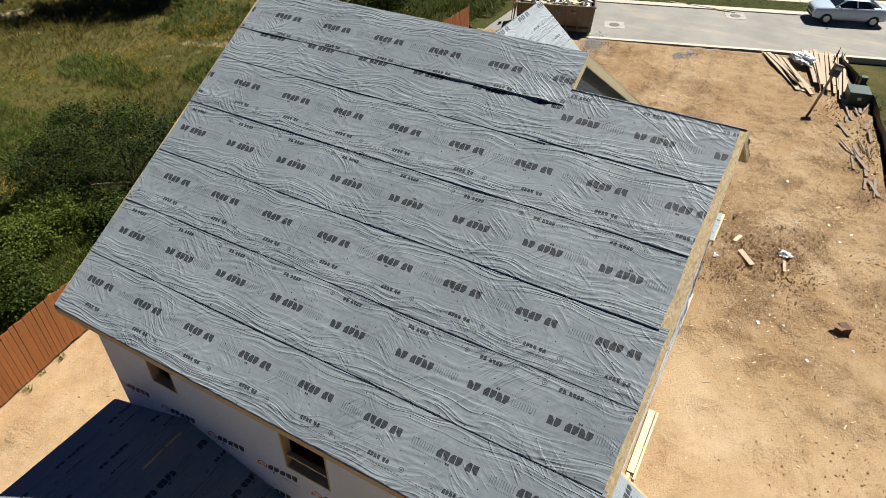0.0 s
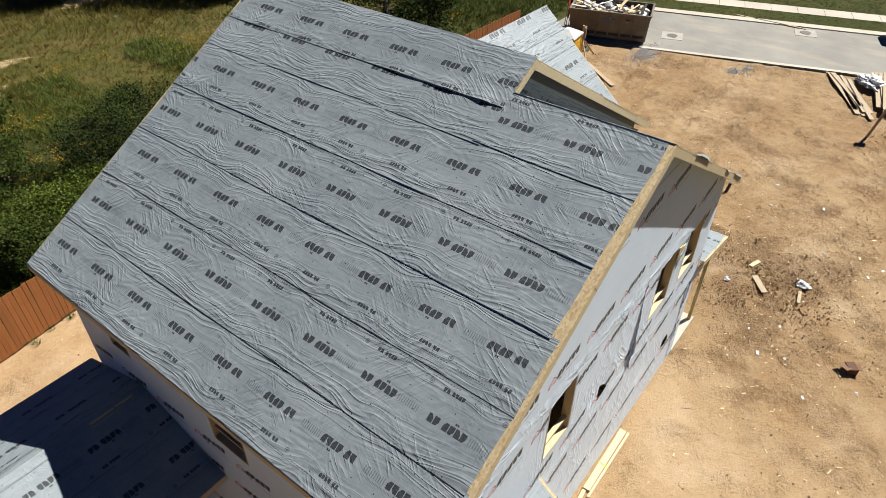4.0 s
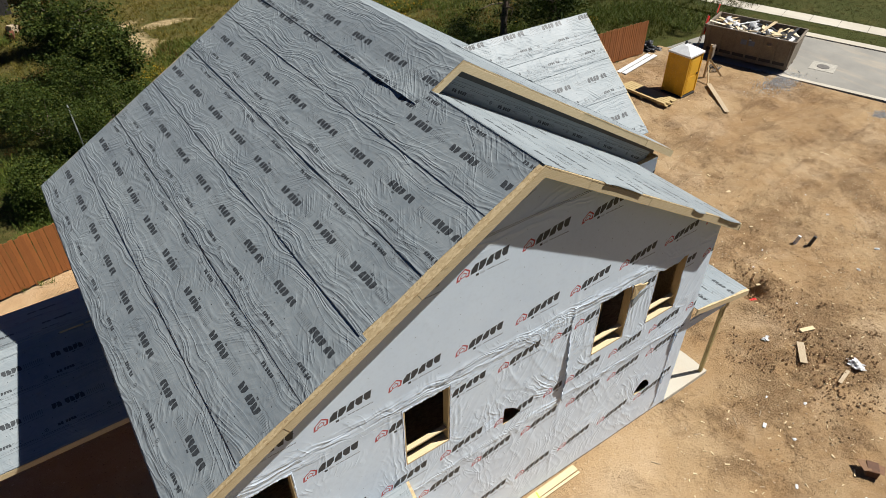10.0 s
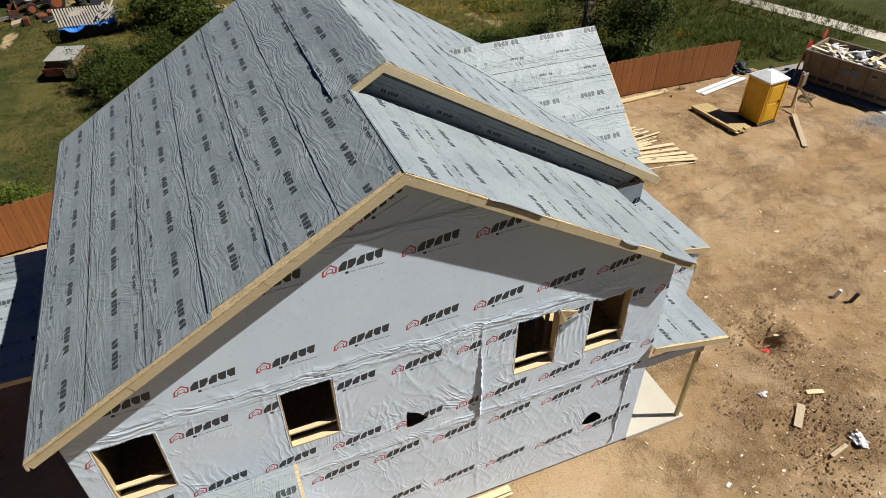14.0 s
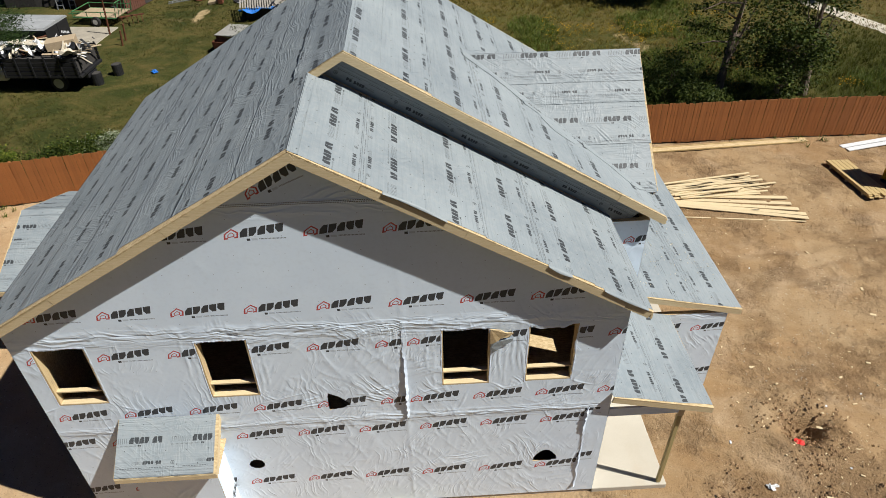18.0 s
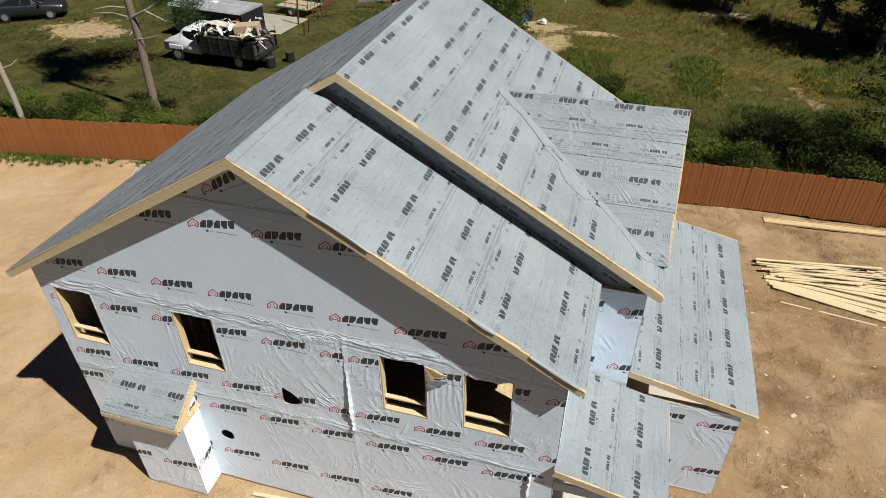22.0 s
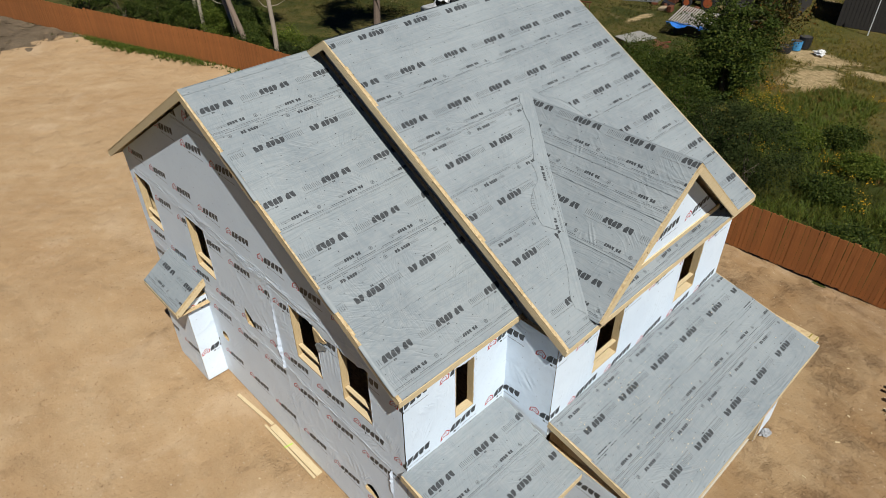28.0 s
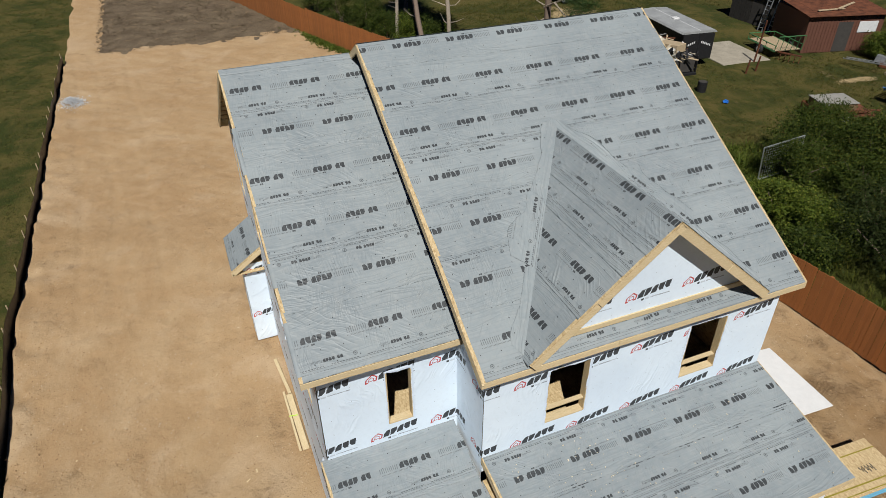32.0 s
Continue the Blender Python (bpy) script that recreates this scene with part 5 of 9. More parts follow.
# foundation and floors
part("foundation_slab", bx((0.02, 0.02, -0.15), (BX1 - 0.02, WY1 - 0.02, 0.10), 0.01), CONCRETE, house, "pale concrete foundation slab")
part("foundation_slab", bx((BX1 - 0.02, 2.70, -0.15), (14.55, WY1 - 0.02, 0.095), 0.01), CONCRETE, house, "pale concrete garage slab")
part("upper_floor", bx((0.13, 0.13, 2.98), (BX1 - 0.13, WY1 - 0.13, 3.06)), OSB, house, "oriented strand board floor of the upper storey")
part("upper_floor", bx((BX1 - 0.12, 2.82, 2.98), (BX2 - 0.13, WY1 - 0.13, 3.06)), OSB, house, "oriented strand board floor of the upper storey")
# the ceiling's near-black colour paints in the unlit rooms
part("attic_floor", bx((0.13, 0.13, 5.62), (BX1 - 0.13, WY1 - 0.13, 5.66)), DARK, house, "ceiling boards coloured dark for the unlit inside")
part("attic_floor", bx((BX1 - 0.12, 2.82, 5.62), (BX2 - 0.13, WY1 - 0.13, 5.66)), DARK, house, "ceiling boards coloured dark for the unlit inside")
for x, ya, yb in ((2.2, 0.14, 3.4), (6.0, 0.14, 3.6), (8.8, 0.9, 4.0), (10.2, 3.0, 6.0)):
    y = ya
    while y < yb:
        part("stud", bx((x, y, 3.06), (x + 0.09, y + 0.038, 5.6), 0.003), PINE_Z, house)
        y += 0.406
for y, xa, xb in ((3.6, 0.2, 10.5), (6.2, 7.0, 12.0)):
    x = xa
    while x < xb:
        part("stud", bx((x, y, 3.06), (x + 0.038, y + 0.09, 5.6), 0.003), PINE_Z, house)
        x += 0.406

# front dormer gable
DTOPX = RIDGE2 + (ZR2 - DRZ) / KF2
DYL, DYR = 3.35, 8.53
for ye, name in ((DYL, "left"), (DYR, "right")):
    eave = Vector((DRX, ye, DZ0))
    ridge_front, ridge_back = Vector((DRX, DRY, DRZ)), Vector((DTOPX, DRY, DRZ))
    xv = RIDGE2 + (ZR2 - DZ0) / KF2
    valley = Vector((xv, ye, DZ0))
    lift = Vector((0, 0, 0.012))
    deck = slab_between([ridge_front + lift, ridge_back + lift, valley + lift, eave + lift], T, OSB, "dormer_roof_deck", house, "oriented strand board deck of the front gable")
    downv = (eave - ridge_front).normalized()
    length = (eave - ridge_front).length
    run = DRX - DTOPX
    vrun = DRX - xv

    def back_end(d):
        return -run + (run - vrun) * d / length

    cuts = [0.0, 0.76, 1.27, 2.26, length + 0.01]
    prints = [(-2.12, 0.08), (-1.55, 0.59), (-1.59, 1.69), (-0.36, 2.80)]
    for k in (3, 2, 1, 0):
        a, b = cuts[k], cuts[k + 1]
        extra = 0.10 if k < 3 else 0.02
        felt_sheet("underlayment_strip", deck, ridge_front + Vector((0, 0, 0.018)), XD, downv, (back_end(a) - 0.16, back_end(min(b, length)) - extra), (0.0 - 0.02 * k, -0.03), a - 0.01, b + 0.03, 0.985 - prints[k][0], False, 60 + 5 * k + (ye > 5), 0.013, 0.003, 1, 0.025, line=prints[k][1])
    for c0, c1 in ((0.0, 0.55), (0.553, 1.0)):
        p, q = ridge_front.lerp(eave, c0), ridge_front.lerp(eave, c1)
        part("rake_board", beam(p + Vector((-0.02, 0, 0.012)), q + Vector((-0.02, 0, 0.012)), 0.038, 0.16, bevel=0.003, drop=T), PINE_Y, house, "pale pine rake board of the front gable")
    # lapped valley piece on the main slope
    vdir = (valley - ridge_back).normalized()
    nrm = Vector((KF2, 0, 1)).normalized()
    side = vdir.cross(nrm)
    if side.y * (ye - DRY) < 0:
        side = -side
    vl = (valley - ridge_back).length
    for q, (va, vb, wide_) in enumerate(((0.62 * vl, vl - 0.02, 0.24), (0.30 * vl, 0.66 * vl, 0.52), (-0.28, 0.36 * vl, 0.34))):
        felt_sheet("valley_strip", high_deck, ridge_back + nrm * (0.010 + 0.004 * q), vdir, side, (va, va + 0.22), (vb, vb - 0.16), -0.03, wide_, 0.35 * q, q == 1, 80 + q + 3 * (ye > 5), 0.010, 0.001, cell=0.022, rag=0.3, blank=q != 1)
bm = bmesh.new()
th_ = math.atan2(DRZ - DZ0, DRY - DYL)
az_ = DRZ + 0.012 - T / math.cos(th_)
ends_ = [(DRY, az_), (DRY - 0.16 * math.sin(th_), az_ - 0.16 * math.cos(th_)), (DRY, az_ - 0.16 / math.cos(th_)), (DRY + 0.16 * math.sin(th_), az_ - 0.16 * math.cos(th_))]
fv = [bm.verts.new((DRX + 0.003, y_, z_)) for y_, z_ in ends_]
bv = [bm.verts.new((DRX - 0.036, y_, z_)) for y_, z_ in ends_]
bm.faces.new(fv)
bm.faces.new(bv[::-1])
for i in range(4):
    bm.faces.new((fv[i], bv[i], bv[(i + 1) % 4], fv[(i + 1) % 4]))
bmesh.ops.recalc_face_normals(bm, faces=bm.faces)
part("ridge_block", bm, PINE_Y, house, "mitred meeting of the rake boards")
# the gable face and its base board
bm = bmesh.new()
sl = (DRZ - DZ0) / (DRY - DYL)
zf = front2_z(12.19) + 0.004
hy = (DRZ - 0.2 - zf) / sl
tri = [(12.19, DRY - hy, zf), (12.19, DRY + hy, zf), (12.19, DRY, DRZ - 0.2)]
fv = [bm.verts.new(p) for p in tri]
bv = [bm.verts.new((p[0] - 0.1, p[1], p[2])) for p in tri]
bm.faces.new(fv)
bm.faces.new(bv[::-1])
for i in range(3):
    bm.faces.new((fv[i], bv[i], bv[(i + 1) % 3], fv[(i + 1) % 3]))
bmesh.ops.recalc_face_normals(bm, faces=bm.faces)
gface = part("dormer_face", bm, OSB, house, "white-wrapped triangular face of the front gable")
us = np.linspace(-hy, hy, 90)
zs = np.linspace(0, DRZ - 0.2 - zf, 50)
uu, zz = np.meshgrid(us, zs, indexing="ij")
tt = (hy - np.abs(uu)) * sl
cl = zz >= tt
zz = np.minimum(zz, tt)
pp = np.stack([12.198 + 0.004 * folds(uu, zz, 3, 0.8, 4.0), DRY + uu, zf + zz], -1)
gf = grid_faces(90, 50)
gf = gf[~cl.ravel()[gf].all(1)]
piece("house_wrap_sheet", mesh_of("house_wrap_sheet", pp.reshape(-1, 3).tolist(), gf.tolist(), WRAP, np.stack([uu + 0.62, zz - 0.42], -1).reshape(-1, 2), True), gface)
part("base_board", beam((12.215, DRY - hy + 0.05, zf + 0.14), (12.215, DRY + hy - 0.05, zf + 0.14), 0.03, 0.11, bevel=0.003), PINE_Y, gface, "pale base board of the front gable")


# low roofs in front
def low_roof(name, label, x0, z0, x1, z1, ya, yb, rows, seed, insets=(0.03, 0.03), far_rake=True):
    deck = slab_between([(x0, ya, z0), (x1, ya, z1), (x1, yb, z1), (x0, yb, z0)], T, OSB, name, house, label)
    k = (z0 - z1) / (x1 - x0)
    course_rows(deck, (x0, 0, z0), YD, unit_down(k, 1), ya, yb, rows, seed, 0.006, 1, insets, 0.035)
    for y in (ya + 0.02, yb - 0.02)[:2 if far_rake else 1]:
        part("rake_board", beam((x0, y, z0), (x1, y, z1), 0.038, 0.14, bevel=0.003, drop=T), PINE, house, "pale pine rake board of a low roof")
    part("fascia_board", beam((x1 - 0.02, ya, z1), (x1 - 0.02, yb, z1), 0.038, 0.14, bevel=0.003, drop=T), PINE_Y, house, "pale pine fascia of a low roof")
    return deck


porch = low_roof("porch_roof_deck", "low porch roof deck", BX1 + 0.006, 3.474, 13.141, 2.983, -0.139, 2.60, [(1.22, 2.15, True, 2.33, 1.57), (0.0, 1.22, False, 0.68, 0.56)], 91, (0.03, -0.004), far_rake=False)
garage = low_roof("garage_roof_deck", "low garage roof deck", BX2 + 0.006, 3.611, 14.943, 2.998, 2.672, 9.384, [(1.62, 2.785, True, 3.37, 2.27), (1.07, 1.62, False, 4.66, 1.06), (0.0, 1.07, True, 3.06, 0.615)], 94)
part("porch_beam", bx((12.50, -0.02, 2.62), (12.62, 2.58, 2.86), 0.004), PINE_Y, house, "porch beam")
part("porch_post", bx((12.54, 0.03, 0.12), (12.63, 0.12, 2.62), 0.005), TREATED, house, "greenish treated porch post")
part("porch_slab", bx((BX1, -0.02, -0.1), (12.76, 2.66, 0.12), 0.012), CONCRETE, house, "pale concrete porch slab")
part("porch_side_panel", bx((BX1 + 0.01, -0.005, 2.72), (12.50, 0.04, 2.97), 0.003), WRAP, house, "wrapped panel under the porch roof edge")
wall("garage_side_wall", "garage side wall in shaded house wrap", (BX2 - 1.18, 2.72, 0), XD, (0, -1, 0), 3.63, 0.1, lambda u: np.minimum(2.9 + 0 * np.asarray(u, float), 3.611 - 0.222 * (np.asarray(u, float) - 1.18) - 0.17), [], [(0, 3.63, 0.1, 3.4, 0.75, 0.95, 1)], amp=0.006, seed=15)
wall("garage_front_wall", "garage front wall with an open doorway", (14.63, 2.72, 0), YD, XD, 6.6, 0.1, 2.84, [(0.7, 5.6, 0.1, 2.3)], [(0, 6.6, 0.1, 2.84, 2.4, 0.3, 1)], amp=0.005, seed=17)
for y in (3.38, 8.36):
    part("door_jamb", bx((14.50, y, 0.1), (14.66, y + 0.09, 2.3), 0.004), PINE_Z, house, "pine jamb of the garage opening")

# fireplace bump-out and its little roof
bm = bmesh.new()
box(bm, (1.43, -0.607, 0.06), (3.038, -0.002, 2.92))
bump = part("fireplace_box", bm, OSB, house, "house-wrapped fireplace bump-out with a small pitched roof")
for origin, along, out, length, ph in (((1.43, -0.607, 0), XD, Vector((0, -1, 0)), 1.608, 0.6), ((3.038, -0.607, 0), YD, XD, 0.605, 0.02), ((1.43, -0.002, 0), -YD, -XD, 0.605, 0.2)):
    u, z = np.linspace(0, length, max(12, int(length / 0.03))), np.linspace(0.06, 2.92, 96)
    uu, zz = np.meshgrid(u, z, indexing="ij")
    h = 0.006 + 0.006 * folds(uu, zz, 5 + int(length * 10), 1.2, 4.0) + crease_lines(uu, zz, random_creases(np.random.RandomState(int(length * 10)), 9, (0, 0.2), (length, 2.8), (1.3, 0.9, -0.8, 0.2), (0.2, 0.6), (0.016, 0.028), (0.006, 0.018), 4, 0.07))
    p = np.array(origin) + uu[..., None] * np.array(along) + zz[..., None] * np.array(Z) + h[..., None] * np.array(out)
    piece("house_wrap_sheet", mesh_of("house_wrap_sheet", p.reshape(-1, 3).tolist(), grid_faces(len(u), 96).tolist(), WRAP, np.stack([uu + ph, zz - 1.0], -1).reshape(-1, 2), True), bump)
sdeck = slab_between([(1.276, -0.012, 3.494), (3.207, -0.012, 3.494), (3.207, -0.925, 2.855), (1.276, -0.925, 2.855)], T, OSB, "fireplace_roof_deck", house, "small pitched roof over the bump-out")
felt_sheet("underlayment_strip", sdeck, (0, -0.012, 3.494), XD, Vector((0, -0.913, -0.639)), (1.285, 1.285), (3.15, 3.15), 0.0, 1.10, 0.98 - 2.15, False, 99, 0.004)
for x in (1.295, 3.188):
    part("rake_board", beam((x, -0.012, 3.494), (x, -0.925, 2.855), 0.038, 0.14, bevel=0.003, drop=T), PINE_Y, house, "short pine rake board")
part("fascia_board", beam((1.276, -0.906, 2.855), (3.207, -0.906, 2.855), 0.038, 0.12, bevel=0.003, drop=T), PINE, house, "short pine fascia")
part("soffit", bx((1.30, -0.89, 2.70), (3.18, -0.012, 2.72)), OSB, house)

# patio gable roof at the back
PX, PRY, PRZ, PE0, PE1, PEZ = -3.85, 7.45, 3.62, 5.03, 9.87, 2.70
for ye in (PE0, PE1):
    ridge_in, ridge_out = Vector((-0.006, PRY, PRZ)), Vector((PX, PRY, PRZ))
    eave_in, eave_out = Vector((-0.006, ye, PEZ)), Vector((PX, ye, PEZ))
    deck = slab_between([ridge_in, ridge_out, eave_out, eave_in], T, OSB, "patio_roof_deck", house, "patio roof deck")
    dv = (eave_in - ridge_in)
    length = dv.length
    for k, (a, b) in enumerate(((1.28, length), (0.15, 1.28), (0.0, 0.2))):
        felt_sheet("underlayment_strip", deck, ridge_in, -XD, dv.normalized(), (0.02, 0.02), (3.82, 3.80), a, b + 0.02, 0.4 + 0.3 * k, ye > PRY, 70 + k, 0.006, 0.006, 1 if ye < PRY else -1)
    part("rake_board", beam(ridge_out + Vector((0.02, 0, 0)), eave_out + Vector((0.02, 0, 0)), 0.038, 0.14, bevel=0.003, drop=T), PINE_Y, house, "pine rake board of the patio roof")
    part("fascia_board", beam(eave_in, eave_out, 0.038, 0.14, bevel=0.003, drop=T), PINE, house, "pine fascia of the patio roof")
# thin pale line beside the patio ridge, drawn as two short strips
for xa_, xb_ in ((-0.28, -0.65), (-0.69, -1.18)):
    part("patio_batten", beam((xa_, 7.31, 3.63), (xb_, 7.32, 3.625), 0.035, 0.03), PINE, house, "short pale strip along the patio ridge")
for y in (5.3, 9.55):
    part("patio_post", bx((-3.62, y, -0.05), (-3.48, y + 0.14, 2.55), 0.005), TREATED, house, "treated patio post")
    part("patio_beam", beam((-0.02, y + 0.07, 2.66), (-3.75, y + 0.07, 2.66), 0.09, 0.14), PINE, house)

# ---- ground, road and fences ----
FENCE = [(-62, -3.2), (-40, 4.6), (-25.4, 9.0), (-18.2, 11.7), (-8.7, 13.35), (-4, 14.15), (2.15, 15.2), (8.35, 15.8), (15.3, 16.2), (22.5, 16.4), (28.4, 16.3)]
SILT = [(-62, -9.2), (-28.8, -8.0), (-20.5, -7.95), (0, -7.75), (12, -6.9), (24.4, -5.05), (30.3, -4.2), (34.5, -2.6), (37, -2.2)]


def line_y(line, x):
    return np.interp(x, [p[0] for p in line], [p[1] for p in line])


def kerb_x(y):
    return 32.0 + (10.2 - y) * 0.34


def inside_lot(x, y, pad=0.0):
    return (x > -30.3 + pad) & (y < line_y(FENCE, x) + 0.4 - pad) & (y > line_y(SILT, x) + pad) & (x < kerb_x(y) - pad)


def spread(near, far, step):
    """Grid marks, close together near the place and ever wider towards the horizon."""
    out = list(np.arange(near[0], near[1] + 0.01, step))
    w = step
    while out[-1] < far:
        w *= 1.5
        out.append(out[-1] + w)
    w = step
    while out[0] > -far:
        w *= 1.5
        out.insert(0, out[0] - w)
    return np.array(out)


gx, gy = spread((-70, 60), 1500, 1.0), spread((-30, 70), 1500, 1.0)
uu, vv = np.meshgrid(gx, gy, indexing="ij")
zz = -0.05 + 0.16 * (vnoise(uu * 0.21, vv * 0.21, 3) - 0.5) * (vv > 17) + 0.05 * (vnoise(uu * 0.9, vv * 0.9, 5) - 0.5)
zz = np.where(inside_lot(uu, vv, 1.2), -0.9, zz)
on_road = (uu > kerb_x(vv) - 1.5) & (uu < kerb_x(vv) + 10.5) & (vv < 19)
zz = np.where(on_road, -0.30, zz)
ground = piece("ground", mesh_of("ground", np.stack([uu, vv, zz], -1).reshape(-1, 3).tolist(), grid_faces(len(gx), len(gy)).tolist(), GRASS_GROUND, None, True))
tagged(ground, "rough grassy ground with bare patches reaching to the horizon", "ground", "", "structure")

# the graded lot
ns, nt = 560, 230
s, t = np.meshgrid(np.linspace(0, 1, ns), np.linspace(0, 1, nt), indexing="ij")
xe = 35.9 - 5.7 * t
x = -30.6 + s * (xe + 30.6)
x = x + (1 - s) ** 40 * 0.7 * (vnoise(t * 40, t * 0, 4) - 0.5)
ya, yb = line_y(SILT, x), line_y(FENCE, x) + 0.35
y = ya + (yb - ya) * t
z = 0.10 * (vnoise(x * 0.35, y * 0.35, 1) - 0.5) + 0.05 * (vnoise(x * 1.3, y * 1.3, 2) - 0.5) + 0.035 * (vnoise(x * 3.7, y * 3.7, 4) - 0.5)
# wheel ruts of the digger running from the street past the front
for off in (0.0, 1.7, 4.4, 6.0):
    c = 2.6 + off + 0.09 * (x - 18) + 0.5 * (vnoise(x * 0.2, x * 0, 7) - 0.5)
    z = z - 0.05 * np.exp(-((y - c) / 0.22) ** 2) * np.clip((x - 16) / 3, 0, 1) + 0.03 * np.exp(-((np.abs(y - c) - 0.42) / 0.16) ** 2) * np.clip((x - 16) / 3, 0, 1)
for off in (0.0, 1.9, 3.2, 5.0):
    c = -3.0 - off * 0.9 + 0.05 * x + 0.8 * (vnoise(x * 0.15, x * 0 + off, 8) - 0.5)
    z = z - 0.03 * np.exp(-((y - c) / 0.2) ** 2) * np.clip((3 - x) / 4, 0, 1)
z = z + np.clip((x - 9) / 5, 0.25, 1) * (0.045 * np.clip(vnoise(x * 4.1, y * 4.1, 6) - 0.45, 0, 1) + 0.05 * np.clip(vnoise(x * 1.9, y * 1.9, 10) - 0.5, 0, 1) * vnoise(x * 6.5, y * 6.5, 11))
near_house = (x > -0.6) & (x < 15.2) & (y > -0.6) & (y < 9.9)
z = np.where(near_house, z * 0.3 - 0.01, z)
pit = np.hypot((x - 16.75) * 0.9, (y - 1.35))
z = z - 0.42 * np.exp(-(pit / 0.42) ** 4) + 0.13 * np.exp(-((pit - 0.85) / 0.35) ** 2) * (0.4 + 1.2 * vnoise(x * 2.2, y * 2.2, 9))
dug = np.hypot((x - 15.9) * 0.75, (y + 1.75) * 0.9)
z = z + np.exp(-(dug / 1.1) ** 4) * (0.26 * (vnoise(x * 2.6, y * 2.6, 6) - 0.45) + 0.12 * (vnoise(x * 6, y * 6, 2) - 0.5))
edge_s = np.exp(-((y - ya) / 0.9) ** 2) * (x < 33)
z = z + edge_s * (0.10 + 0.16 * (vnoise(x * 1.9, y * 1.9, 8) - 0.4))
edge = np.minimum(np.minimum(s, 1 - s), np.minimum(t, 1 - t))
z = np.where(edge < 0.002, np.where(s > 0.99, -0.03, -0.16), z)
lot = piece("dirt_lot", mesh_of("dirt_lot", np.stack([x, y, z], -1).reshape(-1, 3).tolist(), grid_faces(ns, nt).tolist(), DIRT, None, True))
tagged(lot, "graded red-tan bare dirt building lot with wheel tracks", "ground", "", "structure")
LOT = (x, y, z)


def lot_z(px, py):
    """Height of the lot near a place."""
    lo, hi = float(line_y(SILT, px)), float(line_y(FENCE, px)) + 0.35
    tt = min(1, max(0, (py - lo) / (hi - lo)))
    ss = min(1, max(0, (px + 30.6) / (66.5 - 5.7 * tt)))
    return float(LOT[2][round(ss * (ns - 1)), round(tt * (nt - 1))])


# dead brown grass beyond the lot
fx, fy = np.meshgrid(np.linspace(-62, -27.6, 260), np.linspace(0, 1, 130), indexing="ij")
yy0, yy1 = -7.0 + 0 * fx, line_y(FENCE, fx) - 0.1
fyy = yy0 + (yy1 - yy0) * fy
rim = np.clip((fx + 30.1) / 2.2, 0, 1) + np.clip((-5.6 - fyy) / 1.2, 0, 1)
fz = 0.05 + 0.10 * (vnoise(fx * 0.8, fyy * 0.8, 2) - 0.5) + 0.10 * (vnoise(fx * 2.3, fyy * 2.3, 4) - 0.5) - 0.20 * rim
n = Nodes("dead_grass")
v = n.coords()
c = n.mix(n.ramp(n.noise(v, 0.6, 5), 0.35, 0.65), (0.090, 0.064, 0.042), (0.16, 0.120, 0.080))
c = n.mix(n.ramp(n.noise(v, 1.6, 6, 0.7, 0.5), 0.54, 0.70, 0, 0.7), c, (0.27, 0.185, 0.105))
c = n.mix(n.ramp(n.noise(v, 11, 5, 0.7), 0.42, 0.7, 0, 0.6), c, (0.055, 0.045, 0.028))
c = n.mix(n.ramp(n.noise(v, 30, 4, 0.7), 0.52, 0.7, 0, 0.6), c, (0.30, 0.24, 0.16))
n.bump(n.noise(v, 14, 5), 0.7, 0.05)
DEAD = n.done(c, 0.95, 0, 0.15)
tagged(piece("dead_grass_field", mesh_of("dead_grass_field", np.stack([fx, fyy, fz], -1).reshape(-1, 3).tolist(), grid_faces(260, 130).tolist(), DEAD, None, True)), "patchy dead brown grass beside the dirt lot", "ground", "", "structure")

# sandy strip left open beside the dead grass
tx, ty = np.meshgrid(np.linspace(-62, -30.0, 110), np.linspace(0, 1, 12), indexing="ij")
t0 = line_y(SILT, tx) + 0.5 * (vnoise(tx * 0.6, tx * 0, 5) - 0.5)
tyy = t0 + (-5.6 - t0) * ty
tz = np.where((ty < 0.01) | (ty > 0.99), -0.12, 0.0 + 0.05 * (vnoise(tx * 1.1, tyy * 1.1, 2) - 0.5))
tagged(piece("dirt_strip", mesh_of("dirt_strip", np.stack([tx, tyy, tz], -1).reshape(-1, 3).tolist(), grid_faces(110, 12).tolist(), DIRT, None, True)), "sandy strip of bare earth beside the dead grass", "ground", "", "structure")

# street
def ribbon(name, label, y_hi, y_lo, off0, off1, z0, z1, mat, category, nseg=60, jitter=0.0):
    bm = bmesh.new()
    rows = []
    for k in range(nseg + 1):
        yy = y_hi + (y_lo - y_hi) * k / nseg
        j = jitter * (random.random() - 0.5)
        rows.append([bm.verts.new((kerb_x(yy) + off0 + j, yy, z1)), bm.verts.new((kerb_x(yy) + off1, yy, z1)), bm.verts.new((kerb_x(yy) + off1, yy, z0)), bm.verts.new((kerb_x(yy) + off0 + j, yy, z0))])
    for r0, r1 in zip(rows, rows[1:]):
        for a in range(4):
            bm.faces.new((r0[a], r0[(a + 1) % 4], r1[(a + 1) % 4], r1[a]))
    bm.faces.new(rows[0])
    bm.faces.new(rows[-1][::-1])
    bmesh.ops.recalc_face_normals(bm, faces=bm.faces)
    return tagged(part(name, bm, mat), label, category, "", "structure")


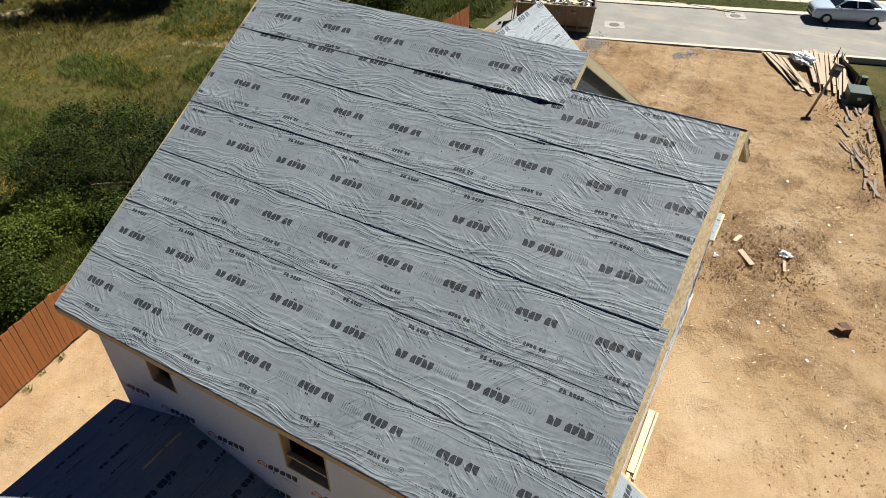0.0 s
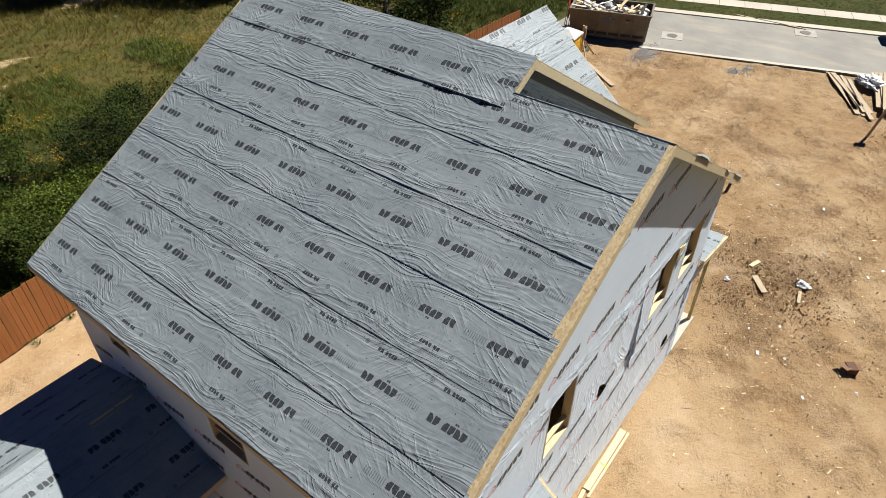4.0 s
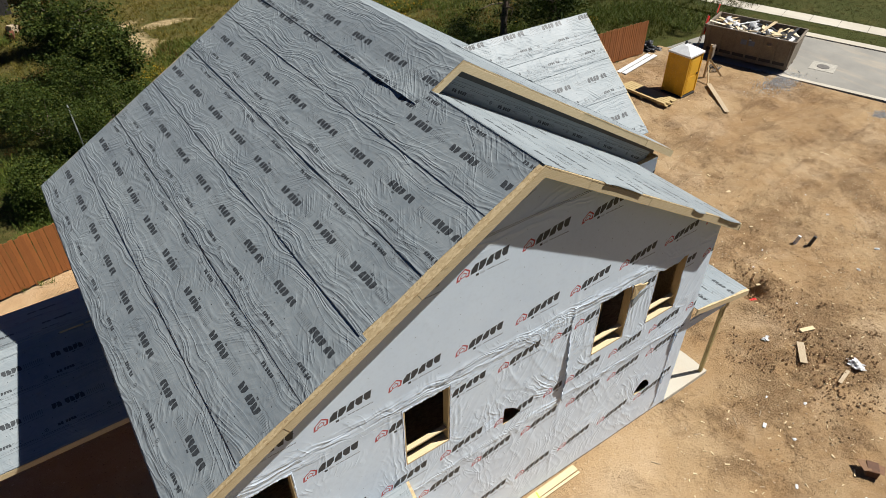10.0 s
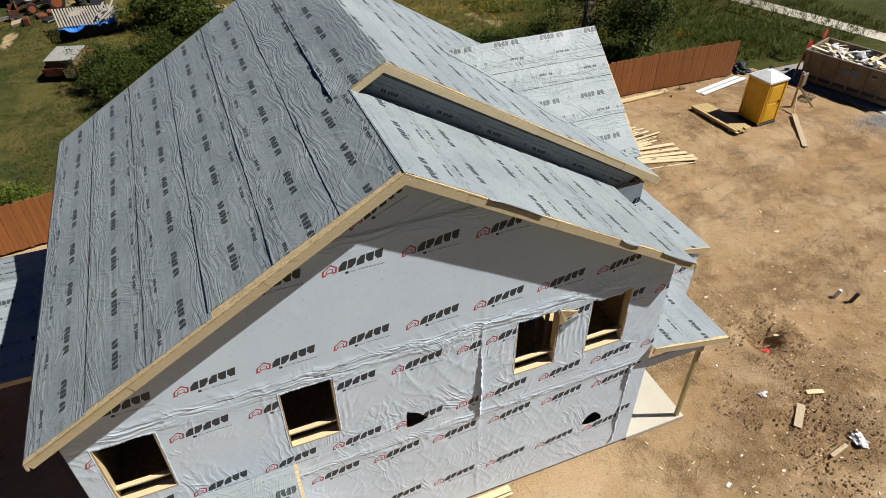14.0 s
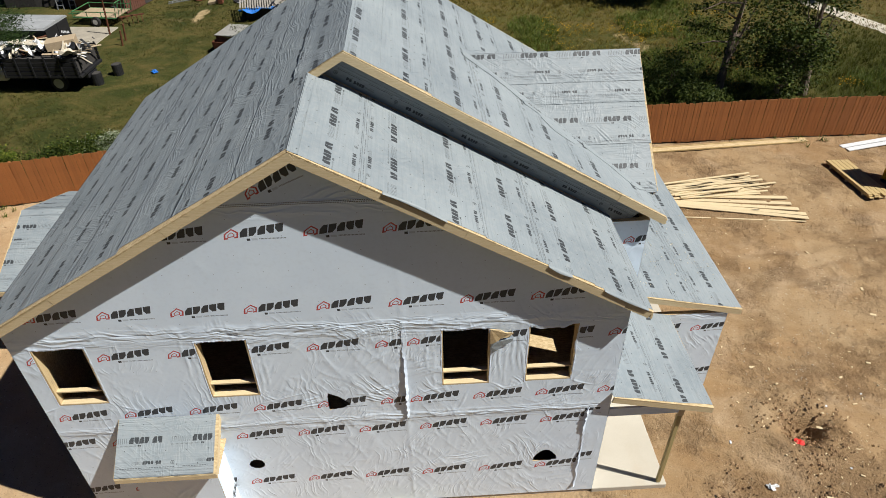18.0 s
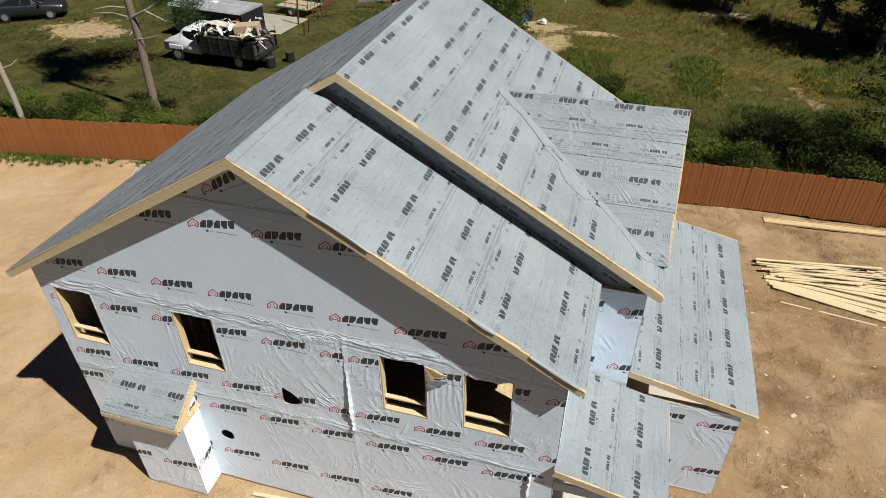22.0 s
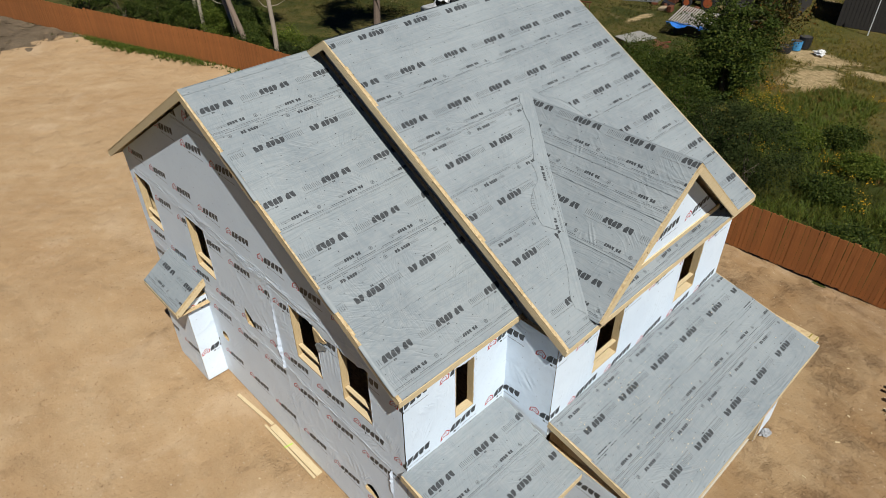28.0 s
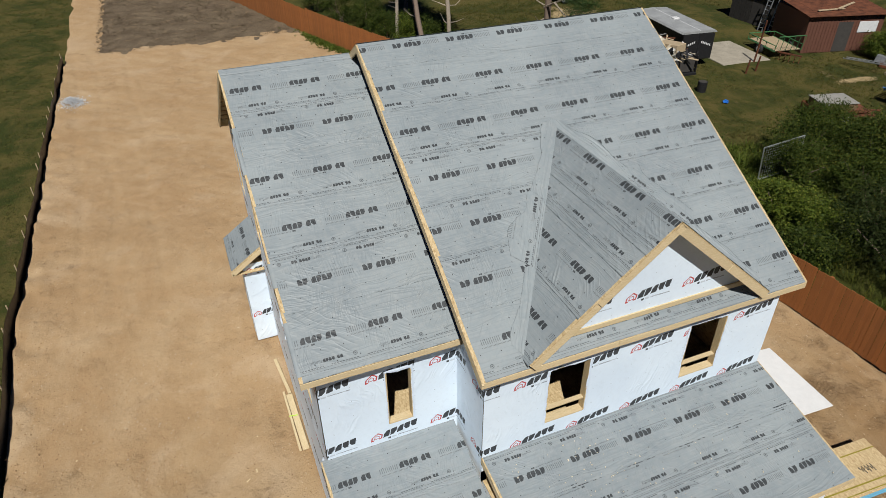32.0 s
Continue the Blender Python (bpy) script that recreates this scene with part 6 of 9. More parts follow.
ribbon("road", "worn grey residential street with pale stains", 16.3, -70, 0.28, 7.25, -0.30, -0.06, ROAD, "road")
ribbon("kerb", "pale concrete kerb beside the dirt lot", 10.4, -70, 0.0, 0.32, -0.30, 0.02, CONCRETE, "kerb", 60, 0.05)
ribbon("kerb", "pale concrete kerb and gutter beside a mown verge", 16.3, -70, 7.1, 7.75, -0.30, 0.0, CONCRETE, "kerb")
walk_way = ribbon("pavement", "pale concrete pavement across the street", 40, -70, 9.7, 11.1, -0.30, 0.01, CONCRETE, "pavement")
for k in range(24):
    yy = 17 - 1.5 * k
    a, b = Vector((kerb_x(yy) + 9.70, yy, 0.013)), Vector((kerb_x(yy) + 11.1, yy + 0.48, 0.013))
    part("joint", beam(a, b, 0.02, 0.004, bevel=0), DARK, walk_way)
ribbon("verge", "mown grass verge between the street and the pavement", 40, -70, 7.75, 9.7, -0.30, -0.01, GRASS_GROUND, "grass")
patch = thing("manhole", "concrete collar with an iron cover set in the street", "manhole", m=pose(34.95, 9.8, -0.055, 0, 0, 19))
part("collar", bx((-0.6, -0.6, -0.02), (0.6, 0.6, 0.012), 0.01), plain("pale_collar", (0.42, 0.39, 0.33), 0.9), patch)
bm = bmesh.new()
bmesh.ops.create_cone(bm, cap_ends=True, segments=24, radius1=0.3, radius2=0.3, depth=0.03, matrix=Matrix.Translation((0, 0, 0.012)))
part("cover", bm, plain("iron_cover", (0.15, 0.135, 0.12), 0.7, 0.3), patch)
copy_thing(patch, pose(40.3, 3.75, -0.055, 0, 0, 19))

# picket fence: panels of boards between posts
random.seed(11)
bm = bx((0, -0.009, 0.03), (0.136, 0.009, 1.86), 0.004)
for v_ in bm.verts:
    if v_.co.z > 1.8 and (v_.co.x < 0.03 or v_.co.x > 0.106):
        v_.co.z -= 0.03
picket_me = bpy.data.meshes.new("picket")
bm.to_mesh(picket_me)
bm.free()
picket_me.materials.append(CEDAR)
rail_me = bpy.data.meshes.new("rail")
bm = bx((0, 0.012, -0.045), (2.42, 0.05, 0.045), 0.003)
bm.to_mesh(rail_me)
bm.free()
rail_me.materials.append(CEDAR)
post_me = bpy.data.meshes.new("post")
bm = bx((-0.045, 0.05, -0.3), (0.045, 0.14, 1.80), 0.004)
bm.to_mesh(post_me)
bm.free()
post_me.materials.append(CEDAR)
lengths = [0]
for p, q in zip(FENCE, FENCE[1:]):
    lengths.append(lengths[-1] + math.dist(p, q))


def fence_at(d):
    return Vector((float(np.interp(d, lengths, [p[0] for p in FENCE])), float(np.interp(d, lengths, [p[1] for p in FENCE]))))


d = lengths[-1]
while d > 2.4:
    a, b = fence_at(d - 2.42), fence_at(d)
    ang = math.atan2((b - a).y, (b - a).x)
    zf0 = lot_z(a.x, a.y - 0.6) * 0.5 + 0.02
    fp = thing("fence_panel", "orange-brown stained timber picket fence panel", "fence", "boundary fence", m=Matrix.Translation((a.x, a.y, zf0)) @ Matrix.Rotation(ang, 4, "Z"))
    piece("post", post_me, fp, m=Matrix())
    for hz in (0.35, 1.0, 1.6):
        piece("rail", rail_me, fp, m=Matrix.Translation((0, 0, hz)))
    if d > 14:
        for k in range(17):
            piece("picket", picket_me, fp, m=pose(0.1424 * k + random.uniform(-0.002, 0.002), random.uniform(-0.006, 0.003), random.uniform(-0.02, 0.03), 0, random.uniform(-0.5, 0.5), random.uniform(-1.5, 1.5)))
    else:
        bm = bmesh.new()
        for k in range(17):
            box(bm, (0.1424 * k, -0.01, 0.03), (0.1424 * k + 0.138, 0.01, 1.86 + random.uniform(-0.02, 0.02)))
        part("picket_row", bm, CEDAR, fp)
    d -= 2.42

# black silt fence along the far edge of the lot
def silt_run(x0, x1, group="silt fence"):
    ob = thing("silt_fence", "sagging black fabric silt fence on thin stakes", "silt fence", group)
    xs = np.linspace(x0, x1, max(12, int((x1 - x0) * 4)))
    ys = line_y(SILT, xs) + 0.12 * (vnoise(xs * 0.6, xs * 0, 3) - 0.5)
    verts, faces = [], []
    for i, (px, py) in enumerate(zip(xs, ys)):
        for j in range(6):
            h = 0.62 * j / 5
            sway = 0.16 * (vnoise(np.array([px * 0.7]), np.array([h * 2.0]), 6)[0] - 0.5) + 0.012 * math.sin(px * 2.6)
            verts.append((px, py + sway * h * 1.6, h * (0.82 + 0.25 * vnoise(np.array([px * 0.8]), np.array([0.0]), 2)[0]) - 0.05))
    for i in range(len(xs) - 1):
        for j in range(5):
            a = i * 6 + j
            faces.append((a, a + 6, a + 7, a + 1))
    back = [(p[0], p[1] - 0.006, p[2]) for p in verts]
    nb = len(verts)
    faces += [tuple(nb + i for i in f[::-1]) for f in faces]
    piece("fabric", mesh_of("fabric", verts + back, faces, BLACK_PLASTIC, None, True), ob)
    px = x0 + 0.2
    while px < x1:
        py = float(line_y(SILT, px)) - 0.05
        part("stake", bx((px - 0.018, py - 0.018, -0.1), (px + 0.018, py + 0.018, 0.70), 0.003), GREY_WOOD, ob)
        px += 2.4
    return ob


for x0 in np.arange(-24, 30, 6.0):
    silt_run(float(x0), float(x0) + 5.98)
silt_run(30.0, 35.6)
silt_run(-28.8, -24.02)


# ---- plants ----
def leaf_cloud(name, centres, normals_up, size, mat, parent, ratio=0.45, seed=0):
    """Small pointed leaves, one quad each, at the given places."""
    rs = np.random.RandomState(seed)
    n_ = len(centres)
    d1 = rs.normal(size=(n_, 3))
    d1[:, 2] = d1[:, 2] * 0.6 - 0.15
    d1 /= np.linalg.norm(d1, axis=1, keepdims=True)
    up = rs.normal(size=(n_, 3)) * 0.7 + np.array([0, 0, normals_up])
    d2 = np.cross(d1, up)
    d2 /= np.linalg.norm(d2, axis=1, keepdims=True) + 1e-9
    sz = size * rs.uniform(0.55, 1.3, (n_, 1))
    p0 = centres - d1 * sz * 0.5
    p2 = centres + d1 * sz * 0.5
    p1 = centres + d2 * sz * ratio - d1 * sz * 0.06
    p3 = centres - d2 * sz * ratio - d1 * sz * 0.06
    verts = np.stack([p0, p1, p2, p3], 1).reshape(-1, 3)
    faces = np.arange(4 * n_).reshape(-1, 4)
    me = mesh_of(name, verts.tolist(), faces.tolist(), mat)
    return piece(name, me, parent)


def clump_points(rs, n_clumps, leaves, spread_xyz, clump_r, low=0.0, hollow=0.45, gaps=0.42):
    """Leaf places in uneven clumps round a crown's outer parts."""
    c = rs.normal(size=(n_clumps, 3))
    c /= np.linalg.norm(c, axis=1, keepdims=True)
    c *= (hollow + (1 - hollow) * rs.rand(n_clumps, 1) ** 0.6) * rs.uniform(0.7, 1.12, (n_clumps, 1))
    c = c * np.array(spread_xyz)
    pts = []
    for p in c:
        k = int(leaves * rs.uniform(0.5, 1.5))
        q = rs.normal(size=(k, 3)) * clump_r * np.array([1, 1, 0.6]) * rs.uniform(0.6, 1.3)
        pts.append(p + q)
    pts = np.concatenate(pts)
    gap = 0.6 * vnoise(pts[:, 0] * 2.0 + pts[:, 1] * 1.1, pts[:, 2] * 2.2 + pts[:, 1] * 1.4, int(n_clumps) % 7) + 0.4 * vnoise(pts[:, 0] * 0.9 + pts[:, 1] * 0.5, pts[:, 2] + pts[:, 1] * 0.6, 3) + 0.16 * rs.rand(len(pts))
    pts = pts[gap > gaps]
    return pts[pts[:, 2] > low - spread_xyz[2]], c


def shrub(x, y, w, h, mat, seed, label, leaves=70, clumps=90, size=0.085, name="shrub"):
    """A leafy bush: several bent stems and an uneven crown down to the ground."""
    rs = np.random.RandomState(seed)
    ob = thing(name, label, name.replace("_", " "), "", m=pose(x, y, -0.05, 0, 0, rs.uniform(0, 360)))
    pts, cs = clump_points(rs, clumps, leaves, (w, w * rs.uniform(0.75, 1.05), h * 0.52), 0.075 * w + 0.11, 0.12 * h, 0.45, 0.50)
    pts[:, 2] += h * 0.5
    pts = pts[pts[:, 2] > 0.05]
    bm = bmesh.new()
    for k in range(7):
        e = cs[rs.randint(len(cs))] * 0.85 + np.array([0, 0, h * 0.5])
        mid = e * np.array([0.45, 0.45, 0.55]) + rs.normal(size=3) * 0.1
        tube(bm, [(0.1 * math.cos(k), 0.1 * math.sin(k), 0), tuple(mid), tuple(e)], [0.045, 0.03, 0.012], 6)
    part("bush_stem", bm, BARK, ob)
    leaf_cloud("foliage", pts, 0.9, size, mat, ob, 0.34, seed)
    return ob


def tree(x, y, h, r, mat, seed, label, lean=(0, 0), bark=None, crown_low=0.35, clumps=190, leaves=110, size=0.125):
    """A broadleaf tree: tapered trunk, forking limbs and an open crown of leaves."""
    rs = np.random.RandomState(seed)
    ob = thing("tree", label, "tree", "", m=pose(x, y, -0.05))
    bm = bmesh.new()
    top = np.array([lean[0], lean[1], h * 0.72])
    mid = top * 0.5 + rs.normal(size=3) * 0.15
    tube(bm, [(0, 0, 0), (mid[0] * 0.4, mid[1] * 0.4, h * 0.17), tuple(mid), tuple(top)], [0.02 * h + 0.07, 0.016 * h + 0.05, 0.012 * h + 0.03, 0.03], 9)
    part("trunk", bm, bark or BARK, ob)
    pts, cs = clump_points(rs, clumps, leaves, (r, r, h * (1 - crown_low) * 0.5), 0.20 + 0.05 * r, 0.0, 0.35, 0.55)
    mid_z = h * (crown_low + (1 - crown_low) * 0.5)
    pts += np.array([lean[0] * 0.8, lean[1] * 0.8, mid_z])
    for k in range(14):
        c_ = cs[rs.randint(len(cs))] * 0.9 + np.array([lean[0] * 0.8, lean[1] * 0.8, mid_z])
        f = rs.uniform(0.35, 0.95)
        st = mid * f * 1.2 if f < 0.6 else top * f
        st = np.array([st[0], st[1], min(st[2], c_[2])])
        m_ = (st + c_) / 2 + np.array([0, 0, 0.2]) + rs.normal(size=3) * 0.12
        bm = bmesh.new()
        tube(bm, [tuple(st), tuple(m_), tuple(c_)], [0.055, 0.035, 0.012], 6)
        part("limb", bm, bark or BARK, ob)
    leaf_cloud("crown", pts, 0.8, size, mat, ob, 0.36, seed)
    return ob


def pine(x, y, h, seed, label, lean=(0, 0), rad=0.17, low_branches=3, crown=True, bark=None, crown_at=(0, 0), spread=1.0):
    """A tall bare-stemmed pine with broken side branches and a high needle crown."""
    rs = np.random.RandomState(seed)
    ob = thing("pine_tree", label, "pine tree", "", m=pose(x, y, -0.05))
    bm = bmesh.new()
    pts = [(lean[0] * f + 0.22 * math.sin(6 * f + seed) * min(1, 5 * f), lean[1] * f + 0.16 * math.cos(5 * f + seed) * min(1, 5 * f), h * f) for f in (0, 0.06, 0.13, 0.22, 0.32, 0.45, 0.65, 0.85, 1)]
    tube(bm, pts, [rad * f for f in (1.25, 0.97, 0.90, 0.84, 0.78, 0.7, 0.52, 0.3, 0.08)], 10)
    part("trunk", bm, bark or BARK, ob)
    for k in range(low_branches):
        f = rs.uniform(0.15, 0.55)
        a = rs.uniform(0, 6.28)
        b0 = np.array([lean[0] * f, lean[1] * f, h * f])
        ln = rs.uniform(0.7, 1.7)
        b1 = b0 + np.array([math.cos(a) * ln, math.sin(a) * ln, 0.3])
        bm = bmesh.new()
        tube(bm, [tuple(b0), tuple((b0 + b1) / 2 + rs.normal(size=3) * 0.1), tuple(b1)], [0.035, 0.022, 0.008], 5)
        part("dead_branch", bm, PALE_BARK, ob)
    if crown:
        allp = []
        for k in range(22):
            f = rs.uniform(0.62, 1.0)
            a = rs.uniform(0, 6.28)
            ln = ((1.15 - f) * 4.2 * rs.uniform(0.5, 1.1) + 0.4) * spread
            b0 = np.array([lean[0] * f, lean[1] * f, h * f])
            b1 = b0 + np.array([math.cos(a) * ln + crown_at[0], math.sin(a) * ln + crown_at[1], 0.5])
            bm = bmesh.new()
            tube(bm, [tuple(b0), tuple((b0 + b1) / 2 + np.array([0, 0, 0.25])), tuple(b1)], [0.05, 0.03, 0.01], 5)
            part("bough", bm, BARK, ob)
            for q in np.linspace(0.35, 1, 7):
                allp.append(b0 + (b1 - b0) * q + rs.normal(size=(60, 3)) * 0.36)
        leaf_cloud("needles", np.concatenate(allp), 0.3, 0.34, NEEDLE, ob, 0.13, seed)
    return ob


def tufts(name, label, category, xs, ys, zs, blade_h, mat, seed, blades=6, width=0.022, lean=0.5, h_var=None):
    """Grass: narrow blades in tufts, one mesh."""
    rs = np.random.RandomState(seed)
    n_ = len(xs)
    base = np.repeat(np.stack([xs, ys, zs], 1), blades, 0)
    k = len(base)
    a = rs.uniform(0, 2 * np.pi, k)
    off = rs.normal(size=(k, 2)) * 0.05
    hh = blade_h * rs.uniform(0.5, 1.25, k)
    if h_var is not None:
        hh = hh * np.repeat(h_var, blades)
    ln = lean * hh * rs.uniform(0.3, 1.0, k)
    b = base.copy()
    b[:, :2] += off
    w = np.stack([-np.sin(a), np.cos(a), 0 * a], 1) * width
    tip = b + np.stack([np.cos(a) * ln, np.sin(a) * ln, hh], 1)
    verts = np.stack([b - w, b + w, tip], 1).reshape(-1, 3)
    me = mesh_of(name, verts.tolist(), np.arange(3 * k).reshape(-1, 3).tolist(), mat)
    return tagged(piece(name, me), label, category, "", "stuff")


rs = np.random.RandomState(5)


def field_points(n_, x0, x1, y0, y1):
    px, py = rs.uniform(x0, x1, n_), rs.uniform(y0, y1, n_)
    return px, py


px, py = field_points(62000, -32, 42, 9, 50)
ok = (py > line_y(FENCE, np.minimum(px, 28)) + 0.35) & ~((px > kerb_x(py) - 1.2) & (px < kerb_x(py) + 12) & (py < 17.5))
bare = vnoise(px * 0.16, py * 0.16, 7)
# worn sandy patches stay open
for cx, cy, rx, ry in (*BARE, (-18, 22, 4, 2.2), (-11.5, 32, 2.6, 2.2),):
    ok &= ((px - cx) / rx) ** 2 + ((py - cy) / ry) ** 2 > rs.uniform(0.5, 1.2, len(px))
px, py, hv = px[ok], py[ok], 0.35 + 1.3 * bare[ok]
yard = (px < 0) & (py < 45)
hv = np.where(yard, hv * 0.42, hv)
dark = px < -1.5
zone = np.clip((py + 16 * (vnoise(px * 0.2, py * 0.2, 8) - 0.5) - 24) / 7, 0, 1) + 0.35 * (rs.rand(len(px)) - 0.5)
for nm, lab, sel, mat, sd in (("field_grass", "tall rough field grass turning golden", zone > 0.62, BLADE, 1), ("green_field_grass", "tall green grass and weeds behind the fence", zone <= 0.5, WEED_BLADE, 21), ("russet_grass", "russet seed heads among the field grass", (zone > 0.5) & (zone <= 0.62), RUSSET, 31)):
    q = ~dark & sel
    tufts(nm, lab, "grass", px[q], py[q], 0 * px[q] - 0.03, 0.26, mat, sd, 7, 0.011, 1.2, hv[q])
tufts("yard_grass", "short dull green grass of the yard", "grass", px[dark], py[dark], 0 * px[dark] - 0.03, 0.26, LAWN, 11, 7, 0.010, 1.7, hv[dark])
px, py = field_points(24000, -2, 36, 17, 40)
keep = vnoise(px * 0.3, py * 0.3, 5) > 0.30 + 0.026 * (py - 17)
for cx, cy, rx, ry in BARE:
    keep &= ((px - cx) / rx) ** 2 + ((py - cy) / ry) ** 2 > 1.0
tufts("field_weeds", "green broad weeds among the field grass", "grass", px[keep], py[keep], 0 * px[keep] - 0.03, 0.32, LEAF_BRIGHT, 2, 8, 0.014, 1.4)
px, py = field_points(3200, 2, 30, 21, 33)
keep = (vnoise(px * 0.45, py * 0.45, 9) > 0.64)
px, py = px[keep], py[keep]
fl = np.repeat(np.stack([px, py, 0.24 + 0 * px], 1), 5, 0)
fl += rs.normal(size=fl.shape) * np.array([0.10, 0.10, 0.06])
ob = leaf_cloud("wild_flowers", fl, 3.0, 0.055, FLOWER, None, 0.5, 4)
tagged(ob, "scattered yellow wild flowers in the field", "flowers", "", "stuff")
px, py = field_points(17000, -50, 33, -20, -4.6)
keep = py < line_y(SILT, px) - 0.15
tufts("lawn_grass", "short mown lawn beyond the silt fence", "grass", px[keep], py[keep], 0 * px[keep] - 0.05, 0.07, LAWN, 3, 6, 0.012, 2.2)
px, py = field_points(9000, 38, 56, -10, 22)
keep = (px > kerb_x(py) + 7.8) & ~((px > kerb_x(py) + 9.65) & (px < kerb_x(py) + 11.2))
tufts("verge_grass", "mown verge grass along the street", "grass", px[keep], py[keep], 0 * px[keep] - 0.02, 0.07, LAWN, 4, 6, 0.012, 2.2)
px, py = field_points(9000, -60, -29.6, -6.2, 8)
keep = py < line_y(FENCE, px) - 0.2
tufts("dry_grass", "thin dead brown grass", "grass", px[keep], py[keep], 0 * px[keep] + 0.02, 0.12, leaf_material("dry_blades", (0.13, 0.098, 0.06), (0.20, 0.155, 0.10), (0.29, 0.23, 0.15), 0.8), 5, 5, 0.012, 1.8)
# weeds at the foot of the fence
wx = np.concatenate([rs.normal(c, w, k) for c, w, k in ((-13.5, 1.4, 230), (-22.5, 2.4, 430), (-26, 1.6, 280), (0.5, 1.5, 10), (24.5, 1.5, 12), (-9, 1, 20))])
wy = line_y(FENCE, wx) - np.abs(rs.normal(0.15, 0.35, len(wx)))
tufts("fence_weeds", "green weeds at the foot of the fence", "grass", wx, wy, 0 * wx + 0.02, 0.20, LEAF_BRIGHT, 6, 12, 0.012, 1.2)

SHRUBS = [
    (1.6, 18.0, 1.3, 2.1, LEAF_MID), (8.5, 20.6, 2.6, 3.2, LEAF_OLIVE), (6.4, 21.8, 1.7, 2.4, LEAF_OLIVE), (8.7, 25.4, 1.0, 0.7, LEAF_BRIGHT), (10.2, 26.4, 1.0, 0.9, LEAF), (11.6, 24.6, 0.9, 0.7, LEAF_BRIGHT), (11.3, 21.8, 1.0, 0.6, LEAF), (14.6, 21.0, 1.0, 0.45, LEAF_BRIGHT), (10.0, 43.4, 1.6, 2.4, LEAF),
    (5.2, 20.4, 1.5, 1.2, LEAF_BRIGHT), (3.2, 20.0, 1.5, 1.3, LEAF_BRIGHT), (6.3, 18.4, 1.2, 1.2, LEAF), (-0.6, 19.2, 1.5, 1.9, LEAF_MID), (13.2, 18.6, 1.0, 0.8, LEAF), (16.4, 18.2, 1.0, 1.1, LEAF_OLIVE),
    (0.3, 24.6, 1.9, 2.5, LEAF_MID), (-1.0, 27.2, 1.7, 2.0, LEAF_MID), (2.2, 26.2, 1.9, 3.0, LEAF_MID), (1.6, 22.6, 1.7, 2.2, LEAF_MID), (3.6, 24.2, 1.6, 2.0, LEAF_MID), (20.6, 18.4, 1.3, 1.6, LEAF), (-4.0, 16.4, 1.0, 1.2, LEAF_BRIGHT), (-8.8, 40.6, 0.9, 1.7, LEAF_BRIGHT), (-5.6, 16.7, 0.95, 1.1, LEAF_PALE),
    (-7.0, 15.6, 1.1, 1.5, LEAF), (-9.4, 15.0, 1.2, 1.6, LEAF_BRIGHT), (-12.6, 14.6, 1.1, 1.3, LEAF_BRIGHT), (-15.4, 14.0, 1.2, 1.5, LEAF_OLIVE), (-18.6, 13.8, 1.3, 2.0, LEAF), (-21.6, 13.3, 1.4, 2.4, LEAF_BRIGHT),
    (-24.6, 12.8, 1.5, 2.2, LEAF), (-27.6, 12.2, 1.5, 2.6, LEAF), (-31, 11.2, 1.8, 2.8, LEAF), (-35, 10.2, 1.8, 2.6, LEAF), 
    (17.8, 22.3, 1.6, 1.7, LEAF_OLIVE), (19.6, 20.9, 1.8, 2.2, LEAF), (16.4, 19.4, 1.2, 1.3, LEAF), (-10.6, 15.6, 1.2, 1.7, LEAF), (-13.8, 15.4, 1.3, 2.0, LEAF), (-16.8, 14.9, 1.3, 1.8, LEAF_BRIGHT), (-20.0, 14.6, 1.4, 2.4, LEAF), (-23.2, 14.2, 1.5, 2.8, LEAF), (-17.6, 13.2, 0.9, 1.8, LEAF), (-6.0, 16.6, 1.0, 1.3, LEAF),
]
for k, (x, y, w, h, mat) in enumerate(SHRUBS):
    shrub(x, y, w, h, mat, 100 + k, {LEAF_BRIGHT: "fresh green leafy bush beyond the fence", LEAF: "dark green leafy bush beyond the fence", LEAF_OLIVE: "grey-green willowy bush beyond the fence", LEAF_PALE: "pale blossoming bush behind the fence", LEAF_MID: "yellow-green leafy hedge bush beyond the fence"}[mat], 112, 120)
tree(2.8, 29.6, 4.6, 2.3, LEAF_MID, 201, "dense dark green tree beside the scrap pile", (0.3, 0), None, 0.05, 240, 125)
tree(3.9, 27.4, 3.4, 1.7, LEAF_MID, 202, "dense low green tree at the edge of the field", (0, 0), None, 0.05, 180, 110)
tree(22.2, 20.7, 8.2, 2.6, LEAF, 203, "dark open-crowned tree behind the fence", (0.4, 0.2), None, 0.06, 170, 95)
tree(26.6, 20.8, 7.6, 1.7, LEAF, 204, "dark thin-crowned tree behind the fence", (-0.3, 0.3), None, 0.12, 90, 70)
tree(24.6, 19.6, 4.4, 1.7, LEAF, 207, "dark low tree behind the fence", (0.2, 0.1), None, 0.06, 110, 90)
for k, (x, y, h) in enumerate(((17.0, 44, 7), (22.3, 39.2, 8.5), (25.0, 36.0, 8.5), (28.0, 38.0, 8), (29, 42, 8), (33, 38, 7), (37, 36, 8))):
    tree(x, y, h, 2.6, NEEDLE, 220 + k, "dark green far tree in the field", (0.2, 0), None, 0.1, 150, 75, 0.22)
tree(2.6, 34.9, 4.6, 1.7, LEAF_AUTUMN, 231, "small tree with leaves turning orange by the scrap pile", (0.2, 0.1), None, 0.1, 120, 90, 0.15)
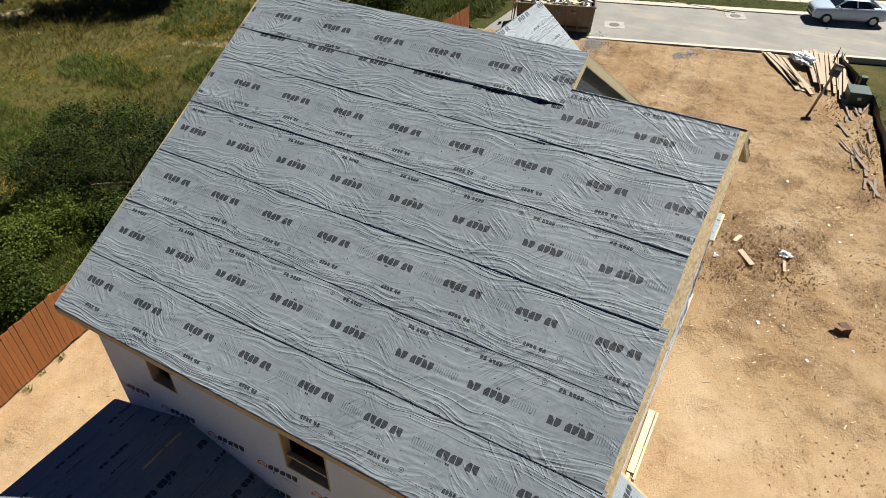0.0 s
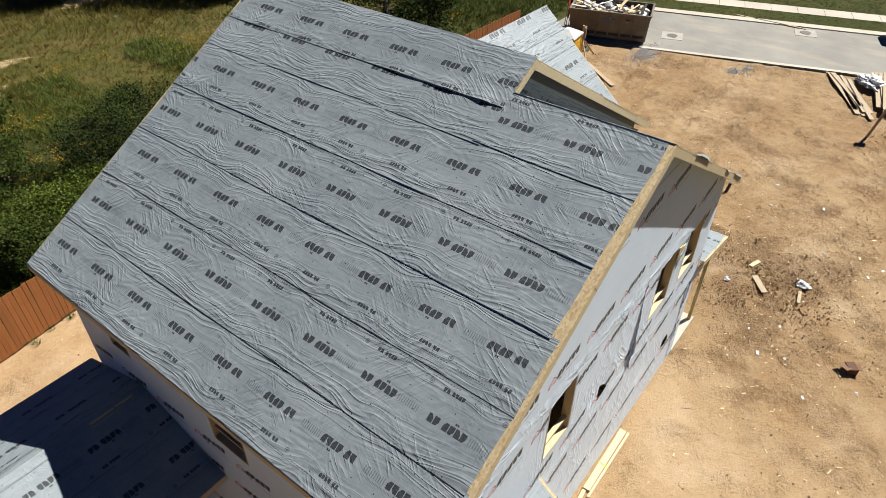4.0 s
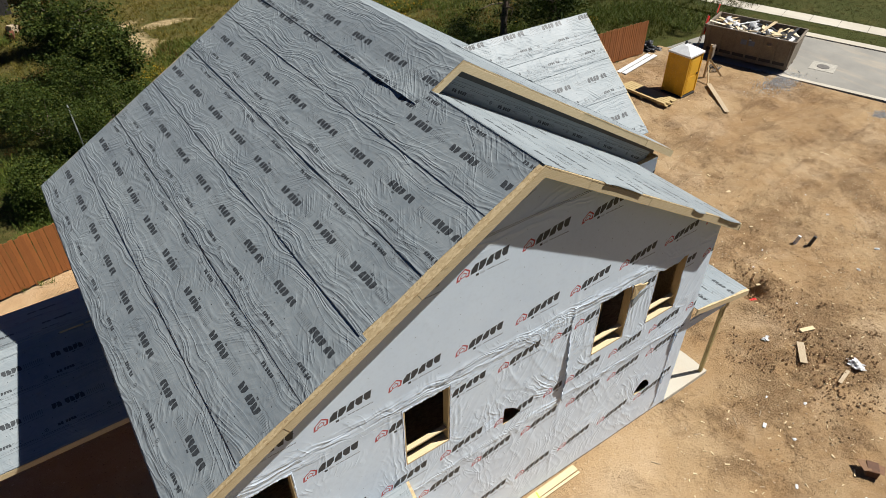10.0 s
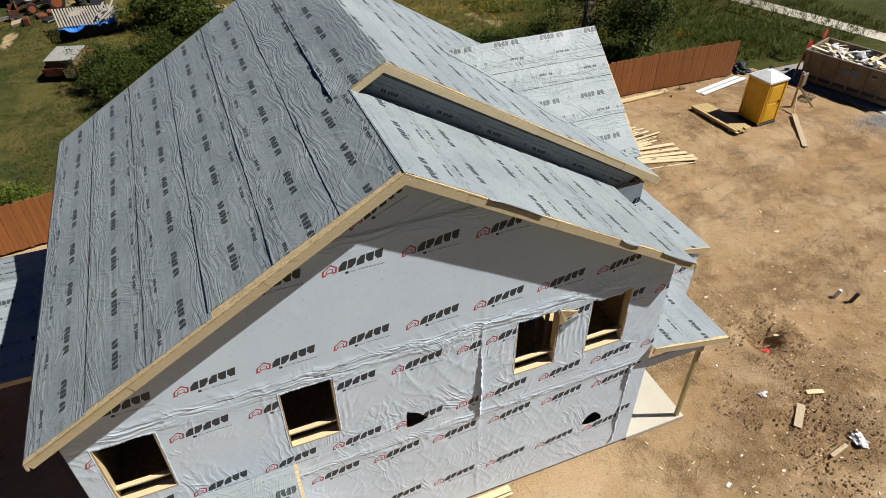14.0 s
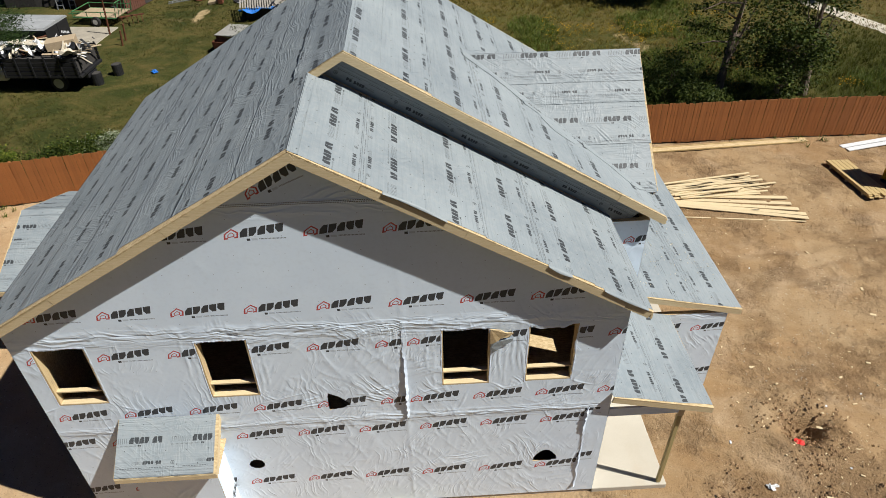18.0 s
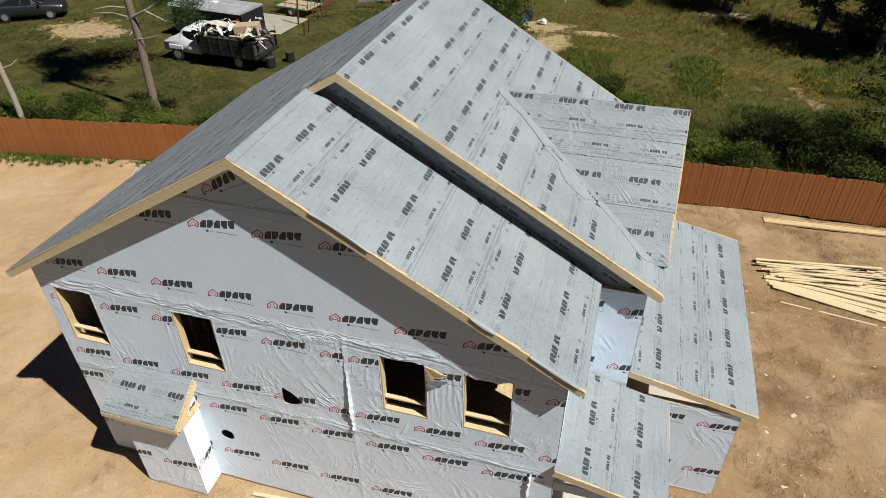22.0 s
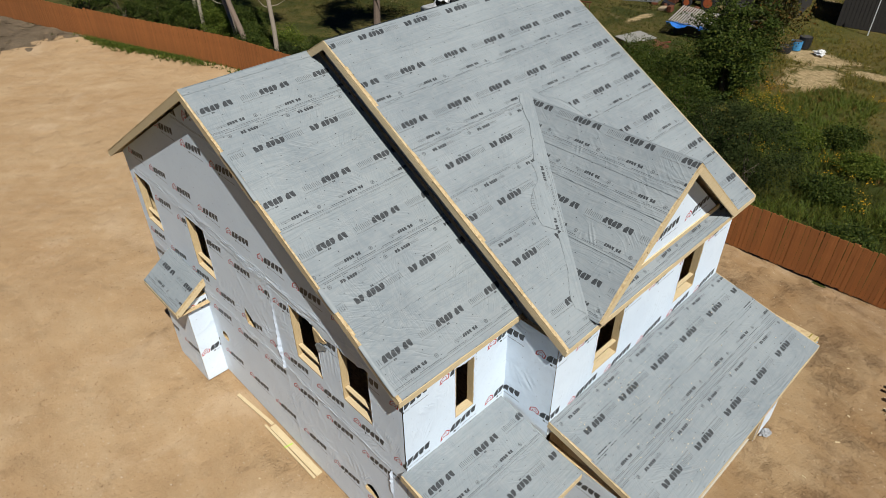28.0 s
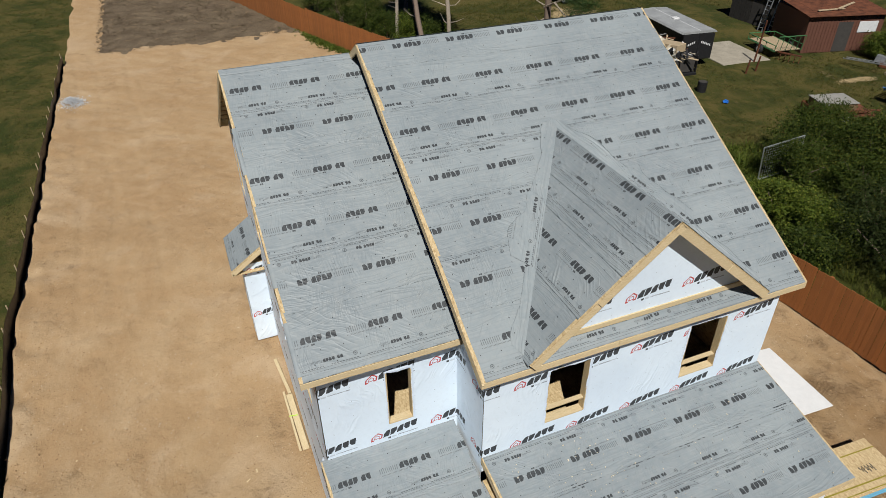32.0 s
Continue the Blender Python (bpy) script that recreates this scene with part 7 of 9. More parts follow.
near_pine = pine(-11.0, 17.1, 18, 301, "tall grey pine trunk behind the fence", (-0.7, 0.25), 0.21, 9, crown_at=(2.0, 2.1), spread=1.3)
bm = bmesh.new()
tube(bm, [(-0.25, 0.1, 5.0), (0.9, 0.0, 5.5), (1.7, 0.1, 5.1), (2.6, 0.4, 4.9)], [0.07, 0.055, 0.035, 0.012], 7)
tube(bm, [(0.9, 0.0, 5.5), (1.5, 0.5, 5.9), (2.3, 0.9, 6.0)], [0.05, 0.035, 0.012], 6)
part("low_bough", bm, PALE_BARK, near_pine, "low pale bough with green needles")
rb_ = np.random.RandomState(8)
leaf_cloud("needle_spray", np.concatenate([np.array(c_) + rb_.normal(size=(700, 3)) * np.array([0.26, 0.26, 0.18]) for c_ in ((1.5, 0.4, 5.9), (2.1, 0.8, 6.1), (2.7, 0.4, 5.7), (2.3, 0.2, 5.2), (3.0, 0.7, 5.8), (1.9, 0.9, 6.4), (1.1, 0.6, 6.2), (3.2, 0.2, 5.3))]), 0.3, 0.20, NEEDLE, near_pine, 0.05, 9)
pine(-15.6, 13.6, 17, 302, "tall pale trunk behind the fence", (-1.6, 0.3), 0.14, 7, True, PALE_BARK)
pine(-19.4, 13.4, 14, 303, "pale leaning tree trunk behind the fence", (-5.6, 0.6), 0.13, 6, True, PALE_BARK)
pine(-16.9, 12.9, 14, 304, "leaning dark pine trunk behind the fence", (-8.1, 0.8), 0.17, 5)
pine(-25.6, 14.0, 11, 305, "pale forked trunk behind the fence", (-0.8, 0.2), 0.12, 5, True, PALE_BARK)
pine(-22.4, 12.8, 15, 306, "pale bare trunk behind the fence", (-1.8, 0.4), 0.12, 6, True, PALE_BARK)
pine(-30.0, 16.0, 16, 307, "tall trunk behind the fence", (0.4, 0.2), 0.18, 3)

# ---- things on the site ----
random.seed(21)


def board(x0, y0, x1, y1, z, w=0.14, h=0.038, mat=None, label="pale sawn pine board lying on the dirt", group="loose boards", tilt=0.0, name="board"):
    """A loose board between two places; tilt lifts its far end."""
    a = Vector((x0, y0, z + h))
    b = Vector((x1, y1, z + h + tilt))
    ln = (b - a).length
    m = Matrix.Translation(a) @ (b - a).to_track_quat("X", "Z").to_matrix().to_4x4()
    bm = bmesh.new()
    box(bm, (0, -w / 2, -h), (ln, w / 2, 0), 0.004)
    me = bpy.data.meshes.new(name)
    bm.to_mesh(me)
    bm.free()
    me.materials.append(mat or PINE)
    ob = new(name, me)
    ob.matrix_world = m
    return tagged(ob, label, "board", group)


# lumber along the gable foot
for k, (x0, y0, x1, y1, w) in enumerate(((4.08, -0.28, 5.62, -0.14, 0.09), (5.66, -0.17, 7.72, -0.13, 0.17), (5.50, -0.295, 7.72, -0.275, 0.06))):
    board(x0, y0, x1, y1, 0.03, w, 0.036, PINE, "long pale pine board beside the gable wall", "boards at the gable")
board(6.47, -0.33, 6.51, -0.10, 0.069, 0.03, 0.003, plain("lime_tape", (0.45, 0.75, 0.05), 0.5, 0, 0.1), "lime green tape tied round the boards", "", 0.0, "tape")

# heap of studs and planks in front
for k in range(34):
    y = 13.2 - 0.033 * k + random.uniform(-0.1, 0.1)
    x0 = 16.9 + random.uniform(-0.5, 0.4)
    layer = k % 5
    board(x0, y - 0.35, x0 + random.uniform(2.6, 4.1), y + random.uniform(-0.25, 0.45), 0.03 + 0.04 * layer, 0.09, 0.038, PINE, "pale pine stud in an untidy heap", "heap of studs")
for k, (x0, y0, x1, y1) in enumerate(((16.6, 11.95, 21.3, 11.25), (16.7, 11.75, 21.4, 10.85), (16.8, 11.6, 21.5, 10.5), (16.9, 11.45, 21.45, 10.25), (17.6, 12.0, 21.3, 11.6))):
    board(x0, y0, x1, y1, 0.03 + 0.01 * k, 0.19, 0.038, PINE, "wide pine plank fanned out on the dirt", "heap of studs")
mark = new("pencil_mark", mesh_of("pencil_mark", [(0, 0, 0), (0.28, 0, 0), (0.28, 0.03, 0), (0, 0.03, 0)], [(0, 1, 2, 3)], DARK))
mark.matrix_world = pose(19.6, 10.87, 0.128, 0, 0, -11)
tagged(mark, "dark pencilled mark on a plank", "marking")
board(17.06, 10.7, 21.3, 10.1, 0.02, 0.06, 0.03, PINE, "thin pale pine strip on the dirt", "heap of studs")
YELLOWED = wood_material("yellowed_board", (0.46, 0.32, 0.13), (0.60, 0.44, 0.20))
# engineered joist by the fence
j = thing("joist", "long engineered timber joist with a strand board web beside the fence", "joist", m=pose(17.0, 15.62, 0.04, 0, 0, 3.2))
part("web", bx((0, -0.15, 0.02), (7.35, 0.15, 0.035)), OSB, j)
for s_ in (-1, 1):
    part("flange", bx((0, s_ * 0.17 - 0.022, 0.0), (7.35, s_ * 0.17 + 0.022, 0.06), 0.003), YELLOWED, j)

# bundle of boards on bearers by the toilet
bundle = thing("board_bundle", "low stack of yellowed boards on bearers", "lumber stack", m=pose(24.62, 12.62, 0.03, 0, 0, -85))
for k in range(3):
    part("bearer", bx((-1.1 + k, -0.45, 0), (-1.0 + k, 0.45, 0.09), 0.004), GREY_WOOD, bundle)
for layer in range(3):
    for k in range(5):
        part("board", bx((-1.35 + random.uniform(-0.08, 0.08), -0.44 + 0.178 * k, 0.09 + 0.04 * layer), (1.3 + random.uniform(-0.1, 0.1), -0.44 + 0.178 * k + 0.165, 0.128 + 0.04 * layer), 0.003), YELLOWED, bundle)
board(25.5, 15.33, 28.6, 16.02, 0.03, 0.24, 0.04, WHITE_PAINT, "white-primed trim board by the fence", "white boards")
board(25.62, 15.06, 28.8, 15.76, 0.03, 0.24, 0.04, WHITE_PAINT, "white-primed trim board by the fence", "white boards")
board(28.0, 11.7, 26.3, 9.35, 0.10, 0.22, 0.04, GREY_WOOD, "weathered plank sloping off a stand", "loose boards", -0.06)

# portable toilet
t_ = thing("portable_toilet", "yellow plastic portable toilet with a white pitched roof", "portable toilet", m=pose(26.2, 12.12, 0.0, 0, 0, 6))
part("base", bx((-0.58, -0.58, 0.0), (0.58, 0.58, 0.12), 0.02), BLACK_PLASTIC, t_)
part("body", bx((-0.53, -0.53, 0.12), (0.53, 0.53, 2.02), 0.03), YELLOW_PLASTIC, t_, "yellow ribbed walls")
door = part("door", bx((-0.42, -0.56, 0.18), (0.42, -0.53, 1.92), 0.012), YELLOW_PLASTIC, t_, "yellow door")
for k in range(2):
    part("door_panel", bx((-0.33, -0.572, 0.3 + 0.82 * k), (0.33, -0.56, 1.02 + 0.82 * k), 0.008), YELLOW_PLASTIC, door)
part("latch", bx((0.30, -0.60, 1.02), (0.38, -0.572, 1.14), 0.006), BLACK_PLASTIC, door)
for s_ in (-1, 1):
    for k in range(5):
        part("rib", bx((s_ * 0.53 - 0.012, -0.42 + 0.19 * k, 0.2), (s_ * 0.53 + 0.012, -0.36 + 0.19 * k, 1.9), 0.006), YELLOW_PLASTIC, t_)
for cx in (-0.53, 0.53):
    for cy in (-0.53, 0.53):
        part("corner_trim", bx((cx - 0.04, cy - 0.04, 0.12), (cx + 0.04, cy + 0.04, 2.03), 0.012), YELLOW_PLASTIC, t_)
bm = bmesh.new()
r0 = [bm.verts.new(p) for p in ((-0.6, -0.6, 2.02), (0.6, -0.6, 2.02), (0.6, 0.6, 2.02), (-0.6, 0.6, 2.02))]
r1 = [bm.verts.new(p) for p in ((-0.6, -0.6, 2.10), (0.6, -0.6, 2.10), (0.6, 0.6, 2.10), (-0.6, 0.6, 2.10))]
r2 = [bm.verts.new(p) for p in ((-0.16, -0.1, 2.36), (0.16, -0.1, 2.36), (0.16, 0.1, 2.36), (-0.16, 0.1, 2.36))]
for a, b in ((r0, r1), (r1, r2)):
    for i in range(4):
        bm.faces.new((a[i], a[(i + 1) % 4], b[(i + 1) % 4], b[i]))
bm.faces.new(r2)
bm.faces.new(r0[::-1])
roof_ = part("roof", bm, WHITE_PLASTIC, t_, "translucent white pitched roof")
for k in range(4):
    part("roof_rib", beam((-0.45 + 0.3 * k, -0.58, 2.125), (-0.12 + 0.08 * k, -0.1, 2.37), 0.03, 0.02), WHITE_PLASTIC, roof_)
bm = bmesh.new()
tube(bm, [(0.25, 0.25, 2.15), (0.25, 0.25, 2.42)], [0.06, 0.06], 10)
part("vent", bm, BLACK_PLASTIC, t_)

# meter box on a braced post
mb = thing("meter_post", "grey electrical meter box on a braced timber post", "meter box", m=pose(28.7, 12.5, 0.0, 0, 0, 20))
part("post", bx((-0.05, -0.05, -0.1), (0.05, 0.05, 1.7), 0.004), GREY_WOOD, mb)
part("box", bx((-0.22, -0.16, 1.05), (0.22, -0.05, 1.65), 0.015), STEEL_GREY, mb)
part("brace", beam((0.0, 0.0, 1.1), (-0.9, -0.5, 0.0), 0.04, 0.09), PINE, mb)
part("brace", beam((0.0, 0.0, 1.1), (0.7, -0.7, 0.0), 0.04, 0.09), PINE, mb)
bm = bmesh.new()
pts = [(0.7 + 0.3 * math.cos(k * 0.9) + 0.01 * k, 0.2 + 0.3 * math.sin(k * 0.9), 0.03 + 0.004 * k) for k in range(34)]
tube(bm, pts, [0.014] * 34, 5)
ob = part("cable_coil", bm, BLACK_PLASTIC)
ob.matrix_world = pose(29.0, 12.6, 0.02)
tagged(ob, "tangled coil of black cable on the ground", "cable")

# dumpster with its load
dm = thing("dumpster", "grey steel roll-off dumpster full of building waste", "dumpster", m=pose(32.9, 12.88, -0.05, 0, 0, 109))
bm = bmesh.new()
L_, W_, H_ = 2.15, 1.15, 1.62
outer0 = [(-L_, -W_ + 0.12, 0.12), (L_, -W_ + 0.12, 0.12), (L_, W_ - 0.12, 0.12), (-L_, W_ - 0.12, 0.12)]
outer1 = [(-L_ - 0.1, -W_, H_), (L_ + 0.1, -W_, H_), (L_ + 0.1, W_, H_), (-L_ - 0.1, W_, H_)]
inner1 = [(x * 0.97, y * 0.95, H_) for x, y, _ in outer1]
inner0 = [(x * 0.97, y * 0.95, 0.3) for x, y, _ in outer0]
vs = [[bm.verts.new(p) for p in ring] for ring in (outer0, outer1, inner1, inner0)]
for a, b in zip(vs, vs[1:]):
    for i in range(4):
        bm.faces.new((a[i], a[(i + 1) % 4], b[(i + 1) % 4], b[i]))
bm.faces.new(vs[0][::-1])
bm.faces.new(vs[3])
bmesh.ops.recalc_face_normals(bm, faces=bm.faces)
part("body", bm, STEEL_GREY, dm)
for s_ in (-1, 1):
    part("rim", bx((-L_ - 0.14, s_ * W_ - 0.05, H_ - 0.06), (L_ + 0.14, s_ * W_ + 0.05, H_ + 0.03), 0.01), STEEL_GREY, dm)
    part("rim", bx((s_ * (L_ + 0.1) - 0.05, -W_, H_ - 0.06), (s_ * (L_ + 0.1) + 0.05, W_, H_ + 0.03), 0.01), STEEL_GREY, dm)
    for k in range(7):
        a = Vector((-L_ + 0.1 + 0.68 * k, s_ * (W_ - 0.08), 0.15))
        part("side_rib", beam(a, a + Vector((0, s_ * 0.11, H_ - 0.2)), 0.09, 0.05, (0, -s_, 0.0)), STEEL_GREY, dm)
    part("skid", bx((-L_, s_ * 0.5 - 0.06, 0.0), (L_, s_ * 0.5 + 0.06, 0.14), 0.01), RUST, dm)
part("sign_plate", bx((-0.35, W_ - 0.03, 1.0), (0.35, W_ + 0.0, 1.25), 0.005), plain("blue_grey_sticker", (0.12, 0.16, 0.24), 0.5), dm, "faded blue-grey sticker")
part("rubble", bx((-L_ * 0.96, -W_ * 0.92, 0.3), (L_ * 0.96, W_ * 0.92, 1.32), 0.02), DARK, dm)
for k in range(75):
    m = pose(random.uniform(-1.85, 1.85), random.uniform(-0.85, 0.85), 1.34 + random.uniform(0, 0.22), random.uniform(-14, 14), random.uniform(-16, 16), random.uniform(0, 360))
    ln = random.uniform(0.2, 0.85)
    mat = random.choice((PINE, PINE, GREY_WOOD, OSB, WHITE_PLASTIC, PAPER, CREAM, BLACK_PLASTIC))
    part("scrap", bx((-ln, -random.uniform(0.04, 0.16), 0), (ln * 0.6, random.uniform(0.04, 0.12), 0.035), 0.004, m), mat, dm)
for k in range(6):
    bm = bmesh.new()
    c_ = (random.uniform(-1.7, 1.7), random.uniform(-0.7, 0.7), 1.55)
    bmesh.ops.create_icosphere(bm, subdivisions=2, radius=random.uniform(0.12, 0.25), matrix=Matrix.Translation(c_))
    for v_ in bm.verts:
        v_.co += Vector([random.uniform(-0.05, 0.05) for _ in range(3)])
    part("waste_bag", bm, PAPER, dm)
for x, y, h in ((31.2, 15.0, 2.0), (31.0, 14.8, 1.5), (32.6, 15.4, 2.2)):
    fl = thing("marker_flag", "red flag on a thin stake", "flag", "red flags", m=pose(x, y, -0.05, 4, 6, random.uniform(-30, 30)))
    part("stake", bx((-0.018, -0.018, 0), (0.018, 0.018, h), 0.003), GREY_WOOD, fl)
    g = [[(0.02 + 0.16 * i, 0.05 * math.sin(2.2 * i + y), h - 0.03 - 0.14 * j - 0.05 * i) for j in range(4)] for i in range(4)]
    piece("flag", mesh_of("flag", [p for r in g for p in r], grid_faces(4, 4).tolist(), RED, None, True), fl)


# parked cars
def loft(bm, rings):
    """Skin through closed rings of points, capped at both ends."""
    vs_ = [[bm.verts.new(p) for p in r] for r in rings]
    for a, b in zip(vs_, vs_[1:]):
        for i in range(len(a)):
            bm.faces.new((a[i], a[(i + 1) % len(a)], b[(i + 1) % len(a)], b[i]))
    bm.faces.new(vs_[0][::-1])
    bm.faces.new(vs_[-1])
    bmesh.ops.recalc_face_normals(bm, faces=bm.faces)


def car(name, label, m, paint, length=4.6, width=1.8, height=1.45):
    """A saloon: rounded lower body, dark glazed cabin, roof, pillars, lights and wheels; its front towards -x."""
    ob = thing(name, label, "car", m=m)
    h = height
    stations = [(-0.5, 0.36, 0.56, 0.70), (-0.485, 0.24, 0.62, 0.86), (-0.42, 0.20, 0.66, 0.96), (-0.30, 0.20, 0.70, 1.0), (-0.20, 0.20, 0.725, 1.0), (0.0, 0.20, 0.735, 1.0), (0.25, 0.20, 0.745, 1.0), (0.40, 0.20, 0.75, 0.97), (0.475, 0.24, 0.72, 0.90), (0.5, 0.36, 0.64, 0.78)]
    rings = []
    for fx, lo, hi, wd in stations:
        w = width / 2 * wd
        rings.append([(fx * length, y * w, z * h) for y, z in ((-0.90, lo), (-1.0, lo + 0.10), (-1.0, hi - 0.12), (-0.94, hi - 0.03), (-0.72, hi), (0.72, hi), (0.94, hi - 0.03), (1.0, hi - 0.12), (1.0, lo + 0.10), (0.90, lo))])
    bm = bmesh.new()
    loft(bm, rings)
    part("body", bm, paint, ob, "", True)
    # cabin glass, and the painted roof on it
    cabin = [(-0.235, 0.70, 0.735, 0.66), (-0.10, 0.72, 0.955, 0.70), (0.02, 0.72, 0.985, 0.71), (0.18, 0.72, 0.955, 0.69), (0.365, 0.72, 0.765, 0.64)]
    rings = [[(fx * length, y, z * h) for y, z in ((-width * 0.46 * (wd + 0.30), lo), (-width * 0.46 * wd, hi), (width * 0.46 * wd, hi), (width * 0.46 * (wd + 0.30), lo))] for fx, lo, hi, wd in cabin]
    bm = bmesh.new()
    loft(bm, rings)
    part("cabin_glass", bm, GLASS_DARK, ob, "dark car windows")
    top = [(-0.125, 0.935, 0.60), (-0.09, 0.972, 0.71), (0.02, 1.0, 0.73), (0.19, 0.968, 0.70), (0.235, 0.92, 0.60)]
    bm = bmesh.new()
    loft(bm, [[(fx * length, y * width * 0.46 * wd, z * h - dz) for y, dz in ((-1.0, 0.035), (-0.96, 0.012), (0.0, -0.01), (0.96, 0.012), (1.0, 0.035))] for fx, z, wd in top])
    part("roof", bm, paint, ob, "", True)
    for s_ in (-1, 1):
        for (xa, za, wa), (xb, zb, wb) in (((-0.23, 0.735, 0.93), (-0.105, 0.955, 0.72)), ((0.045, 0.74, 0.99), (0.035, 0.965, 0.735)), ((0.36, 0.765, 0.92), (0.20, 0.95, 0.70))):
            part("pillar", beam((xa * length, s_ * width * 0.46 * wa, za * h), (xb * length, s_ * width * 0.46 * wb, zb * h), 0.07, 0.05, (0, s_, 0.3), drop=-0.03), paint, ob)
        for xw in (-0.31, 0.30):
            wheel(ob, xw * length, s_ * (width / 2 - 0.09), 0.33, 0.22)
        part("headlight", bx((-0.492 * length, s_ * width * 0.33 - 0.17, 0.50 * h), (-0.445 * length, s_ * width * 0.33 + 0.17, 0.60 * h), 0.03), WHITE_PLASTIC, ob)
        part("tail_light", bx((0.455 * length, s_ * width * 0.36 - 0.15, 0.60 * h), (0.492 * length, s_ * width * 0.36 + 0.15, 0.69 * h), 0.03), RED, ob)
        part("mirror", bx((-0.215 * length, s_ * width * 0.545 - 0.09, 0.70 * h), (-0.185 * length, s_ * width * 0.545 + 0.09, 0.78 * h), 0.03), paint, ob)
    part("grille", bx((-0.506 * length, -0.5, 0.38 * h), (-0.47 * length, 0.5, 0.52 * h), 0.02), BLACK_PLASTIC, ob)
    part("lower_grille", bx((-0.50 * length, -0.6, 0.22 * h), (-0.46 * length, 0.6, 0.31 * h), 0.02), BLACK_PLASTIC, ob)
    return ob


def wheel(parent, x, y, r, w=0.2):
    bm = bmesh.new()
    m = Matrix.Translation((x, y, r)) @ Matrix.Rotation(math.pi / 2, 4, "X")
    bmesh.ops.create_cone(bm, cap_ends=True, segments=20, radius1=r, radius2=r, depth=w, matrix=m)
    bmesh.ops.bevel(bm, geom=[e for e in bm.edges if len(e.link_faces) == 2 and e.calc_face_angle() > 1], offset=0.03, segments=2, affect="EDGES")
    t = part("wheel", bm, TYRE, parent)
    bm = bmesh.new()
    bmesh.ops.create_cone(bm, cap_ends=True, segments=14, radius1=r * 0.62, radius2=r * 0.55, depth=w + 0.02, matrix=m)
    part("rim", bm, GALV, t)
    return t


car("parked_car", "silver-blue saloon car parked on the street", pose(42.8, -2.2, -0.06, 0, 0, 289), CAR_PAINT, 4.3, 1.74, 1.42)
car("parked_car", "black saloon car parked on rough grass", pose(-30.4, 29.4, 0.0, 0, 0, 210), BLACK_PLASTIC, 4.8)

DULL_WOOD = wood_material("dull_offcut", (0.17, 0.11, 0.065), (0.30, 0.21, 0.13))
# heap of old boards by the street, and the things round it
for k in range(9):
    f = k / 8
    board(34.7 - 0.5 * f + random.uniform(-0.1, 0.1), 1.3 - 1.1 * f, 31.0 - 0.6 * f + random.uniform(-0.4, 0.5), -0.7 - 0.9 * f + random.uniform(-0.15, 0.15), 0.06 + 0.04 * (k % 3), random.choice((0.14, 0.19, 0.24)), 0.036, GREY_WOOD, "weathered brown plank in a scrap heap", "scrap planks")
for k in range(13):
    f = k / 12
    board(36.0 - 0.3 * f + random.uniform(-0.2, 0.2), -0.6 - 2.2 * f, 31.6 - 1.2 * f + random.uniform(-0.6, 0.6), -1.6 - 1.5 * f + random.uniform(-0.1, 0.1), 0.12 + 0.05 * (k % 4), random.choice((0.14, 0.19, 0.24)), 0.036, GREY_WOOD, "weathered brown plank in a scrap heap", "scrap planks", random.uniform(-0.05, 0.1))
for k in range(26):
    x = random.uniform(21.5, 29.5)
    a = random.uniform(-0.3, 0.5)
    ln = random.uniform(0.5, 1.5)
    y = float(line_y(SILT, x)) + random.uniform(0.35, 1.3)
    board(x, y, x + ln * math.cos(a), y + ln * math.sin(a), lot_z(x, y) + 0.03, random.choice((0.05, 0.09, 0.14)), 0.036, DULL_WOOD, "short dark offcut beside the silt fence", "offcuts", 0.02)


def crumple(name, label, x, y, z, r, mat, seed, category, flat=0.6):
    rs_ = np.random.RandomState(seed)
    bm = bmesh.new()
    bmesh.ops.create_icosphere(bm, subdivisions=5 if r > 0.3 else 3, radius=1)
    for v_ in bm.verts:
        p = v_.co
        k = 0.65 + 0.6 * noise.noise(p * 2.3 + Vector((seed, 0, 0))) + 0.30 * noise.noise(p * 6 + Vector((0, seed, 0))) + 0.22 * abs(noise.noise(p * 13 + Vector((seed, seed, 0))))
        v_.co = Vector((p.x * r * k * 1.3, p.y * r * k, max(-0.05, p.z) * r * k * flat))
    ob = part(name, bm, mat, None, "", r > 0.3)
    ob.matrix_world = pose(x, y, z, 0, 0, rs_.uniform(0, 360))
    return tagged(ob, label, category)


crumple("plastic_sheet", "crumpled white plastic sheet on the scrap heap", 34.2, -0.75, 0.25, 0.75, PAPER, 3, "plastic sheet", 0.45)
crumple("plastic_scrap", "crumpled white plastic scrap on the dirt", 16.35, -2.25, 0.08, 0.22, PAPER, 5, "litter")
crumple("plastic_scrap", "small white plastic scrap in the dug earth", 15.2, -0.2, 0.03, 0.09, PAPER, 6, "litter")
crumple("black_fabric", "crumpled black fabric sheet beside the fence end", 29.1, 16.75, 0.0, 0.72, BLACK_PLASTIC, 8, "fabric", 0.6)
crumple("red_bag", "crumpled red bag in the dug hole", 16.55, 1.05, -0.18, 0.14, RED, 7, "litter", 0.5)
tr = thing("transformer_box", "dark green steel utility transformer cabinet on a pad", "utility box", m=pose(30.4, -3.5, 0.0, 0, 0, 12) @ Matrix.Diagonal((0.82, 0.82, 0.85, 1)))
part("pad", bx((-0.75, -0.7, -0.05), (0.75, 0.7, 0.08), 0.01), CONCRETE, tr)
part("cabinet", bx((-0.6, -0.55, 0.08), (0.6, 0.55, 0.80), 0.03), GREEN_BOX, tr)
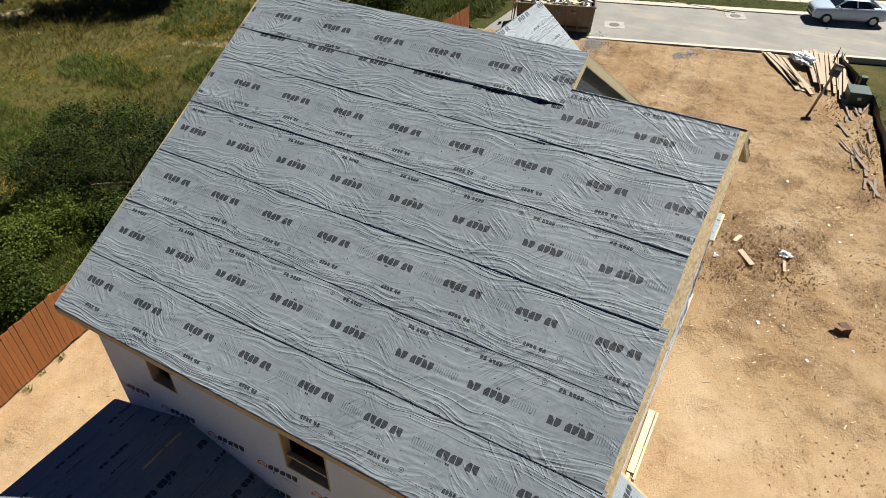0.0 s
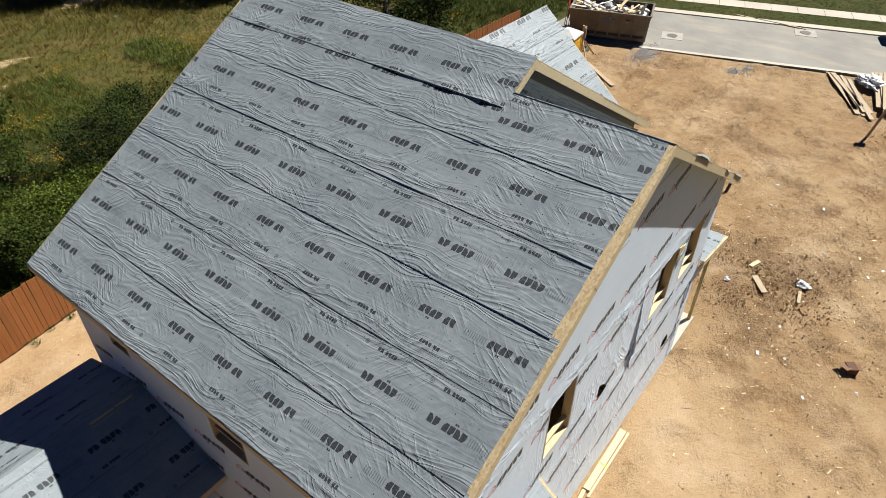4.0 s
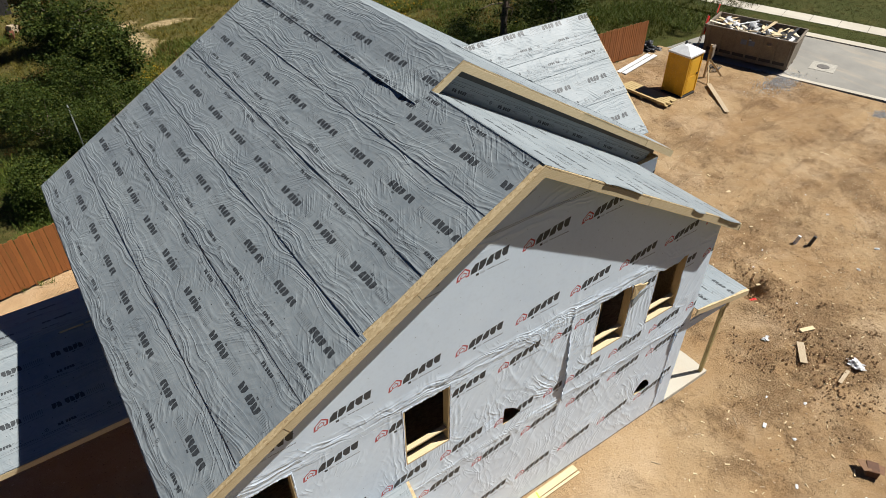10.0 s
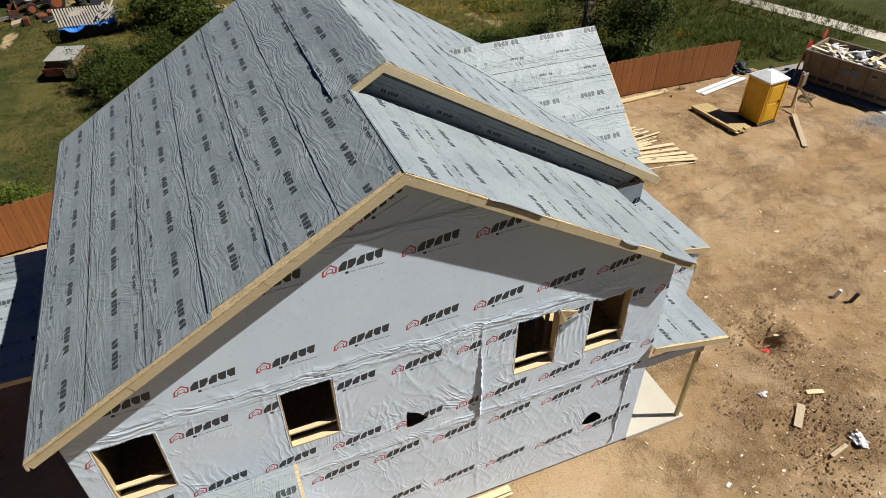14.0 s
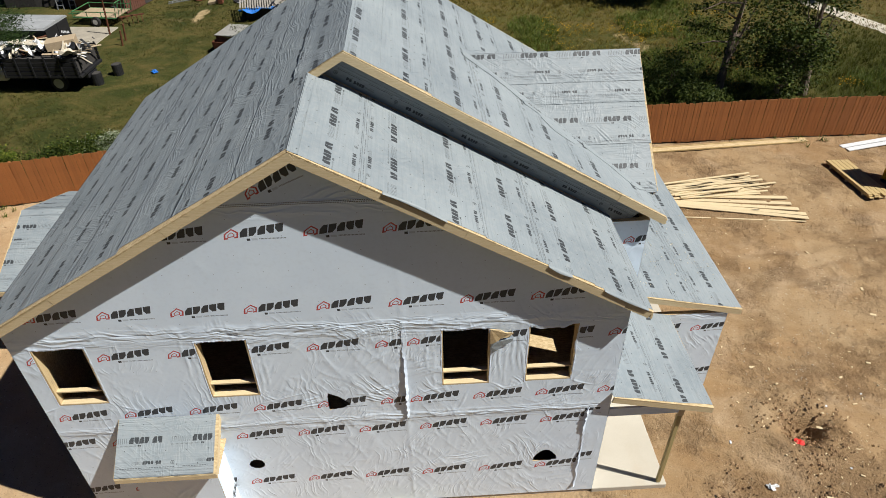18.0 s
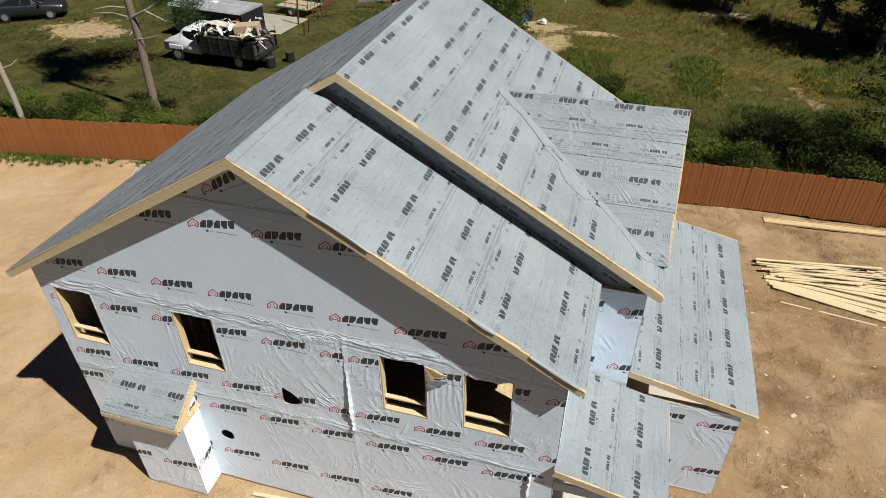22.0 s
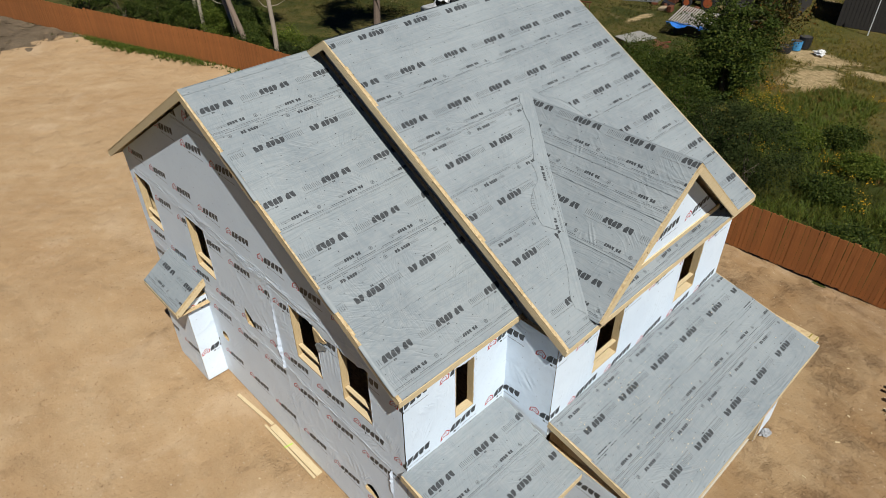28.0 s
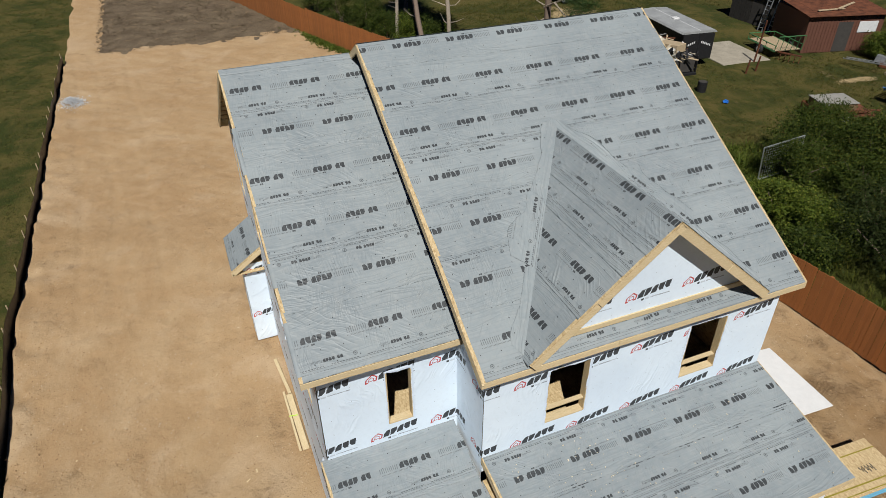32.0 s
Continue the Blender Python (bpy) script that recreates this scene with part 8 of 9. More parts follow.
part("lid", bx((-0.63, -0.58, 0.80), (0.63, 0.58, 0.86), 0.02), GREEN_BOX, tr)
part("label_plate", bx((-0.64, -0.1, 0.45), (-0.6, 0.1, 0.6), 0.004), WHITE_PAINT, tr)
pb = thing("pedestal", "small green utility pedestal", "utility box", m=pose(31.7, -3.6, 0.0, 0, 0, 10))
part("body", bx((-0.14, -0.14, 0), (0.14, 0.14, 0.8), 0.02), GREEN_BOX, pb)
part("cap", bx((-0.16, -0.16, 0.8), (0.16, 0.16, 0.88), 0.02), GREEN_BOX, pb)
sp = thing("permit_post", "timber post with a grey and blue notice box on top", "sign post", m=Matrix.Translation((28.47, -1.79, 0)) @ Vector((0, 0, 1)).rotation_difference(Vector((0.46, -0.40, 2.0))).to_matrix().to_4x4() @ Matrix.Rotation(radians(20), 4, "Z"))
part("post", bx((-0.045, -0.045, -0.2), (0.045, 0.045, 1.95), 0.004), GREY_WOOD, sp)
nb_ = part("notice_box", bx((-0.16, -0.19, 1.75), (0.06, 0.19, 2.3), 0.012), STEEL_GREY, sp, "grey metal notice box")
part("notice", bx((-0.17, -0.15, 1.85), (-0.16, 0.15, 2.05), 0.002), plain("blue_sign", (0.05, 0.09, 0.22), 0.5), nb_, "blue and white notice")
part("notice_edge", bx((-0.172, -0.15, 2.06), (-0.16, 0.15, 2.2), 0.002), WHITE_PAINT, nb_)
for k in range(3):
    st = new("metal_stake", mesh_of("metal_stake", *(lambda q: ([tuple(v_.co) for v_ in q.verts], [tuple(w.index for w in f.verts) for f in (q.verts.index_update() or q.faces)]))(bx((-0.015, -0.015, -0.1), (0.015, 0.015, 0.75), 0.003)), RUST))
    st.matrix_world = pose(34.6 + 0.5 * k, -2.2 - 0.05 * k, 0, 0, 5, 0)
    tagged(st, "thin dark metal stake by the scrap heap", "stake", "metal stakes")

# small litter and pipes on the dirt
cb = thing("carton", "torn brown cardboard carton on the dirt", "carton", m=pose(13.4, -4.23, 0.02, 0, 0, 35))
part("body", bx((-0.16, -0.13, 0.0), (0.16, 0.13, 0.24), 0.008), plain("brown_card", (0.13, 0.06, 0.03), 0.85, 0, 0.3), cb)
part("flap", beam((-0.16, 0.13, 0.25), (0.16, 0.24, 0.20), 0.2, 0.008), plain("brown_card_inside", (0.22, 0.12, 0.06), 0.85), cb)
part("flap", beam((-0.16, -0.13, 0.25), (0.16, -0.22, 0.17), 0.16, 0.008), plain("brown_card_flap", (0.18, 0.09, 0.045), 0.85), cb)
board(15.22, -1.38, 15.86, -0.86, lot_z(15.5, -1.1) + 0.06, 0.20, 0.03, GREY_WOOD, "short weathered plank on the dug earth", "offcuts")
board(15.3, -2.35, 15.9, -2.25, lot_z(15.6, -2.3) + 0.05, 0.1, 0.03, GREY_WOOD, "short weathered offcut of wood", "offcuts")
board(16.3, -0.6, 16.75, -0.75, lot_z(16.5, -0.7) + 0.03, 0.14, 0.03, PINE, "short pale offcut of wood", "offcuts")
for x, y, mat, h, lab in ((20.05, 1.95, WHITE_PLASTIC, 0.32, "white plastic drain riser standing in the dirt"), (20.35, 1.6, BLACK_PLASTIC, 0.38, "dark plastic pipe standing in the dirt")):
    bm = bmesh.new()
    tube(bm, [(0, 0, -0.1), (0, 0, h)], [0.06, 0.06], 14)
    ob = part("pipe", bm, mat)
    ob.matrix_world = pose(x, y, lot_z(x, y), 8, 14, 0)
    tagged(ob, lab, "pipe", "drain pipes")
for k in range(46):
    x, y = random.uniform(11.2, 23.5), random.uniform(-5.2, 8.5)
    if 14.9 > x and y > 2.2:
        continue
    z = lot_z(x, y)
    s_ = random.uniform(0.025, 0.075)
    if k % 3:
        a = random.uniform(0, 3)
        board(x, y, x + 2.4 * s_ * math.cos(a), y + 2.4 * s_ * math.sin(a), z, s_ * 1.2, 0.02, PINE if k % 2 else WHITE_PAINT, "small pale wood offcut on the dirt", "chips", 0.0, "wood_chip")
    else:
        crumple("litter_scrap", "small pale scrap of litter on the dirt", x, y, z + 0.01, s_, PAPER, 40 + k, "litter")
for k in range(26):
    x, y = random.uniform(8, 14), random.uniform(-6, -0.8)
    a = random.uniform(0, 3.1)
    ln = random.uniform(0.05, 0.28)
    board(x, y, x + ln * math.cos(a), y + ln * math.sin(a), lot_z(x, y), 0.02, 0.012, GREY_WOOD, "splinter of wood on the dirt", "chips", 0.0, "wood_chip")

# boards and sheets beside the garage
fb = thing("foam_sheets", "two white foam sheets lying on the dirt", "sheet stack", m=pose(10.58, 12.98, 0.03, 0, 0, -6))
part("sheet", bx((-1.22, -0.6, 0), (1.22, 0.6, 0.025), 0.003), FOAM, fb)
part("sheet", bx((-1.2, -0.57, 0.026), (1.23, 0.62, 0.05), 0.003, pose(0.03, 0.02, 0, 0, 0, 3)), FOAM, fb)
ob_ = thing("board_stack", "stack of yellow-edged strand boards over pale blue foam boards", "sheet stack", m=pose(13.70, 11.73, 0.0, 0, 0, -3.3))
for k in range(2):
    part("bearer", bx((-0.55, -0.8 + 1.5 * k, 0), (0.6, -0.7 + 1.5 * k, 0.09), 0.004), GREY_WOOD, ob_)
for k in range(10):
    dx = 0.02 * math.sin(k * 2.1)
    part("sheet", bx((-0.62 + dx, -1.24, 0.09 + 0.034 * k), (0.62 + dx, 1.24, 0.122 + 0.034 * k), 0.003), SKYBLUE if k < 6 else OSB, ob_)
OLIVE_PAINT = plain("olive_paint", (0.30, 0.25, 0.03), 0.7, 0, 0.25)
for x_, w_ in ((0.40, 0.035), (0.58, 0.025), (-0.36, 0.03)):
    part("painted_stripe", bx((x_, -1.23, 0.4295), (x_ + w_, 1.23, 0.4335)), OLIVE_PAINT, ob_, "olive paint line along the top board")
for k in range(9):
    part("stamp_bar", bx((0.02 + 0.05 * (k % 2), 0.35 + 0.045 * k, 0.4295), (0.10 + 0.06 * (k % 3), 0.375 + 0.045 * k, 0.4335)), DARK, ob_, "dark stamped bar")
# strip of torn wrap gathered at the garage corner
crumple("torn_wrap_heap", "gathered heap of torn grey wrap at the garage corner", 14.74, 8.88, 0.02, 0.15, plain("torn_grey_wrap", (0.34, 0.35, 0.36), 0.6, 0, 0.3), 12, "litter", 0.8)
# pale chips of wood on the low garage roof
cr_ = np.random.RandomState(31)
cv_, cf_ = [], []
for k in range(150):
    x_ = 12.4 + cr_.rand() * 2.4
    y_ = cr_.normal(4.6, 0.55) if k < 85 else cr_.uniform(2.9, 9.1)
    z_ = 3.611 - (3.611 - 2.998) / (14.943 - BX2 - 0.006) * (x_ - BX2 - 0.006) + 0.026
    a_, r_ = cr_.uniform(0, 3.14), cr_.uniform(0.006, 0.022)
    ca_, sa_ = r_ * math.cos(a_), r_ * math.sin(a_)
    i_ = len(cv_)
    for px_, py_ in ((ca_, sa_), (-0.5 * sa_, 0.5 * ca_), (-ca_, -sa_), (0.5 * sa_, -0.5 * ca_)):
        cv_.append((x_ + px_, y_ + py_, z_ - 0.222 * px_))
    for px_, py_ in ((ca_, sa_), (-0.5 * sa_, 0.5 * ca_), (-ca_, -sa_), (0.5 * sa_, -0.5 * ca_)):
        cv_.append((x_ + px_, y_ + py_, z_ - 0.222 * px_ - 0.012))
    cf_ += [(i_, i_ + 1, i_ + 2, i_ + 3)] + [(i_ + j, i_ + 4 + j, i_ + 4 + (j + 1) % 4, i_ + (j + 1) % 4) for j in range(4)]
tagged(piece("wood_chips", mesh_of("wood_chips", cv_, cf_, CREAM)), "pale wood chips scattered on the low garage roof", "wood chips", "", "stuff")

# crushed stone
def stones(name, label, spots, seed, mat, lo=0.02, hi=0.06, category="gravel"):
    """Loose angular stones in one mesh. spots: place, reach and count."""
    rs_ = np.random.RandomState(seed)
    base = np.array([(1, 0, 0), (-1, 0, 0), (0, 1, 0), (0, -1, 0), (0, 0, 1), (0, 0, -1)], float)
    tri = np.array([(0, 2, 4), (2, 1, 4), (1, 3, 4), (3, 0, 4), (2, 0, 5), (1, 2, 5), (3, 1, 5), (0, 3, 5)])
    vv_, ff = [], []
    for cx, cy, rx, ry, count, pile in spots:
        for _ in range(count):
            x_, y_ = cx + rs_.normal() * rx * 0.5, cy + rs_.normal() * ry * 0.5
            h_ = pile * math.exp(-((x_ - cx) / rx) ** 2 * 2 - ((y_ - cy) / ry) ** 2 * 2) * rs_.rand()
            sc = rs_.uniform(lo, hi) * rs_.uniform(0.6, 1.2, 3)
            a = rs_.uniform(0, 6.28)
            p = base * sc * rs_.uniform(0.75, 1.2, (6, 1))
            p = p @ np.array([[math.cos(a), -math.sin(a), 0], [math.sin(a), math.cos(a), 0], [0, 0, 1]])
            ff.append(tri + 6 * len(vv_))
            vv_.append(p + np.array([x_, y_, lot_z(x_, y_) + h_ + sc[2] * 0.3]))
    me = mesh_of(name, np.concatenate(vv_).tolist(), np.concatenate(ff).tolist(), mat)
    return tagged(piece(name, me), label, category, "", "stuff")


stones("gravel_pile", "patch of grey crushed stone by the kerb", [(31.3, 9.9, 1.6, 0.7, 1200, 0.08), (31.9, 5.2, 0.5, 0.4, 300, 0.06), (32.6, 4.7, 0.7, 0.3, 200, 0.05), (-20.9, -7.05, 0.8, 0.6, 1500, 0.36)], 2, GRAVEL, 0.014, 0.036)
CLOD = plain("earth_clod", (0.40, 0.255, 0.135), 0.95, 0, 0.3, 5.0, 0.4)
PALE_STONE = plain("pale_stone", (0.58, 0.47, 0.34), 0.9, 0, 0.3, 8, 0.4)
clods = [(15.9, -1.7, 1.6, 1.3, 330, 0.16), (16.75, 1.5, 1.2, 1.0, 330, 0.14), (25.5, -4.2, 3.6, 0.7, 420, 0.08), (29.5, -2.6, 2.5, 1.0, 160, 0.05)]
stones("earth_clods", "dark reddish clods of dug earth", clods, 7, CLOD, 0.010, 0.05, "clods")
spots_ = [(random.uniform(3, 31), random.uniform(-5, 8), 1.6, 1.4, 26, 0.0) for _ in range(46)]
spots_ = [q for q in spots_ if not (-0.5 < q[0] < 16.0 and q[1] > -1.5)]
stones("dug_clods", "rough clods heaped over the dug earth by the porch", [(random.uniform(13.6, 18.2), random.uniform(-3.2, 0.6), 0.5, 0.4, 24, 0.05) for _ in range(24)], 41, CLOD, 0.012, 0.045, "clods")
stones("trench_clods", "rough reddish clods over the worked ground", [(random.uniform(11.5, 24), random.uniform(-6, -0.5), 1.0, 0.7, 32, 0.02) for _ in range(46)] + [(random.uniform(15.5, 28), random.uniform(-1, 6), 1.3, 0.9, 24, 0.0) for _ in range(40)], 15, CLOD, 0.008, 0.032, "clods")
stones("pebbles", "scattered pale pebbles on the dirt", spots_, 9, PALE_STONE, 0.010, 0.030, "pebbles")
stones("small_clods", "scattered small earth clods on the dirt", [(random.uniform(-24, 30), random.choice((random.uniform(-7, -0.8), random.uniform(10.5, 14))), 2.0, 1.2, 24, 0.0) for _ in range(70)], 12, CLOD, 0.012, 0.04, "clods")

stones("loose_clods", "small earth clods and stones over the graded lot", [(random.uniform(-26, 8), random.uniform(-7.3, -1.0), 2.2, 1.0, 34, 0.0) for _ in range(75)] + [(random.uniform(15.5, 30), random.uniform(3, 14.5), 1.8, 1.2, 20, 0.0) for _ in range(40)], 19, CLOD, 0.010, 0.034, "clods")
# splinters and offcuts of pine trodden into the dirt
rs_ = np.random.RandomState(31)
cv_, cf_ = [], []
for _ in range(620):
    px_, py_ = rs_.uniform(9.0, 27.0), rs_.uniform(-6.0, 13.0)
    if rs_.rand() < 0.5:
        px_, py_ = 15.0 + rs_.normal() * 4.0, -0.5 + rs_.normal() * 2.6
    if (px_ < 15.2 and -0.8 < py_ < 9.8) or not (float(line_y(SILT, px_)) + 0.5 < py_ < float(line_y(FENCE, px_)) - 0.3):
        continue
    ln_, wd_, th_ = rs_.uniform(0.012, 0.06) * (3.0 if rs_.rand() < 0.06 else 1), rs_.uniform(0.004, 0.02), rs_.uniform(0.004, 0.015)
    m_ = Matrix.Translation((px_, py_, lot_z(px_, py_) + 0.006)) @ Matrix.Rotation(rs_.uniform(0, 6.28), 4, "Z") @ Matrix.Rotation(rs_.normal() * 0.2, 4, "Y")
    k_ = len(cv_)
    cv_ += [tuple(m_ @ Vector((a_ * ln_, b_ * wd_, c_ * th_))) for a_ in (-1, 1) for b_ in (-1, 1) for c_ in (-0.3, 1)]
    cf_ += [tuple(k_ + i_ for i_ in f_) for f_ in ((0, 1, 3, 2), (4, 6, 7, 5), (0, 4, 5, 1), (2, 3, 7, 6), (1, 5, 7, 3), (0, 2, 6, 4))]
tagged(piece("wood_chips", mesh_of("wood_chips", cv_, cf_, PINE)), "pale pine splinters and chips strewn on the dirt", "wood chips", "", "stuff")

board(40.84, 7.97, 40.88, 3.87, -0.04, 0.12, 0.04, GREY_WOOD, "long weathered plank lying in the street gutter", "loose boards")

# ---- the yard behind the fence ----
tk = thing("stake_truck", "old white flatbed truck piled with junk on a black stake bed", "truck", m=pose(-12.5, 25.4, 0.0, 0, 0, 175))
part("chassis", bx((-3.3, -0.45, 0.5), (3.2, 0.45, 0.72), 0.02), BLACK_PLASTIC, tk)
prof = [(3.35, 0.55), (3.4, 1.05), (3.2, 1.18), (2.25, 1.28), (1.85, 1.95), (1.55, 2.02), (0.85, 1.98), (0.72, 1.3), (0.72, 0.55)]
bm = bmesh.new()
ra = [bm.verts.new((x_, -0.95 + (0.12 if z_ > 1.5 else 0), z_)) for x_, z_ in prof]
rb = [bm.verts.new((x_, 0.95 - (0.12 if z_ > 1.5 else 0), z_)) for x_, z_ in prof]
for i in range(len(prof)):
    j = (i + 1) % len(prof)
    bm.faces.new((ra[i], ra[j], rb[j], rb[i]))
bm.faces.new(ra[::-1])
bm.faces.new(rb)
bmesh.ops.recalc_face_normals(bm, faces=bm.faces)
bmesh.ops.bevel(bm, geom=list(bm.edges), offset=0.05, segments=2, affect="EDGES")
cabm = part("cab", bm, WHITE_PAINT, tk, "white cab", True)
slab_between([(2.27, -0.78, 1.34), (2.27, 0.78, 1.34), (1.9, 0.72, 1.93), (1.9, -0.72, 1.93)], 0.012, GLASS_DARK, "windscreen", cabm)
for s_ in (-1, 1):
    part("side_window", bx((1.0, s_ * 0.88 - 0.03, 1.38), (1.75, s_ * 0.88 + 0.03, 1.85), 0.01), GLASS_DARK, cabm)
    for xw in (2.45, -1.9):
        wheel(tk, xw, s_ * 0.82, 0.42, 0.28)
    part("fender", bx((1.95, s_ * 0.9 - 0.1, 0.7), (2.95, s_ * 0.9 + 0.1, 0.98), 0.04), WHITE_PAINT, cabm)
    for k in range(4):
        part("side_board", bx((-3.3, s_ * 1.12 - 0.02, 0.95 + 0.22 * k), (0.55, s_ * 1.12 + 0.02, 1.13 + 0.22 * k), 0.006), BLACK_PLASTIC, tk)
    for k in range(6):
        part("stake", bx((-3.25 + 0.75 * k, s_ * 1.15 - 0.03, 0.8), (-3.17 + 0.75 * k, s_ * 1.15 + 0.03, 1.85), 0.006), BLACK_PLASTIC, tk)
part("bed", bx((-3.35, -1.15, 0.78), (0.62, 1.15, 0.92), 0.01), BLACK_PLASTIC, tk)
part("load", bx((-3.2, -1.05, 0.92), (0.5, 1.05, 1.75), 0.05), DARK, tk)
for k in range(95):
    m = pose(random.uniform(-3.6, 0.5), random.uniform(-0.95, 0.95), 1.72 + random.uniform(0, 0.4), random.uniform(-30, 30), random.uniform(-35, 35), random.uniform(0, 360))
    ln = random.uniform(0.12, 0.6)
    mat = random.choice((GREY_WOOD, PAPER, RUST, GREY_WOOD, BLACK_PLASTIC, BLACK_PLASTIC, GREY_WOOD, CREAM))
    part("junk", bx((-ln, -random.uniform(0.02, 0.07), 0), (ln * 0.7, random.uniform(0.02, 0.07), random.uniform(0.02, 0.05)), 0.008, m), mat, tk)
for k in range(16):
    # torn plastic and sheets thrown over the load
    gx_, gy_ = np.meshgrid(np.linspace(-0.5, 0.5, 12), np.linspace(-0.4, 0.4, 10), indexing="ij")
    gz_ = 0.75 * (vnoise(gx_ * 4 + 3 * k, gy_ * 4 + k, k % 11) - 0.5) + 0.3 * (vnoise(gx_ * 9, gy_ * 9 + k, 3) - 0.5)
    sh_ = piece("sheet", mesh_of("sheet", np.stack([gx_ * (1 + 0.3 * np.sin(5 * gy_ + k)), gy_ * (1 + 0.4 * np.cos(4 * gx_ + k)), gz_], -1).reshape(-1, 3).tolist(), grid_faces(12, 10).tolist(), (PAPER, CREAM, PAPER, BLACK_PLASTIC)[k % 4], None, k % 2 == 0), tk, "", None)
    sh_.matrix_local = pose(random.uniform(-3.2, 0.6), random.uniform(-0.95, 0.9), 1.9 + random.uniform(0, 0.2), random.uniform(-25, 25), random.uniform(-25, 25), random.uniform(0, 360)) @ Matrix.Scale(random.uniform(0.5, 1.0), 4)
part("panel", bx((-0.9, -0.7, 0), (0.9, 0.7, 0.05), 0.01, pose(-0.6, -0.1, 2.15, 12, -8, 10)), CREAM, tk, "cream panel on the load")
part("cabinet", bx((-0.7, -0.4, 0), (0.7, 0.4, 0.45), 0.02, pose(-2.3, 0.1, 2.0, 0, 4, 20)), GREY_WOOD, tk, "brown chest on the load")


def drum(x, y, r, h, mat, label, name="drum", category="drum", open_top=True):
    bm = bmesh.new()
    tube(bm, [(0, 0, 0), (0, 0, h * 0.3), (0, 0, h * 0.32), (0, 0, h * 0.66), (0, 0, h * 0.68), (0, 0, h)], [r * 0.97, r, r * 1.03, r, r * 1.03, r], 16)
    ob = part(name, bm, mat)
    ob.matrix_world = pose(x, y, -0.02, 0, 0, 0)
    # dark disc on the capped top paints the shade inside an open drum
    if open_top:
        bm = bmesh.new()
        bmesh.ops.create_cone(bm, cap_ends=True, segments=16, radius1=r * 0.85, radius2=r * 0.88, depth=0.02, matrix=Matrix.Translation((0, 0, h + 0.004)))
        part("mouth", bm, DARK, ob)
    return tagged(ob, label, category)


drum(-8.45, 26.3, 0.26, 0.6, BLACK_PLASTIC, "black drum standing in the grass")
drum(-9.1, 25.1, 0.28, 0.62, BLACK_PLASTIC, "black drum behind the truck")
drum(3.53, 37.4, 0.32, 0.5, plain("sky_blue_tub", (0.06, 0.28, 0.55), 0.5), "blue plastic tub by the sheds", "tub", "tub")
drum(3.75, 38.05, 0.36, 0.65, BLACK_PLASTIC, "black plastic tub by the sheds", "tub", "tub")
drum(3.2, 36.5, 0.42, 0.35, BLACK_PLASTIC, "low black tub by the sheds", "tub", "tub")
crumple("plastic_scrap", "white plastic scrap on the sand", 4.9, 37.6, 0.05, 0.34, PAPER, 41, "litter")
crumple("plastic_scrap", "blue plastic scrap in the grass", -6.6, 26.4, 0.05, 0.2, BLUE, 42, "litter")

et = thing("enclosed_trailer", "black enclosed trailer with an arched grey roof", "trailer", m=pose(-14.87, 29.1, 0.0, 0, 0, -7) @ Matrix.Diagonal((1, 1, 0.88, 1)))
part("body", bx((-2.8, -1.0, 0.45), (2.8, 1.0, 2.35), 0.04), BLACK_PLASTIC, et)
bm = bmesh.new()
for s0, s1 in ((-1, 1),):
    pr = [(-1.2, 2.33), (-1.1, 2.45), (0, 2.52), (1.1, 2.45), (1.2, 2.33)]
    a = [bm.verts.new((-2.85, y_, z_)) for y_, z_ in pr]
    b = [bm.verts.new((2.85, y_, z_)) for y_, z_ in pr]
    for i in range(4):
        bm.faces.new((a[i], b[i], b[i + 1], a[i + 1]))
    bm.faces.new(a)
    bm.faces.new(b[::-1])
    bm.faces.new((a[0], a[4], b[4], b[0]))
bmesh.ops.recalc_face_normals(bm, faces=bm.faces)
part("roof", bm, plain("grey_roof_sheet", (0.34, 0.35, 0.35), 0.5, 0, 0.2, 1.5), et)
part("seam", bx((-2.84, -0.02, 2.515), (2.84, 0.02, 2.53), 0.003), WHITE_PAINT, et)
for s_ in (-1, 1):
    dd = part("door", bx((2.8, s_ * 0.56 - 0.53, 0.5), (2.83, s_ * 0.56 + 0.53, 2.28), 0.01), BLACK_PLASTIC, et)
    for k in range(6):
        ya_ = s_ * 0.56 - 0.36 + 0.12 * k
        part("lettering_bar", bx((2.832, ya_, 1.52 - s_ * 0.05 * k + 0.12 * s_), (2.838, ya_ + 0.075, 1.66 - s_ * 0.05 * k + 0.12 * s_)), WHITE_PAINT, dd)
    for xw in (-0.5, 0.4):
        wheel(et, xw, s_ * 1.1, 0.34)
part("vent", bx((-0.2, -0.2, 2.5), (0.2, 0.2, 2.6), 0.02), WHITE_PLASTIC, et)
slab_ob = part("concrete_pad", bx((-2.1, -1.75, -0.1), (2.1, 1.75, 0.05), 0.02), plain("old_concrete", (0.36, 0.32, 0.25), 0.9, 0, 0.2, 1.5))
slab_ob.matrix_world = pose(-13.3, 32.5, 0, 0, 0, -6)
tagged(slab_ob, "pale concrete pad in the grass", "pad", "", "structure")

